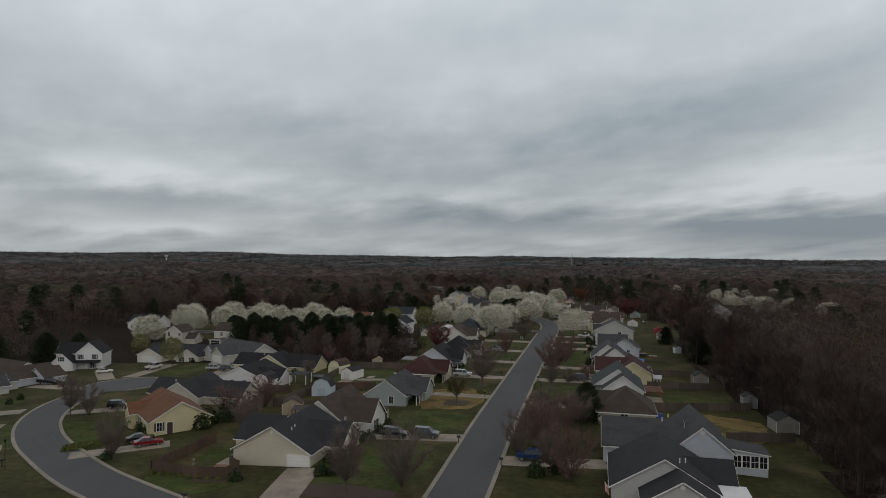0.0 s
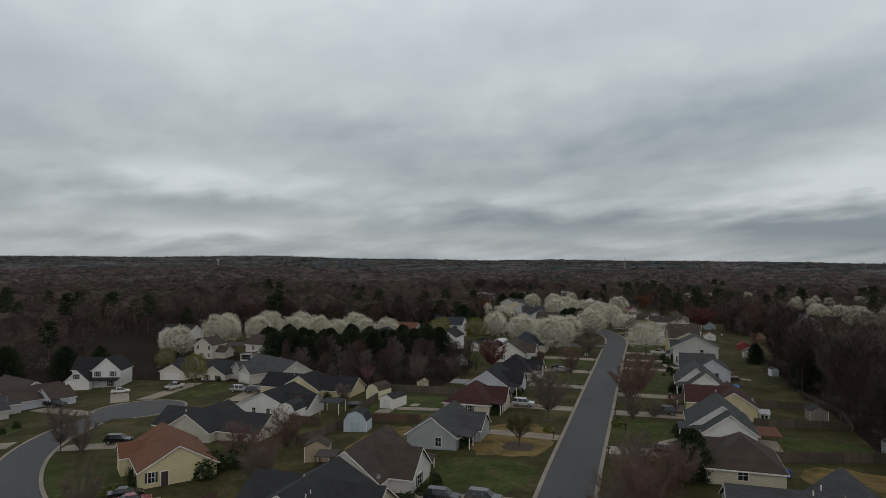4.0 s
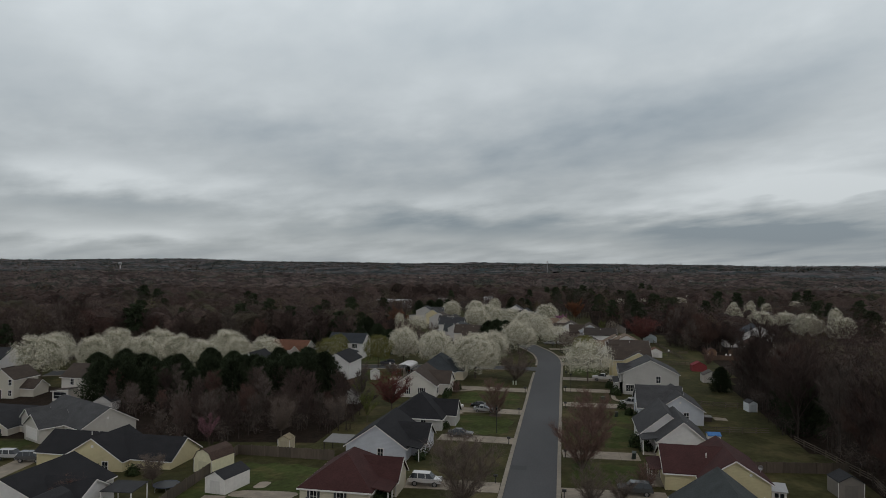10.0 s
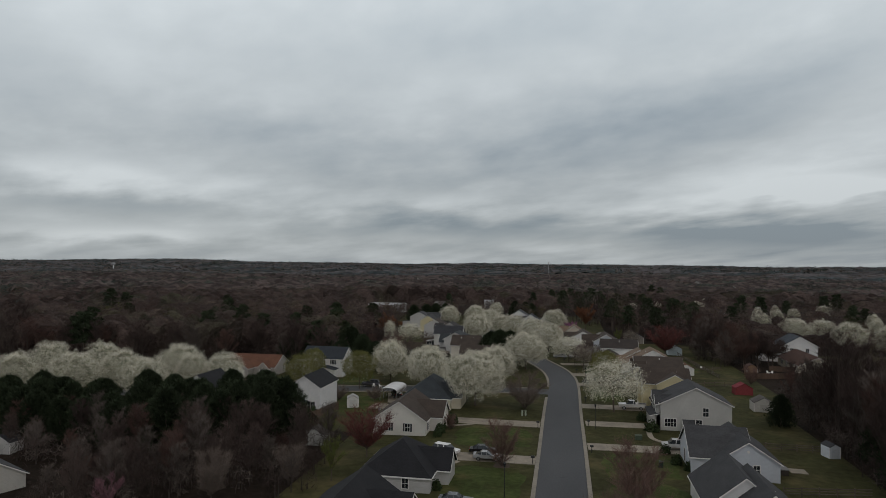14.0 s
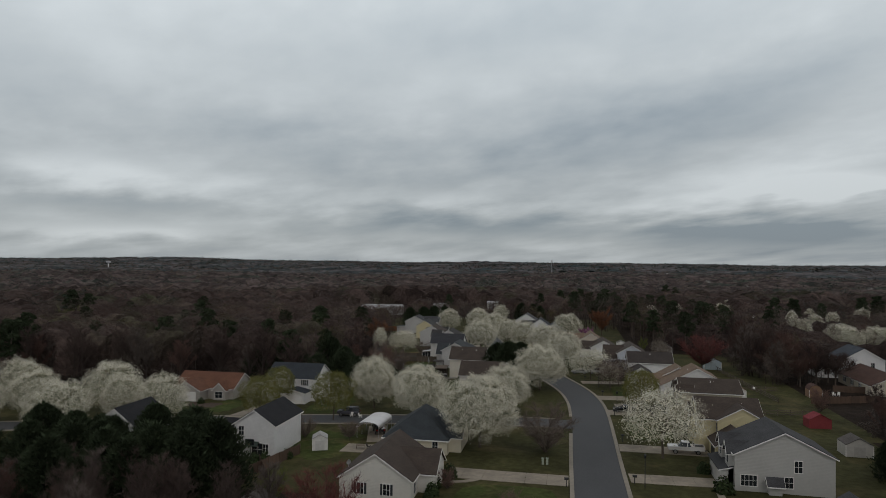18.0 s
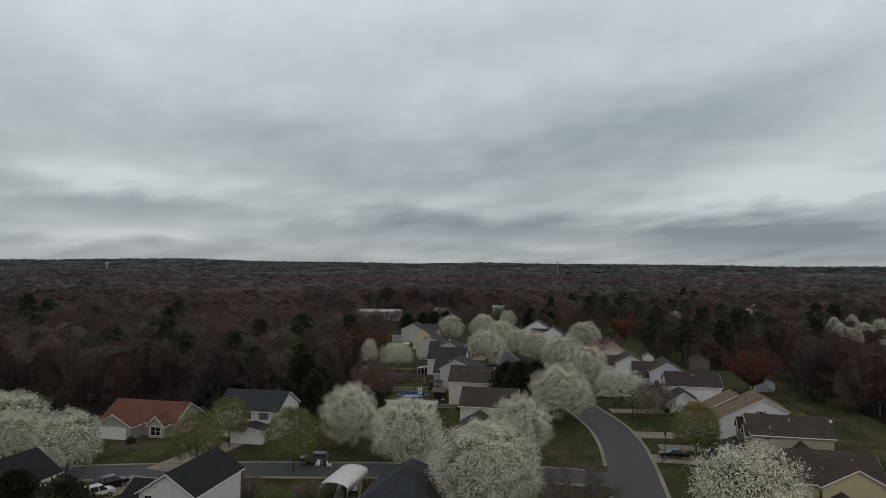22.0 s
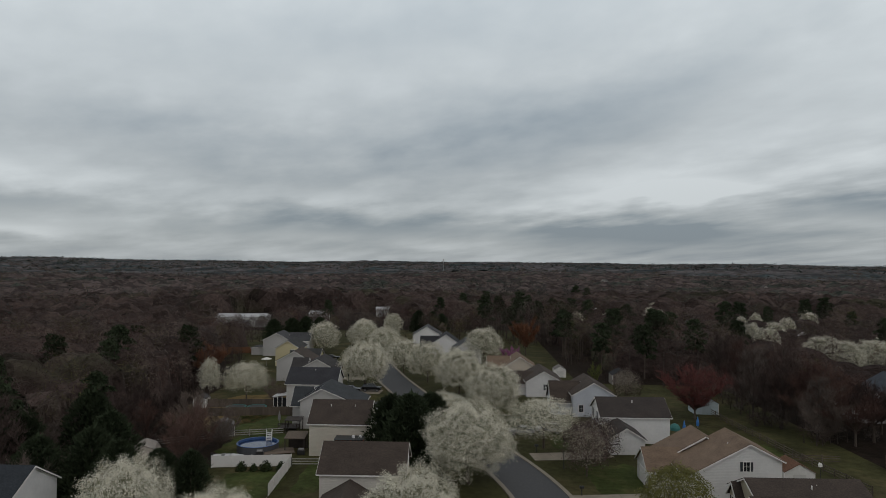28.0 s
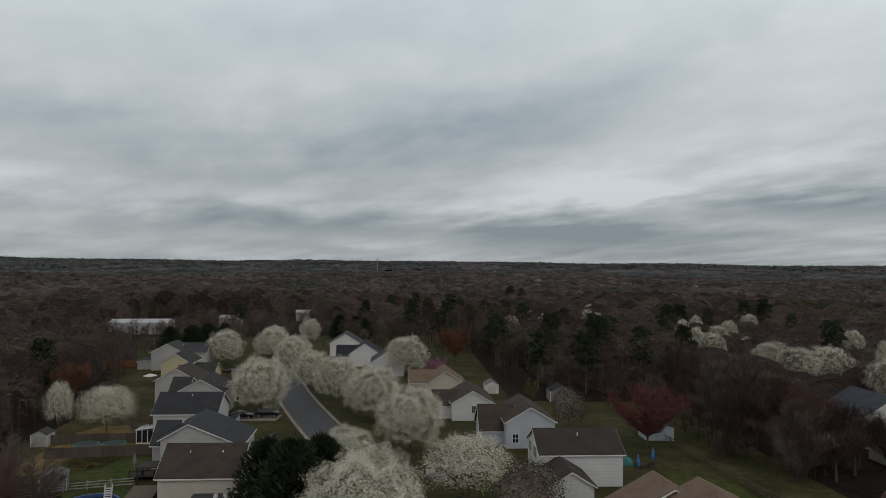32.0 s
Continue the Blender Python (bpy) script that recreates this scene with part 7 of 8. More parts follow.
for pts, style, label in ((([(27.2, 170.4), (45.2, 176.4)], "board", "weathered grey board fence between gardens"), ([(26.8, 145.8), (47.5, 155.5)], "board", "weathered board fence across the garden"), ([(29.4, 189.5), (45.5, 194.5)], "board", "grey board fence across the back garden"), ([(37.6, 126.4), (50, 131.6)], "board", "low grey board fence across the garden"), ([(26.8, 213.2), (39.5, 216.4)], "rail", "dark split-rail fence across the garden"), ([(28.5, 238.2), (41.5, 238.8)], "rail", "dark split-rail fence behind a house"), ([(39.2, 316), (37.4, 331.5), (35.3, 354), (34.5, 372)], "rail", "long split-rail fence along the back gardens"), ([(34.6, 331), (43.2, 331)], "rail", "split-rail fence across a back garden"), ([(24.5, 300), (43, 303)], "rail", "split-rail fence between back gardens"), ([(45.8, 176), (47.5, 191), (45, 203), (42.6, 212)], "rail", "rail fence at the wood's edge"), ([(-52.5, 133), (-50, 147.5), (-53, 161), (-55, 185), (-36.5, 182.4)], "board", "tan board fence round a back garden"), ([(-49.6, 152.2), (-36.1, 153.2)], "brown", "brown board fence across the garden"), ([(-67, 150.2), (-58, 148.2), (-55, 147)], "brown", "dark board fence behind a white house"), ([(-49.3, 88.3), (-48.8, 105)], "brown", "dark brown board fence beside the lawn"),)
        + (([(-49.3, 88.3), (-40.2, 86.2), (-35.8, 86.6), (-35.6, 89.6), (-38.6, 92)], "brown", "dark brown board fence round a patio"), ([(-52.5, 133), (-45, 131)], "board", "tan board fence beside a shed"), ([(-55.5, 323.6), (-43.5, 324.6), (-43.2, 311)], "white", "white vinyl privacy fence"), ([(-43.5, 324.6), (-39.2, 324.6)], "whiterail", "white rail fence between houses"), ([(-70, 335), (-65, 338), (-58.4, 341.5), (-49.7, 343.4)], "whiterail", "pale rail fence beside a pool"), ([(-69, 357.6), (-49.5, 359)], "board", "grey board fence behind the pool garden"), ([(-74, 366), (-57, 366.5)], "board", "grey board fence between back gardens"), ([(-97, 450), (-87.5, 452.4)], "orange", "orange-brown board fence behind a house"), ([(-57.5, 245.5), (-50, 234)], "brown", "dark red-brown board fence beside a house"), ([(-84, 330), (-69, 326)], "whiterail", "pale rail fence by the wood"), ([(47, 318), (64, 324)], "brown", "brown board fence by the next street"),)):
    fence(pts, style, label)


def mailbox(x, y, turn=90):
    top = thing("mailbox", pose(x, y, ground(x, y), 0, 0, turn), "black mailbox on a dark post by the kerb", "mailbox", "mailboxes along the street")
    part("post", Geo().box(-0.06, -0.06, -0.2, 0.06, 0.06, 1.05), BLACK_METAL, top)
    g = Geo()
    ring = [(-0.16, -0.3, 1.02)] + [(0.16 * math.cos(a), -0.3, 1.2 + 0.16 * math.sin(a)) for a in (math.radians(180 - 30 * i) for i in range(7))] + [(0.16, -0.3, 1.02)]
    part("box", g.prism(ring, (0, 0.6, 0)), BLACK_METAL, top)


for x, y in ((-9.0, 174.4), (-9.0, 196), (-8.8, 147.3), (-9.3, 244.2), (-9.0, 220), (0.5, 247.6), (0.6, 228.6), (0.5, 271.2), (0.3, 292), (0.9, 190), (0.9, 170), (1.2, 140.4), (1.6, 100.2), (-7.0, 110.4), (-1.2, 312.8), (-5.0, 333), (-36, 76.8), (-75.5, 87.5)):
    mailbox(x, y)


def street_lamp(x, y):
    top = thing("street_lamp", pose(x, y, ground(x, y)), "slim black street lamp post with a small lantern", "street lamp", "street lamps")
    part("pole", Geo().tube((0, 0, -0.2), (0, 0, 4.3), 0.07, 0.05, 8), BLACK_METAL, top)
    part("lantern", Geo().tube((0, 0, 4.3), (0, 0, 4.75), 0.12, 0.2, 8), GLASS, top)
    part("cap", Geo().tube((0, 0, 4.75), (0, 0, 4.95), 0.22, 0.05, 8), BLACK_METAL, top)


for x, y in ((3.8, 143), (-12.0, 203.4), (-1.8, 324.6), (1.8, 246), (0.9, 293.4), (-73.6, 86.2), (-44, 380)):
    street_lamp(x, y)

# ---- shrubs and garden trees ----
def bush_mesh(seed, w, h, mat, n=420, size=0.11):
    rng = np.random.default_rng(seed)
    d = unit(rng, n)
    d[:, 2] = np.abs(d[:, 2])
    lump = 1 + 0.12 * np.sin(4 * np.arctan2(d[:, 1], d[:, 0]) + seed)[:, None] + 0.1 * rng.normal(size=(n, 1))
    p = d * lump * rng.uniform(0.75, 1, (n, 1)) * np.array([w / 2, w / 2, h])
    return quads_mesh("foliage", *flecks(rng, p, size, d, 0.8), mat)


BUSHES = [bush_mesh(s, 1.6, 1.3, SHRUB) for s in (81, 82)]
BUSH_DRY = bush_mesh(83, 1.8, 1.3, BUDDING)


def bush(x, y, k=1.0, mesh=None, tall=1.0, label="rounded dark green garden shrub"):
    top = thing("shrub", pose(x, y, ground(x, y) - 0.03, 0, 0, (x * 37 + y * 91) % 360) @ Matrix.Diagonal((k, k, k * tall, 1)), label, "shrub", "garden shrubs")
    ob = new("foliage", mesh or BUSHES[int(x + y) % 2])
    ob.parent = top


for x, y, k in (((-23.2, 162, 1.2), (-23.2, 164, 1.4), (-23, 166, 1.2), (-23, 137, 1.0), (-23, 140, 1.2), (-22.5, 184, 1.1), (-22.4, 187, 1.2), (-27.5, 234, 1.1), (-27.6, 237, 1.3), (-27.8, 240, 1.2), (-22, 205, 1.1), (-26.5, 244.5, 1.6), (12.6, 246.5, 1.7), (13, 231, 1.2), (11.5, 255.5, 1.3), (13.2, 199.5, 1.8), (14.5, 197, 1.4), (12.6, 159, 1.3), (13, 156, 1.4), (15.5, 222, 1.1), (14, 225, 1.2), (-61, 93, 1.1), (-58, 117, 2.4),)
        + ((-55.5, 120, 2.6), (-57, 113.5, 2.0), (-66, 109, 1.2), (-68, 111, 1.2), (-70, 113, 1.2), (-54.7, 250, 1.2), (-54.6, 253, 1.0), (-92, 286.5, 1.0), (-57, 246.2, 1.5), (-73.5, 172.8, 1.2), (-66.5, 172.5, 1.3), (11.8, 352, 1.2), (6, 331.5, 0.9), (13.5, 331, 0.8), (-33, 300, 1.0), (-38, 324, 1.3), (-37, 322, 1.1), (-112, 193.6, 0.9), (-34, 86, 1.2), (1.6, 162.2, 1.2), (-119, 131, 1.0), (-121, 136, 1.1), (-77, 86, 1.0),)
        + ((13, 303.5, 1.2), (-22, 113.5, 1.2), (-21.6, 118, 1.2), (7, 97, 1.6), (10, 99.5, 1.5), (-24, 96, 1.3), (-23, 98, 1.3),)):
    bush(x, y, k)
for i in range(11):
    bush(-72 + i * 0.62, 97 + i * 0.82, 1.05, BUSH_DRY, 0.9, "clipped olive green hedge shrub along a driveway")
for i in range(8):
    bush(-48.6 + i * 1.7, 87.4 - i * 0.24, 0.5, BUSH_DRY, 0.9, "small pale bedding shrub beside a fence")
for x, y, k in ((1.6, 161, 1.3), (-10.5, 152, 1.0), (-17.8, 152.5, 0.8), (10, 117, 1.6), (6, 113, 1.5)):
    bush(x, y, k, BUSH_DRY, 0.9, "straw coloured garden shrub")

MAPLE = [multi_stem(91, 9, 4.6, MAPLE_RED, 14, True, 8000, 0.6, 0.018), bare_tree(92, 8.6, 4.6, TWIG_RED, 4600, 0.5, 0.026, low=0.2, n_limbs=12, trunk=0.16), multi_stem(97, 8.6, 4.0, YARD_RED, 12, False, 8000)]
PINKS = [bare_tree(93, 6, 2.6, PINK, 2200, 0.28, 0.03, low=0.15, n_limbs=10, trunk=0.1), bare_tree(94, 5.8, 3.6, REDBUD, 2400, 0.28, 0.03, low=0.15, n_limbs=10, trunk=0.1)]
WIDE = [bare_tree(99, 11, 5.8, TWIG, 5200, 0.55, 0.026, low=0.22, n_limbs=17, trunk=0.24), bare_tree(100, 10.4, 6.2, TWIG_RED, 5200, 0.55, 0.026, low=0.2, n_limbs=18, trunk=0.22)]
ORANGE_BUD = bare_tree(98, 8.5, 4.2, BUD_ORANGE, 3600, 0.45, 0.04, low=0.15, n_limbs=12, trunk=0.14)
GREENS = [bare_tree(95, 8.5, 2.6, BUDDING, 2400, 0.3, 0.022, low=0.12, n_limbs=12, trunk=0.1), bare_tree(96, 6.4, 2.7, FAR_OLIVE, 3600, 0.4, 0.018, low=0.14, n_limbs=14, trunk=0.12)]
for x, y, k, tall, me, lab in (((30, 359.5, 1.5, 0.82, MAPLE[0], "red budding maple beyond the back gardens"), (-36.8, 219.5, 0.98, 1.0, MAPLE[0], "red budding maple in a back garden"), (3.6, 184.5, 1.15, 1.0, MAPLE[2], "reddish bare tree on a front lawn"), (5.9, 204.8, 0.98, 1.05, MAPLE[2], "reddish bare tree on a front lawn"), (-63.3, 190, 1.0, 1.1, PINKS[0], "small tree in pink blossom"), (-2.7, 421.8, 1.1, 1.0, PINKS[1], "redbud in purple blossom"), (-38.5, 207, 0.9, 1.05, GREENS[0], "slender tree with fresh green leaves"), (-47, 229, 0.8, 1.0, GREENS[0], "slender tree with fresh green leaves"), (-13.8, 140.3, 1.02, 1.0, GREENS[1], "rounded olive budding tree in a mulch ring"), (-11.7, 160.6, 1.25, 1.0, YARD[0], "leafless spreading tree on a front lawn"), (-13.0, 261.5, 1.3, 0.75, YARD[1], "low spreading leafless tree near the street"), (-13.8, 217.8, 0.85, 1.05, YARD[2], "narrow leafless tree on a front lawn"), (4.3, 167.7, 0.62, 1.1, YARD[1], "multi-stemmed leafless tree by the kerb"), (5, 113.9, 0.9, 0.95, YARD[2], "leafless multi-stemmed shrub tree"),)
        + ((3.2, 106.5, 0.7, 1.2, YARD[1], "leafless multi-stemmed shrub tree"), (7, 109.5, 0.85, 1.1, YARD[2], "leafless multi-stemmed shrub tree"), (12, 96, 1.0, 0.95, YARD[2], "leafless multi-stemmed shrub tree"), (9, 99, 0.8, 0.9, YARD[0], "leafless multi-stemmed shrub tree"), (9.5, 119, 1.0, 0.9, YARD[2], "leafless multi-stemmed shrub tree"), (5.5, 124, 0.85, 1.0, YARD[1], "leafless multi-stemmed shrub tree"), (12, 126, 0.8, 1.0, YARD[0], "leafless multi-stemmed shrub tree"), (6, 132, 0.8, 1.0, YARD[1], "leafless multi-stemmed shrub tree"), (-16.7, 83.9, 0.95, 1.1, YARD[0], "leafless young tree in an edged bed"), (-10.2, 87.8, 1.0, 1.08, YARD[1], "leafless young tree in an edged bed"), (-93.7, 121.6, 0.8, 1.3, YARD[0], "slender leafless tree by the street"), (-89.7, 122.3, 0.7, 1.2, YARD[1], "slender leafless tree by the street"), (-60.6, 93.6, 0.7, 1.45, YARD[1], "pale slender leafless tree on a lawn"), (-54, 132, 1.0, 0.8, YARD[2], "leafless tree behind a house"),)
        + ((-50, 118, 0.9, 0.8, YARD[2], "leafless tree between back gardens"), (-47, 112, 0.8, 0.8, YARD[0], "leafless tree between back gardens"), (-58, 124, 0.9, 0.8, YARD[2], "reddish leafless tree between back gardens"), (12.2, 175.8, 0.55, 0.8, YARD[2], "small leafless tree beside a driveway"), (8.4, 171, 0.55, 0.8, YARD[1], "small leafless tree beside a driveway"), (-57, 263, 0.6, 0.8, YARD[1], "small leafless tree beside a shed"), (-48, 262, 0.6, 0.7, YARD[0], "small leafless tree on a lawn"), (-71, 303, 0.8, 1.1, YARD[1], "leafless tree behind a white house"), (-58.2, 334.6, 0.9, 1.0, YARD[1], "leafless tree by a fence"), (-60.8, 331, 0.9, 1.1, YARD[2], "leafless tree beside a pool garden"), (-63.5, 335.5, 1.0, 1.1, YARD[0], "leafless tree beside a pool garden"), (-62, 327.5, 0.9, 1.0, YARD[2], "leafless tree beside a pool garden"), (-58, 369.5, 0.8, 0.8, YARD[1], "leafless tree behind a board fence"), (-82, 393, 1.2, 1.1, ORANGE_BUD, "reddish budding tree at the wood's edge"), (-52, 196, 0.9, 1.0, YARD[0], "pale leafless tree in a back garden"), (-44, 205, 0.8, 0.9, YARD[0], "pale leafless tree in a back garden"), (-26, 240, 0.4, 0.9, YARD[2], "small leafless shrub by a house"), (-66, 158, 0.75, 0.7, YARD[2], "leafless tree beside a white house"),)
        + ((-60, 168, 0.7, 0.8, YARD[0], "leafless tree in a back garden"), (16, 390, 0.9, 1.0, GREENS[0], "budding tree by the wood"), (52, 342, 0.95, 1.0, WIDE[1], "broad leafless tree at the garden's end"), (57, 345, 1.0, 1.05, WIDE[0], "broad leafless tree at the garden's end"), (47.5, 344, 1.2, 1.0, YARD[1], "broad leafless tree at the garden's end"), (61, 343, 0.9, 1.0, WIDE[0], "broad leafless tree at the garden's end"), (46, 309, 0.7, 0.9, YARD[2], "thin leafless tree by a fence"), (-86, 178, 0.5, 0.6, GREENS[0], "budding shrub against a yellow house"), (4.4, 448, 1.35, 1.1, ORANGE_BUD, "orange-brown budding tree at the wood's edge"), (-226, 402, 1.7, 1.0, GREENS[0], "yellow-green budding tree in the wood"), (-222, 405, 1.6, 1.05, GREENS[0], "yellow-green budding tree in the wood"), (55, 353, 1.15, 0.95, WIDE[1], "broad red-brown budding tree at the garden's end"), (62, 351, 0.95, 0.9, WIDE[1], "broad red-brown budding tree at the garden's end"), (49, 353, 1.1, 1.0, WIDE[1], "broad red-brown budding tree at the garden's end"))):
    plant("garden_tree", me, x, y, k, (x * 53 + y * 17) % 360, lab, "tree", "garden trees", tall=tall)

# ---- smaller things in the gardens ----
def put(name, x, y, turn, label, category, group="", z=None):
    return thing(name, pose(x, y, ground(x, y) if z is None else z, 0, 0, turn), label, category, group)


def ring_of(r, z, n=28, rx=1.0):
    return [(r * rx * math.cos(2 * math.pi * i / n), r * math.sin(2 * math.pi * i / n), z) for i in range(n)]


def hoop(g, r0, r1, z0, z1, n=28):
    """A closed ring of square section."""
    k = len(g.v)
    for r, z in ((r0, z0), (r1, z0), (r1, z1), (r0, z1)):
        g.v += ring_of(r, z, n)
    for s in range(4):
        a, b = k + s * n, k + (s + 1) % 4 * n
        g.f += [(a + i, a + (i + 1) % n, b + (i + 1) % n, b + i) for i in range(n)]
    return g


POOL_BLUE = plain("pool_liner", (0.035, 0.085, 0.22), 0.5)
WATER = material("pool_water", (0.016, 0.038, 0.105), 0.12, grain=0.15, scale=1.2, bump=0.02, bump_scale=2)
DECK_WOOD = material("weathered_deck", (0.13, 0.10, 0.075), 0.85, grain=0.2, scale=3, per_object=0.2)
DARK_WOOD = material("dark_stained_wood", (0.035, 0.026, 0.021), 0.8, grain=0.2, scale=3, per_object=0.15)
PERGOLA_RED = material("red_brown_slats", (0.21, 0.085, 0.055), 0.8, grain=0.15, scale=3, per_object=0.15)
TARP_BLUE = plain("blue_tarpaulin", (0.04, 0.17, 0.45), 0.5)
CANVAS = plain("grey_canvas", (0.20, 0.20, 0.20), 0.9)
TEAL = plain("teal_fabric", (0.03, 0.16, 0.15), 0.6)
WHITE_METAL = material("white_sheet_metal", (0.66, 0.67, 0.68), 0.4, metal=0.1, grain=0.05, scale=1.5, stains=0.08, stain_scale=0.4)
PANEL = material("solar_cells", (0.012, 0.014, 0.022), 0.15)
BRICK = material("red_brick_paving", (0.20, 0.095, 0.07), 0.9, grain=0.25, scale=4)


def pool():
    top = put("swimming_pool", -51.4, 333.5, 0, "round above-ground pool with blue liner", "pool")
    part("pool_wall", hoop(Geo(), 3.25, 3.4, -0.3, 1.2), plain("grey_pool_wall", (0.075, 0.08, 0.09)), top, "dark grey ribbed pool wall")
    part("liner", hoop(Geo(), 3.20, 3.245, 0.2, 1.19), POOL_BLUE, top)
    part("rim", hoop(Geo(), 3.22, 3.46, 1.2, 1.27), POOL_BLUE, top, "dark blue pool rim")
    part("water", Geo().prism(ring_of(3.19, 0.86), (0, 0, 0.05)), WATER, top, "still blue pool water")
    lad = part("ladder", Geo().bar((0.7, 2.4, 0.4), (0.7, 2.8, 2.7), 0.12, 0.12), WHITE_METAL, top, "white pool ladder")
    part("rail", Geo().bar((1.6, 2.4, 0.4), (1.6, 2.8, 2.7), 0.12, 0.12), WHITE_METAL, lad)
    for i in range(6):
        part("rung", Geo().box(0.7, 2.45 + i * 0.05, 0.65 + i * 0.28, 1.6, 2.7 + i * 0.05, 0.75 + i * 0.28), WHITE_METAL, lad)
    deck = put("pool_deck", -47.3, 331.6, 18, "weathered plank deck beside the pool", "deck")
    for i in range(11):
        part("plank", Geo().box(-2.4, -1.6 + i * 0.3, 0.32, 2.4, -1.33 + i * 0.3, 0.38), DECK_WOOD, deck)
    for x, y in ((-2.3, -1.5), (2.3, -1.5), (-2.3, 1.5), (2.3, 1.5)):
        part("post", Geo().box(x - 0.06, y - 0.06, -0.2, x + 0.06, y + 0.06, 0.32), DECK_WOOD, deck)


def open_roof(name, x, y, turn, w, d, low, high, posts, roof_mat, label, category, slats=0, slat_mat=None, walls=None):
    """A flat or leaning roof on posts; of slats where slats is given."""
    top = put(name, x, y, turn, label, category)
    if slats:
        for yy in (-d / 2, d / 2):
            part("beam", Geo().box(-w / 2 - 0.2, yy - 0.06, high - 0.2, w / 2 + 0.2, yy + 0.06, high), roof_mat, top)
        for i in range(slats):
            xx = -w / 2 + w * i / (slats - 1)
            part("slat", Geo().box(xx - 0.05, -d / 2 - 0.3, high + 0.003, xx + 0.05, d / 2 + 0.3, high + 0.12), slat_mat or roof_mat, top)
    else:
        part("roof", Geo().prism([(-w / 2, -d / 2, low), (w / 2, -d / 2, low), (w / 2, d / 2, high), (-w / 2, d / 2, high)], (0, 0, 0.1)), roof_mat, top)
    for xx in (-w / 2 + 0.15, w / 2 - 0.15):
        for yy, z in ((-d / 2 + 0.15, low), (d / 2 - 0.15, high)):
            part("post", Geo().box(xx - 0.07, yy - 0.07, -0.3, xx + 0.07, yy + 0.07, z - (0.2 if slats else 0) + 0.02), posts, top)
    if walls:
        part("wall", Geo().box(-w / 2 + 0.25, d / 2 - 0.35, -0.3, w / 2 - 0.25, d / 2 - 0.25, high - 0.1), walls, top)
    return top


def carport():
    top = put("carport", -45.2, 268.2, -2, "white arched metal carport over a dark car", "carport")
    n, w, d = 12, 4.2, 8.4
    arc = [(-w / 2, 1.7), (-w / 2, 2.15)] + [(-w / 2 * math.cos(math.pi * i / n), 2.2 + 0.75 * math.sin(math.pi * i / n)) for i in range(1, n)] + [(w / 2, 2.15), (w / 2, 1.7)]
    g = Geo()
    for (a, za), (b, zb) in zip(arc, arc[1:]):
        g.prism([(a, -d / 2, za), (b, -d / 2, zb), (b, d / 2, zb), (a, d / 2, za)], (0, 0, 0.05))
    part("canopy", g, WHITE_METAL, top)
    for x in (-w / 2 + 0.05, w / 2 - 0.05):
        for i in range(4):
            y = -d / 2 + 0.2 + i * (d - 0.4) / 3
            part("post", Geo().box(x - 0.04, y - 0.04, -0.2, x + 0.04, y + 0.04, 2.15), GREY_METAL, top)


def trampoline(x, y, r, mat, label):
    top = put("trampoline", x, y, 0, label, "trampoline")
    part("mat", Geo().prism(ring_of(r * 0.86, 0.78), (0, 0, 0.03)), BLACK_METAL, top)
    part("pad", hoop(Geo(), r * 0.86, r, 0.77, 0.84), mat, top)
    for i in range(6):
        a = math.pi * i / 3
        part("leg", Geo().tube((r * 0.93 * math.cos(a), r * 0.93 * math.sin(a), -0.2), (r * 0.93 * math.cos(a), r * 0.93 * math.sin(a), 0.78), 0.03, 0.03, 6), GREY_METAL, top)


def umbrella(x, y, mat, label):
    top = put("patio_umbrella", x, y, 0, label, "umbrella")
    part("pole", Geo().tube((0, 0, 0.05), (0, 0, 2.7), 0.03, 0.03, 6), GREY_METAL, top)
    part("base", Geo().tube((0, 0, -0.05), (0, 0, 0.1), 0.28, 0.22, 12), BLACK_METAL, top)
    part("canopy", Geo().tube((0, 0, 0.95), (0, 0, 1.5), 0.24, 0.30, 9).tube((0, 0, 1.5), (0, 0, 2.65), 0.30, 0.05, 9), mat, top, "closed folded canopy")


def grill(x, y, turn, label="black covered barbecue grill"):
    top = put("barbecue_grill", x, y, turn, label, "grill")
    part("cart", Geo().box(-0.6, -0.28, 0.12, 0.6, 0.28, 0.8), BLACK_METAL, top)
    part("lid", Geo().prism([(-0.42, -0.3, 0.8), (-0.42, 0.3, 0.8), (-0.42, 0.2, 1.08), (-0.42, -0.1, 1.15), (-0.42, -0.28, 1.0)], (0.84, 0, 0)), CANVAS, top)
    for x0 in (-0.5, 0.5):
        part("wheel", Geo().tube((x0 - 0.03, 0.2, 0.06), (x0 + 0.03, 0.2, 0.06), 0.1, 0.1, 10), RUBBER, top)


def bin_(x, y, turn, mat):
    top = put("wheelie_bin", x, y, turn, "dark wheeled rubbish bin beside a driveway", "bin", "wheeled bins")
    part("bin_body", Geo().prism([(-0.22, -0.26, 0.05), (0.22, -0.26, 0.05), (0.29, -0.32, 1.0), (-0.29, -0.32, 1.0)], (0, 0.58, 0)), mat, top)
    part("lid", Geo().prism([(-0.31, -0.36, 1.0), (0.31, -0.36, 1.0), (0.31, 0.32, 1.06), (-0.31, 0.32, 1.06)], (0, 0, 0.06)), mat, top)
    for s in (-0.27, 0.27):
        part("wheel", Geo().tube((s - 0.03, 0.28, 0.1), (s + 0.03, 0.28, 0.1), 0.11, 0.11, 10), RUBBER, top)


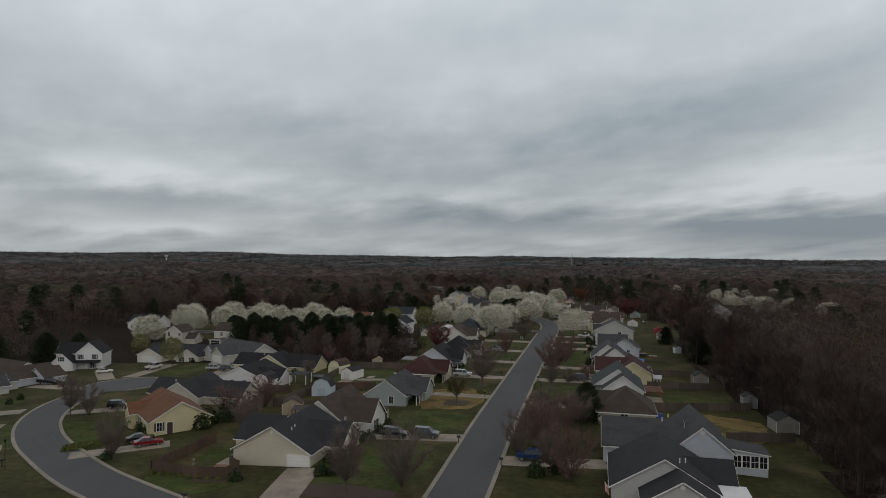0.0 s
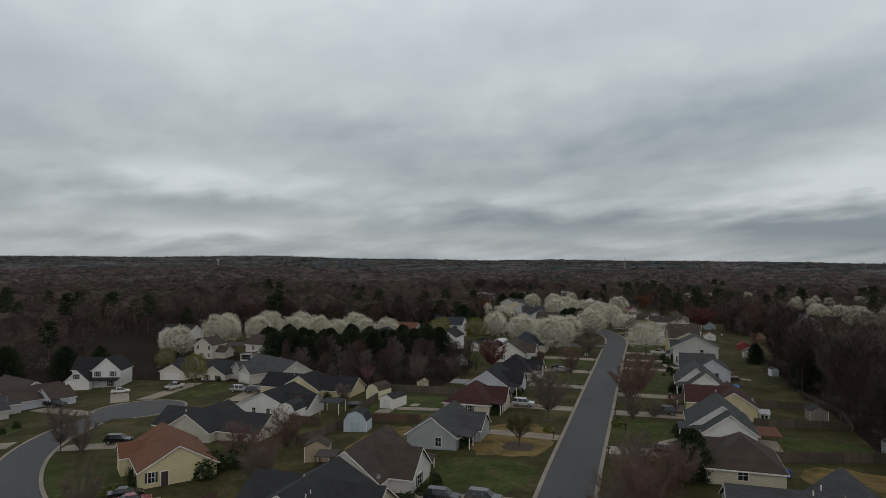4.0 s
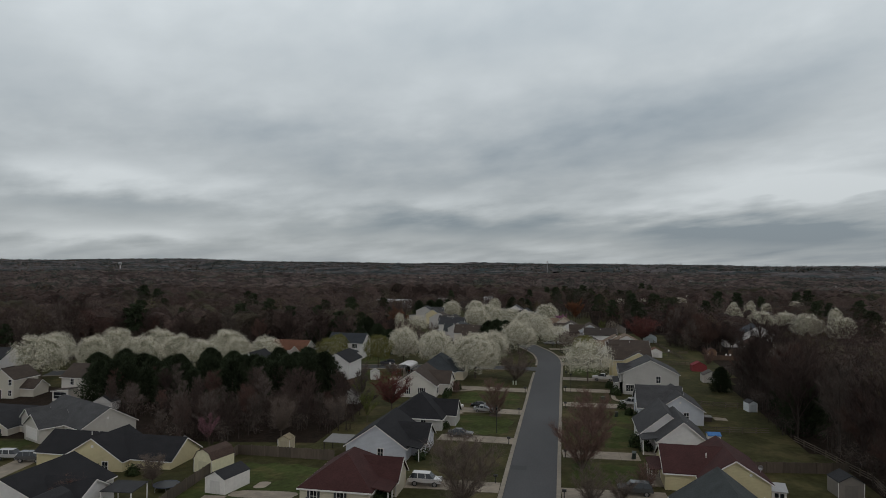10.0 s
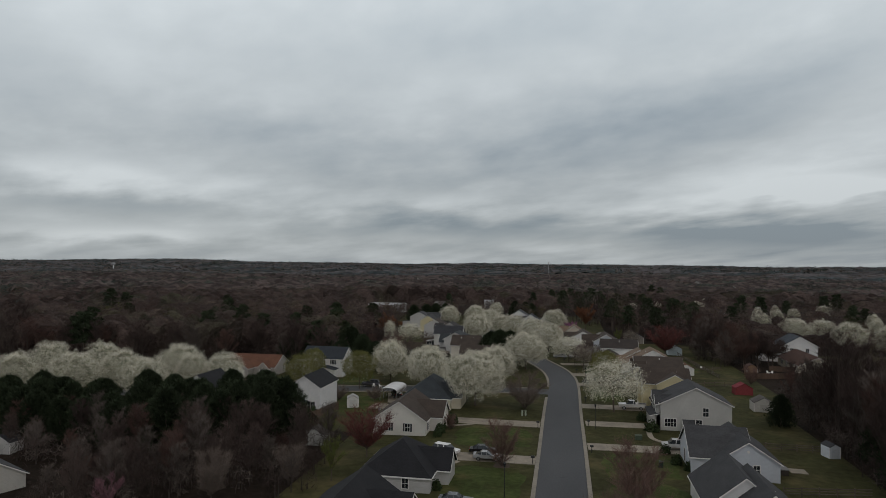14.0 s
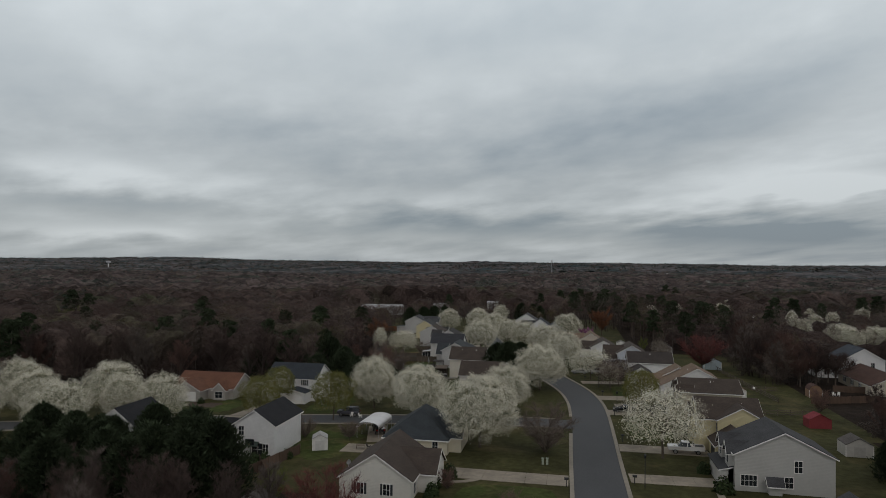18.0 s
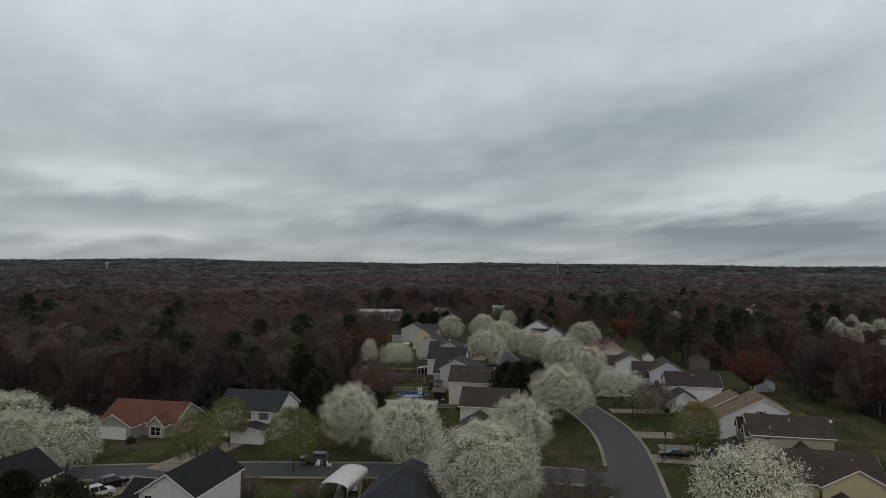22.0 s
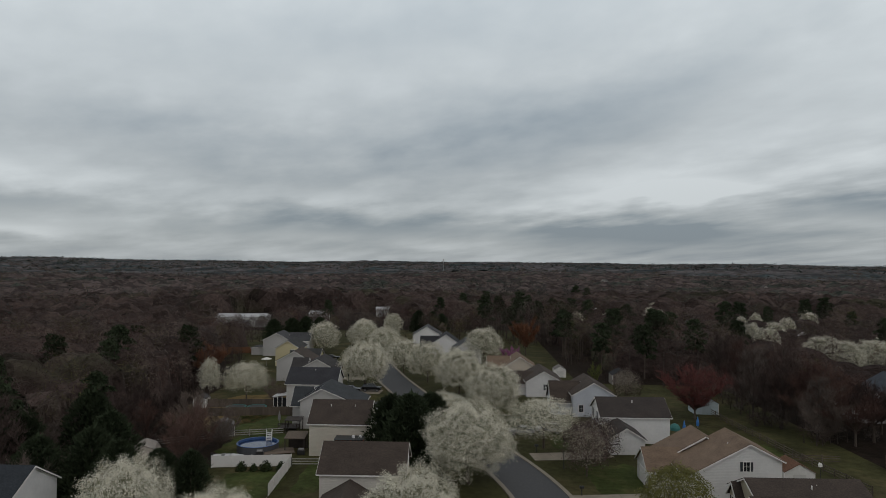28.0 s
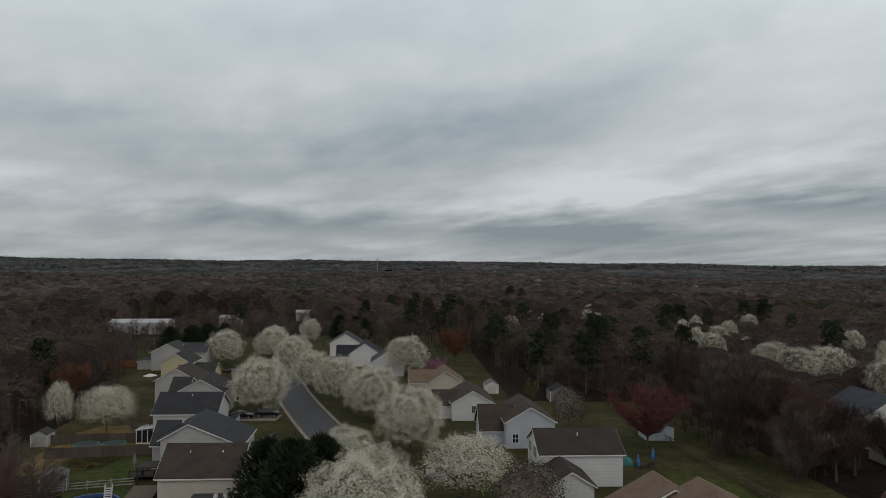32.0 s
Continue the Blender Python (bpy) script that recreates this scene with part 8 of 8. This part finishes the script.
def table_set(x, y, turn, mat, label):
    top = put("garden_table", x, y, turn, label, "table")
    part("tabletop", Geo().box(-0.75, -0.45, 0.70, 0.75, 0.45, 0.75), mat, top)
    for sx in (-0.65, 0.65):
        for sy in (-0.36, 0.36):
            part("leg", Geo().box(sx - 0.03, sy - 0.03, -0.05, sx + 0.03, sy + 0.03, 0.70), mat, top)


def garden_chair(x, y, turn, mat, label):
    top = put("garden_chair", x, y, turn, label, "chair", "garden chairs")
    part("seat", Geo().box(-0.28, -0.28, 0.38, 0.28, 0.28, 0.44), mat, top)
    part("backrest", Geo().prism([(-0.28, 0.24, 0.44), (0.28, 0.24, 0.44), (0.28, 0.42, 1.0), (-0.28, 0.42, 1.0)], (0, 0.05, 0)), mat, top)
    for sx in (-0.25, 0.25):
        part("armrest", Geo().box(sx - 0.04, -0.3, 0.6, sx + 0.04, 0.3, 0.64), mat, top)
        for sy in (-0.24, 0.24):
            part("leg", Geo().box(sx - 0.03, sy - 0.03, -0.05, sx + 0.03, sy + 0.03, 0.62 if sy < 0 else 0.38), mat, top)


def dish(x, y, z, turn):
    top = thing("satellite_dish", pose(x, y, z, 0, 0, turn), "grey satellite dish on a short roof bracket", "dish", "satellite dishes")
    part("bracket", Geo().tube((0, 0, -0.25), (0, 0, 0.45), 0.03, 0.03, 6), GREY_METAL, top)
    g, n = Geo(), 14
    g.v = [(0.0, 0.02, 0.6)] + [(0.33 * math.cos(2 * math.pi * i / n), -0.10, 0.6 + 0.36 * math.sin(2 * math.pi * i / n)) for i in range(n)]
    g.v += [(0.0, 0.05, 0.6)] + [(0.33 * math.cos(2 * math.pi * i / n), -0.07, 0.6 + 0.36 * math.sin(2 * math.pi * i / n)) for i in range(n)]
    g.f = [(0, 1 + i, 1 + (i + 1) % n) for i in range(n)] + [(n + 1, n + 2 + (i + 1) % n, n + 2 + i) for i in range(n)] + [(1 + i, n + 2 + i, n + 2 + (i + 1) % n, 1 + (i + 1) % n) for i in range(n)]
    part("reflector", g, GREY_METAL, top)
    part("arm", Geo().bar((0, 0.0, 0.3), (0, -0.4, 0.5), 0.03, 0.03), BLACK_METAL, top)


def gardens():
    pool()
    carport()
    open_roof("garden_pavilion", -44.9, 333.4, 0, 3.4, 3.0, 2.2, 2.7, DARK_WOOD, DECK_WOOD, "dark pavilion with a weathered plank roof", "pavilion", walls=DARK_WOOD)
    open_roof("pergola", 27.4, 156.6, 0, 3.8, 6.4, 2.45, 2.45, PERGOLA_RED, PERGOLA_RED, "red-brown slatted pergola over a patio", "pergola", slats=17)
    open_roof("lean_to", -58.6, 159.6, 4, 4.6, 4.2, 2.5, 2.7, WHITE_PAINT, shingle((0.045, 0.046, 0.05)), "open lean-to with a dark roof beside a house", "carport")
    open_roof("garden_shelter", -40.4, 121.2, 12, 3.4, 3.0, 2.3, 2.6, DARK_WOOD, DARK_WOOD, "dark wooden shelter beside a tan shed", "shelter")
    open_roof("patio_cover", -66.2, 246.4, 0, 4.0, 2.4, 2.2, 2.5, WHITE_PAINT, CANVAS, "grey patio cover behind a white house", "patio cover")
    open_roof("patio_cover", -48.2, 345.2, 0, 3.0, 2.6, 2.3, 2.5, DARK_WOOD, DARK_WOOD, "dark patio cover behind a grey house", "patio cover")
    # boat and garden clutter behind the white fence
    boat = put("boat", -54.6, 328.4, 8, "small white motor boat on the grass", "boat")
    hull = [(-2.4, 0, 0.25), (-2.2, -0.75, 0.35), (0.8, -0.8, 0.4), (2.4, 0, 0.6), (0.8, 0.8, 0.4), (-2.2, 0.75, 0.35)]
    part("hull", Geo().prism([(x * 0.9, y * 0.7, 0.0) for x, y, z in hull], (0, 0, 0.35)).prism([(x, y, 0.35) for x, y, z in hull], (0, 0, 0.22)), plain("white_gelcoat", (0.62, 0.63, 0.64), 0.3), boat)
    part("seat", Geo().box(-1.0, -0.5, 0.57, -0.5, 0.5, 0.78), CANVAS, boat)
    part("windscreen", Geo().prism([(0.2, -0.6, 0.57), (0.2, 0.6, 0.57), (0.5, 0.45, 0.95), (0.5, -0.45, 0.95)], (0.04, 0, 0)), GLASS, boat)
    part("outboard_motor", Geo().box(-2.7, -0.2, 0.2, -2.35, 0.2, 0.95), BLACK_METAL, boat)
    grill(-49.9, 329.6, 10)
    grill(-43.4, 330.6, 0, "barbecue grill under a grey cover")
    grill(-39.6, 95.0, 60, "black kettle barbecue on a patio")
    trampoline(-65.0, 363.2, 2.1, TEAL, "round trampoline with a teal edge pad")
    trampoline(-60.6, 363.4, 2.0, TEAL, "round trampoline with a teal edge pad")
    trampoline(-56.6, 166.4, 1.9, plain("navy_fabric", (0.03, 0.035, 0.06), 0.6), "round dark trampoline in a back garden")
    umbrella(-52.4, 350.6, CANVAS, "closed grey patio umbrella")
    umbrella(27.1, 349.6, TARP_BLUE, "closed bright blue patio umbrella")
    umbrella(23.4, 346.0, TARP_BLUE, "closed bright blue patio umbrella")
    table_set(24.6, 347.6, 20, DARK_WOOD, "dark garden table among patio clutter")
    table_set(-50.6, 348.8, 0, DARK_WOOD, "dark picnic table behind a grey house")
    table_set(-44.4, 257.0, 15, DECK_WOOD, "weathered garden table beside a driveway")
    for x, y, t in ((25.6, 345.4, 30), (26.2, 348.2, 200), (-43.0, 257.4, 90)):
        garden_chair(x, y, t, DARK_WOOD, "dark wooden garden chair on a patio")
    for x, y, t in ((56.2, 330.2, 20), (57.4, 330.6, 330), (-53.6, 279.6, 0), (-51.6, 279.4, 90)):
        garden_chair(x, y, t, WHITE_PAINT, "white garden chair on the grass")
    tent = put("play_tent", 22.9, 349.8, 0, "small teal dome tent in a back garden", "tent")
    g, n = Geo(), 12
    rings = [(1.1, 0.0), (1.0, 0.5), (0.7, 0.95), (0.25, 1.2)]
    for r, z in rings:
        g.v += ring_of(r, z, n)
    g.f = [(k * n + i, k * n + (i + 1) % n, (k + 1) * n + (i + 1) % n, (k + 1) * n + i) for k in range(3) for i in range(n)] + [tuple(range(3 * n, 4 * n)), tuple(range(n))[::-1]]
    part("tent_fabric", g, TEAL, tent)
    # container, playhouse, covered box
    box = put("storage_container", -35.0, 327.4, 0, "orange storage container with a dark flat roof", "container")
    part("side", Geo().box(-2.1, -1.2, -0.2, 2.1, 1.2, 3.5), plain("orange_paint", (0.50, 0.10, 0.035)), box)
    part("roof", Geo().box(-2.3, -1.35, 3.5, 2.3, 1.35, 3.64), BLACK_METAL, box)
    for x in (0.6, 1.7):
        part("roof_vent", Geo().tube((x, 0, 3.64), (x, 0, 4.0), 0.28, 0.22, 10), WHITE_METAL, box, "white roof vent")
    part("downpipe", Geo().tube((-2.3, -1.3, -0.2), (-2.3, -1.3, 3.6), 0.09, 0.09, 8), WHITE_METAL, box)
    bx = put("covered_bin", 27.5, 207.4, 4, "white storage box under a blue tarpaulin", "storage box")
    part("crate", Geo().box(-1.1, -0.8, -0.2, 1.1, 0.8, 1.3), WHITE_PAINT, bx)
    part("tarpaulin", Geo().prism([(-1.2, -0.95, 1.15), (-1.2, 0.0, 1.62), (-1.2, 0.95, 1.2), (-1.2, 0.9, 1.32), (-1.2, 0, 1.72), (-1.2, -0.9, 1.3)], (2.4, 0, 0)), TARP_BLUE, bx)
    coop = put("chicken_coop", 30.0, 176.9, -6, "white wooden coop with a glazed lean-to roof", "coop")
    part("wall", Geo().prism([(-0.9, -0.8, -0.2), (0.9, -0.8, -0.2), (0.9, -0.8, 1.5), (-0.9, -0.8, 1.5)], (0, 1.8, 0)), WHITE_PAINT, coop)
    part("roof", Geo().prism([(-1.1, -1.0, 1.5), (1.1, -1.0, 1.5), (1.1, 1.3, 2.1), (-1.1, 1.3, 2.1)], (0, 0, 0.07)), GREY_METAL, coop)
    for x in (-0.6, 0.1):
        part("window", Geo().box(x, -0.84, 0.7, x + 0.5, -0.80, 1.3), GLASS, coop)
    hot = put("hot_tub", 29.4, 224.2, 0, "dark square hot tub on a back patio", "hot tub")
    part("cabinet", Geo().box(-1.0, -1.0, -0.2, 1.0, 1.0, 0.85), DARK_WOOD, hot)
    part("cover", Geo().box(-1.06, -1.06, 0.85, 1.06, 1.06, 0.98), CANVAS, hot)
    for x, y, t in ((12.0, 191.4, 90), (12.1, 192.2, 84), (11.2, 222.3, 90)):
        bin_(x, y, t, plain("dark_green_plastic", (0.02, 0.03, 0.025), 0.5))
    # pads and patios
    for x, y, w, d, m, lab in ((32.6, 226.2, 2.6, 2.4, CONCRETE, "square concrete pad on a lawn"), (-39.6, 95.2, 3.4, 5.0, CONCRETE, "concrete patio behind a house"), (-39.4, 91.6, 3.2, 1.9, BRICK, "red brick paving beside a patio"),
                               (27.4, 156.6, 4.4, 7.0, CONCRETE, "concrete patio under a pergola"), (-61.6, 245.6, 5.2, 2.8, CONCRETE, "grey patio behind a white house"), (-45.2, 257.5, 4.6, 5.0, CONCRETE, "worn concrete yard beside a carport"), (-47.6, 162.6, 3.4, 3.6, CONCRETE, "concrete pad in front of a shed")):
        p = put("patio", x, y, 0, lab, "patio", "garden patios", z=0.0)
        g = Geo()
        g.prism([(a, b, ground(x + a, y + b) - 0.15) for a, b in ((-w / 2, -d / 2), (w / 2, -d / 2), (w / 2, d / 2), (-w / 2, d / 2))], (0, 0, 0.24))
        part("paving", g, m, p)
    deck = put("timber_deck", -49.6, 347.6, 0, "dark timber deck behind a grey house", "deck")
    for i in range(12):
        part("plank", Geo().box(-1.8, -1.8 + i * 0.3, 0.45, 1.8, -1.53 + i * 0.3, 0.52), DARK_WOOD, deck)
    for x in (-1.75, 0, 1.75):
        part("post", Geo().box(x - 0.06, -1.8, -0.2, x + 0.06, -1.68, 1.4), DARK_WOOD, deck)
    part("rail", Geo().box(-1.8, -1.78, 1.3, 1.8, -1.70, 1.4), DARK_WOOD, deck)
    # by the street
    for x, y in ((-13.1, 254.3), (-12.4, 254.4)):
        p = put("utility_pedestal", x, y, 0, "pale green utility pedestal in the lawn", "utility box", "utility pedestals")
        part("cabinet", Geo().box(-0.17, -0.15, -0.1, 0.17, 0.15, 0.95), plain("pale_green_metal", (0.30, 0.34, 0.27)), p)
        part("cap", Geo().box(-0.2, -0.18, 0.95, 0.2, 0.18, 1.03), plain("pale_green_metal", (0.30, 0.34, 0.27)), p)
    p = put("transformer_box", 9.4, 239.6, 0, "green transformer box on a front lawn", "utility box")
    part("cabinet", Geo().box(-0.6, -0.5, -0.1, 0.6, 0.5, 0.75), plain("dark_green_metal", (0.05, 0.07, 0.045)), p)
    part("lid", Geo().box(-0.64, -0.54, 0.75, 0.64, 0.54, 0.83), plain("dark_green_metal", (0.05, 0.07, 0.045)), p)
    p = put("garden_ornament", -44.6, 92.0, 0, "small pale stone garden ornament", "ornament")
    part("plinth", Geo().box(-0.18, -0.18, -0.1, 0.18, 0.18, 0.3), CONCRETE, p)
    part("urn", Geo().tube((0, 0, 0.3), (0, 0, 0.5), 0.08, 0.1, 10).tube((0, 0, 0.5), (0, 0, 0.95), 0.12, 0.26, 10), CONCRETE, p)
    bird = put("bird_house", 35.4, 322.2, 20, "white bird house on a slim post", "bird house")
    part("pole", Geo().tube((0, 0, -0.2), (0, 0, 1.9), 0.05, 0.04, 8), BLACK_METAL, bird)
    part("nest_box", Geo().prism([(-0.2, -0.2, 1.9), (0.2, -0.2, 1.9), (0.2, -0.2, 2.25), (0, -0.2, 2.5), (-0.2, -0.2, 2.25)], (0, 0.4, 0)), WHITE_PAINT, bird)
    frame_ = put("swing_frame", 51.2, 170.2, 10, "wooden swing frame at the wood's edge", "swing")
    for x in (-1.6, 1.6):
        for s in (-0.8, 0.8):
            part("leg", Geo().bar((x, s, -0.2), (x, 0, 2.6), 0.1, 0.1), DECK_WOOD, frame_)
    part("crossbar", Geo().box(-1.8, -0.06, 2.55, 1.8, 0.06, 2.7), DECK_WOOD, frame_)
    for x in (-0.7, 0.7):
        part("swing_seat", Geo().box(x - 0.25, -0.1, 0.5, x + 0.25, 0.1, 0.54).box(x - 0.24, -0.01, 0.54, x - 0.22, 0.01, 2.6).box(x + 0.22, -0.01, 0.54, x + 0.24, 0.01, 2.6), BLACK_METAL, frame_)
    aw = thing("door_awning", pose(-60.6, 249.5, ground(-64, 249.5) + 2.35), "dark green awning over a back door", "awning")
    part("canvas", Geo().prism([(-1.1, -1.1, -0.25), (1.1, -1.1, -0.25), (1.1, -0.02, 0.25), (-1.1, -0.02, 0.25)], (0, 0, 0.06)), plain("dark_green_canvas", (0.02, 0.032, 0.026)), aw)
    for s in (-1.05, 1.05):
        part("bracket", Geo().bar((s, -1.05, -0.25), (s, -0.03, -0.55), 0.04, 0.04), WHITE_PAINT, aw)
    for x, y, z, t in ((-39.5, 236.2, 3.1, 40), (5.4, 333.2, 2.9, 20), (-26.0, 107.2, 3.0, 60), (28.0, 178, 2.9, -20), (-63.0, 181.4, 1.0, 30)):
        dish(x, y, z + 0.2, t)
    # solar panels lie on the grey house's western roof slope
    slope = math.atan2(7.5 - 5.3, 4.0)
    for i in range(4):
        for j in range(2):
            sp = thing("solar_panel", pose(-47.7 + 1.1 + j * 1.75, 349.2 + i * 1.12, ground(-47.7, 347.7) + 5.3 + (1.1 + j * 1.75) * math.tan(slope) + 0.26, 0, -math.degrees(slope), 0), "black solar panel on a shingle roof", "solar panel", "solar panels")
            part("cells", Geo().box(-0.82, -0.5, 0.02, 0.82, 0.5, 0.06), PANEL, sp)
            part("frame", Geo().box(-0.85, -0.53, -0.01, 0.85, 0.53, 0.018), GREY_METAL, sp)
    sun_room = put("sunroom", -56.3, 367.4, 0, "white glazed sunroom beside a pale grey house", "sunroom")
    part("roof", Geo().prism([(-1.7, -1.9, 2.3), (1.5, -1.9, 2.7), (1.5, 1.9, 2.7), (-1.7, 1.9, 2.3)], (0, 0, 0.08)), WHITE_METAL, sun_room)
    for i in range(4):
        x = -1.5 + i * 0.95
        part("mullion", Geo().box(x - 0.05, -1.75, -0.3, x + 0.05, -1.65, 2.4), WHITE_PAINT, sun_room)
        if i < 3:
            part("pane", Geo().box(x + 0.05, -1.72, 0.2, x + 0.9, -1.69, 2.2), GLASS, sun_room)
    part("knee_wall", Geo().box(-1.5, -1.74, -0.4, 1.4, -1.66, 0.2), WHITE_PAINT, sun_room)
    part("side", Geo().box(-1.55, -1.7, -0.4, -1.47, 1.8, 2.3), WHITE_PAINT, sun_room)


gardens()


def basketball_hoop(x, y, turn):
    top = put("basketball_hoop", x, y, turn, "black basketball hoop with a clear backboard beside a patio", "basketball hoop")
    part("base", Geo().box(-0.35, -0.2, -0.05, 0.35, 0.5, 0.2), BLACK_METAL, top)
    part("pole", Geo().tube((0, 0.2, 0.15), (0, -0.1, 3.3), 0.06, 0.05, 8), BLACK_METAL, top)
    part("backboard", Geo().box(-0.75, -0.3, 2.9, 0.75, -0.24, 3.8), GLASS, top)
    part("rim", hoop(Geo(), 0.20, 0.24, 3.03, 3.06, 14), PERGOLA_RED, top).location = (0, -0.56, 0)


def near_corner():
    """The awning, the flag and the covered things beside the southernmost houses."""
    open_roof("boat_cover", 32.0, 90.2, 0, 4.4, 5.2, 2.5, 2.7, WHITE_METAL, WHITE_METAL, "white flat metal canopy beside a grey house", "canopy")
    fl = thing("house_flag", pose(17.2, 88.9, ground(17.2, 88.9) + 2.1), "striped flag on a short wall pole", "flag")
    part("pole", Geo().tube((0, 0, -0.2), (-0.7, -0.35, 0.75), 0.025, 0.02, 6), WHITE_METAL, fl)
    a, b = Vector((-0.7, -0.35, 0.72)), Vector((-0.15, -0.08, 0.0))
    red, pale = plain("red_cloth", (0.30, 0.03, 0.035)), plain("white_cloth", (0.62, 0.62, 0.60))
    for i in range(7):
        p, q = a + (b - a) * i / 7, a + (b - a) * (i + 1) / 7
        part("stripe", Geo().prism([p, q, q + Vector((0.06, -0.02, -1.1)), p + Vector((0.06, -0.02, -1.1))], (0.015, -0.015, 0)), red if i % 2 == 0 else pale, fl)
    cov = put("covered_grill", 27.4, 138.4, 10, "barbecue under a bright blue cover on a back lawn", "grill")
    part("cover", Geo().prism([(-0.7, -0.35, 0.02), (0.7, -0.35, 0.02), (0.55, -0.3, 1.05), (-0.55, -0.3, 1.1)], (0, 0.65, 0)), plain("royal_blue_cover", (0.03, 0.07, 0.28), 0.5), cov)
    part("lid_hump", Geo().prism([(-0.4, -0.25, 1.06), (0.4, -0.25, 1.06), (0.3, -0.2, 1.28), (-0.3, -0.2, 1.28)], (0, 0.45, 0)), plain("royal_blue_cover", (0.03, 0.07, 0.28), 0.5), cov)
    open_roof("patio_cover", -37.4, 187.6, 0, 4.4, 4.6, 2.15, 2.4, DARK_WOOD, CANVAS, "dark flat patio cover beside a pale house", "patio cover")
    um = put("patio_umbrella", -76.2, 424, 0, "open white patio umbrella behind a yellow house", "umbrella")
    part("pole", Geo().tube((0, 0, -0.1), (0, 0, 2.5), 0.03, 0.03, 6), GREY_METAL, um)
    part("canopy", Geo().tube((0, 0, 2.0), (0, 0, 2.55), 1.7, 0.1, 10), WHITE_PAINT, um)
    basketball_hoop(-59.8, 246.9, 0)


near_corner()
shed(30.6, 318.6, 0, 4.4, 4.2, 2.0, (0.62, 0.62, 0.60), (0.15, 0.08, 0.05), "white shed with a rust brown roof")
fence([(-53.6, 252.5), (-56.8, 239.5)], "brown", "dark red-brown board fence beside a white house")
fence([(58.2, 336.6), (66, 335.6)], "brown", "brown board fence by a red-roofed house")
for x, y, k in ((-22.9, 90.0, 1.3), (-21.4, 90.6, 1.2), (-24.4, 108.3, 1.2), (-23.3, 108.5, 1.2), (-22.2, 108.8, 1.3), (-58.3, 245.4, 1.5), (-50.5, 322.4, 1.0), (-48.6, 322.2, 0.8), (-46.8, 322.4, 1.1), (-44.6, 322.8, 0.9)):
    bush(x, y, k)


# ---- far off: sheds of a works yard, towers on the skyline ----
def far_things():
    for x, y, w, d, hgt, wall, lab in ((-124, 549, 24, 14, 5.0, (0.50, 0.51, 0.50), "long white works building among the trees"), (-90, 566, 9, 12, 5.0, (0.50, 0.51, 0.50), "white works building among the trees"), (-60, 606, 11, 12, 4.2, (0.48, 0.48, 0.46), "pale works building among the trees")):
        top = put("works_building", x, y, 4, lab, "building")
        part("wall", Geo().prism([(-w / 2, -d / 2, -1), (w / 2, -d / 2, -1), (w / 2, d / 2, -1), (-w / 2, d / 2, -1)], (0, 0, hgt + 1)), siding(wall), top)
        part("roof", Geo().prism([(-w / 2 - 0.3, -d / 2 - 0.3, hgt), (-w / 2 - 0.3, 0, hgt + 1.2), (-w / 2 - 0.3, d / 2 + 0.3, hgt)], (w + 0.6, 0, 0)), plain("pale_metal_roof", (0.42, 0.43, 0.44)), top)
        for i in range(int(w / 6)):
            part("loading_door", Geo().box(-w / 2 + 1.5 + i * 6, -d / 2 - 0.06, 0, -w / 2 + 4.5 + i * 6, -d / 2, 3.6), plain("grey_door", (0.25, 0.26, 0.27)), top)
    # a lattice mast and a water tower on the horizon
    mast = put("radio_mast", -60, 1900, 0, "slender lattice radio mast on the horizon", "mast", z=0.0)
    for a in (0, 120, 240):
        c, s = math.cos(math.radians(a)), math.sin(math.radians(a))
        part("leg", Geo().tube((c * 2.2, s * 2.2, -20), (c * 0.6, s * 0.6, 36), 0.35, 0.2, 5), GREY_METAL, mast)
    for z in range(0, 36, 6):
        part("brace", Geo().box(-1.4, -0.2, z, 1.4, 0.2, z + 0.4), GREY_METAL, mast)
    part("antenna", Geo().box(-1.8, -1.8, 30, 1.8, 1.8, 36), WHITE_METAL, mast)
    tank = put("water_tower", -1232, 1750, 0, "pale water tower on the horizon", "water tower", z=-30.0)
    part("stem", Geo().tube((0, 0, -30), (0, 0, 46), 1.6, 1.3, 12), WHITE_METAL, tank)
    part("tank", Geo().tube((0, 0, 45), (0, 0, 47), 3.5, 5.2, 20).tube((0, 0, 47), (0, 0, 50), 5.2, 5.2, 20).tube((0, 0, 50), (0, 0, 51.6), 5.2, 3, 20), GREY_METAL, tank)
    rng = random.Random(12)
    for i in range(16):
        r, a = rng.uniform(900, 1900), math.radians(rng.uniform(-48, 36))
        x, y = -10 + r * math.sin(a), 120 + r * math.cos(a)
        top = thing("far_house", pose(x, y, ground(x, y) + float(FAR_ROLL(x, y)) + 3.4, 0, 0, rng.uniform(-30, 30)), "pale house among the distant woods", "house", "distant houses")
        w, d = rng.uniform(9, 14), rng.uniform(8, 11)
        part("wall", Geo().prism([(-w / 2, -d / 2, -9), (w / 2, -d / 2, -9), (w / 2, -d / 2, 5), (0, -d / 2, 9), (-w / 2, -d / 2, 5)], (0, d, 0)), siding((0.38, 0.37, 0.35)), top)
        g = Geo()
        for s in (-1, 1):
            g.prism([(s * (w / 2 + 0.4), -d / 2 - 0.4, 4.8), (0, -d / 2 - 0.4, 9.1), (0, d / 2 + 0.4, 9.1), (s * (w / 2 + 0.4), d / 2 + 0.4, 4.8)], (0, 0, 0.25))
        part("roof", g, shingle((0.085, 0.075, 0.07)), top)


far_things()
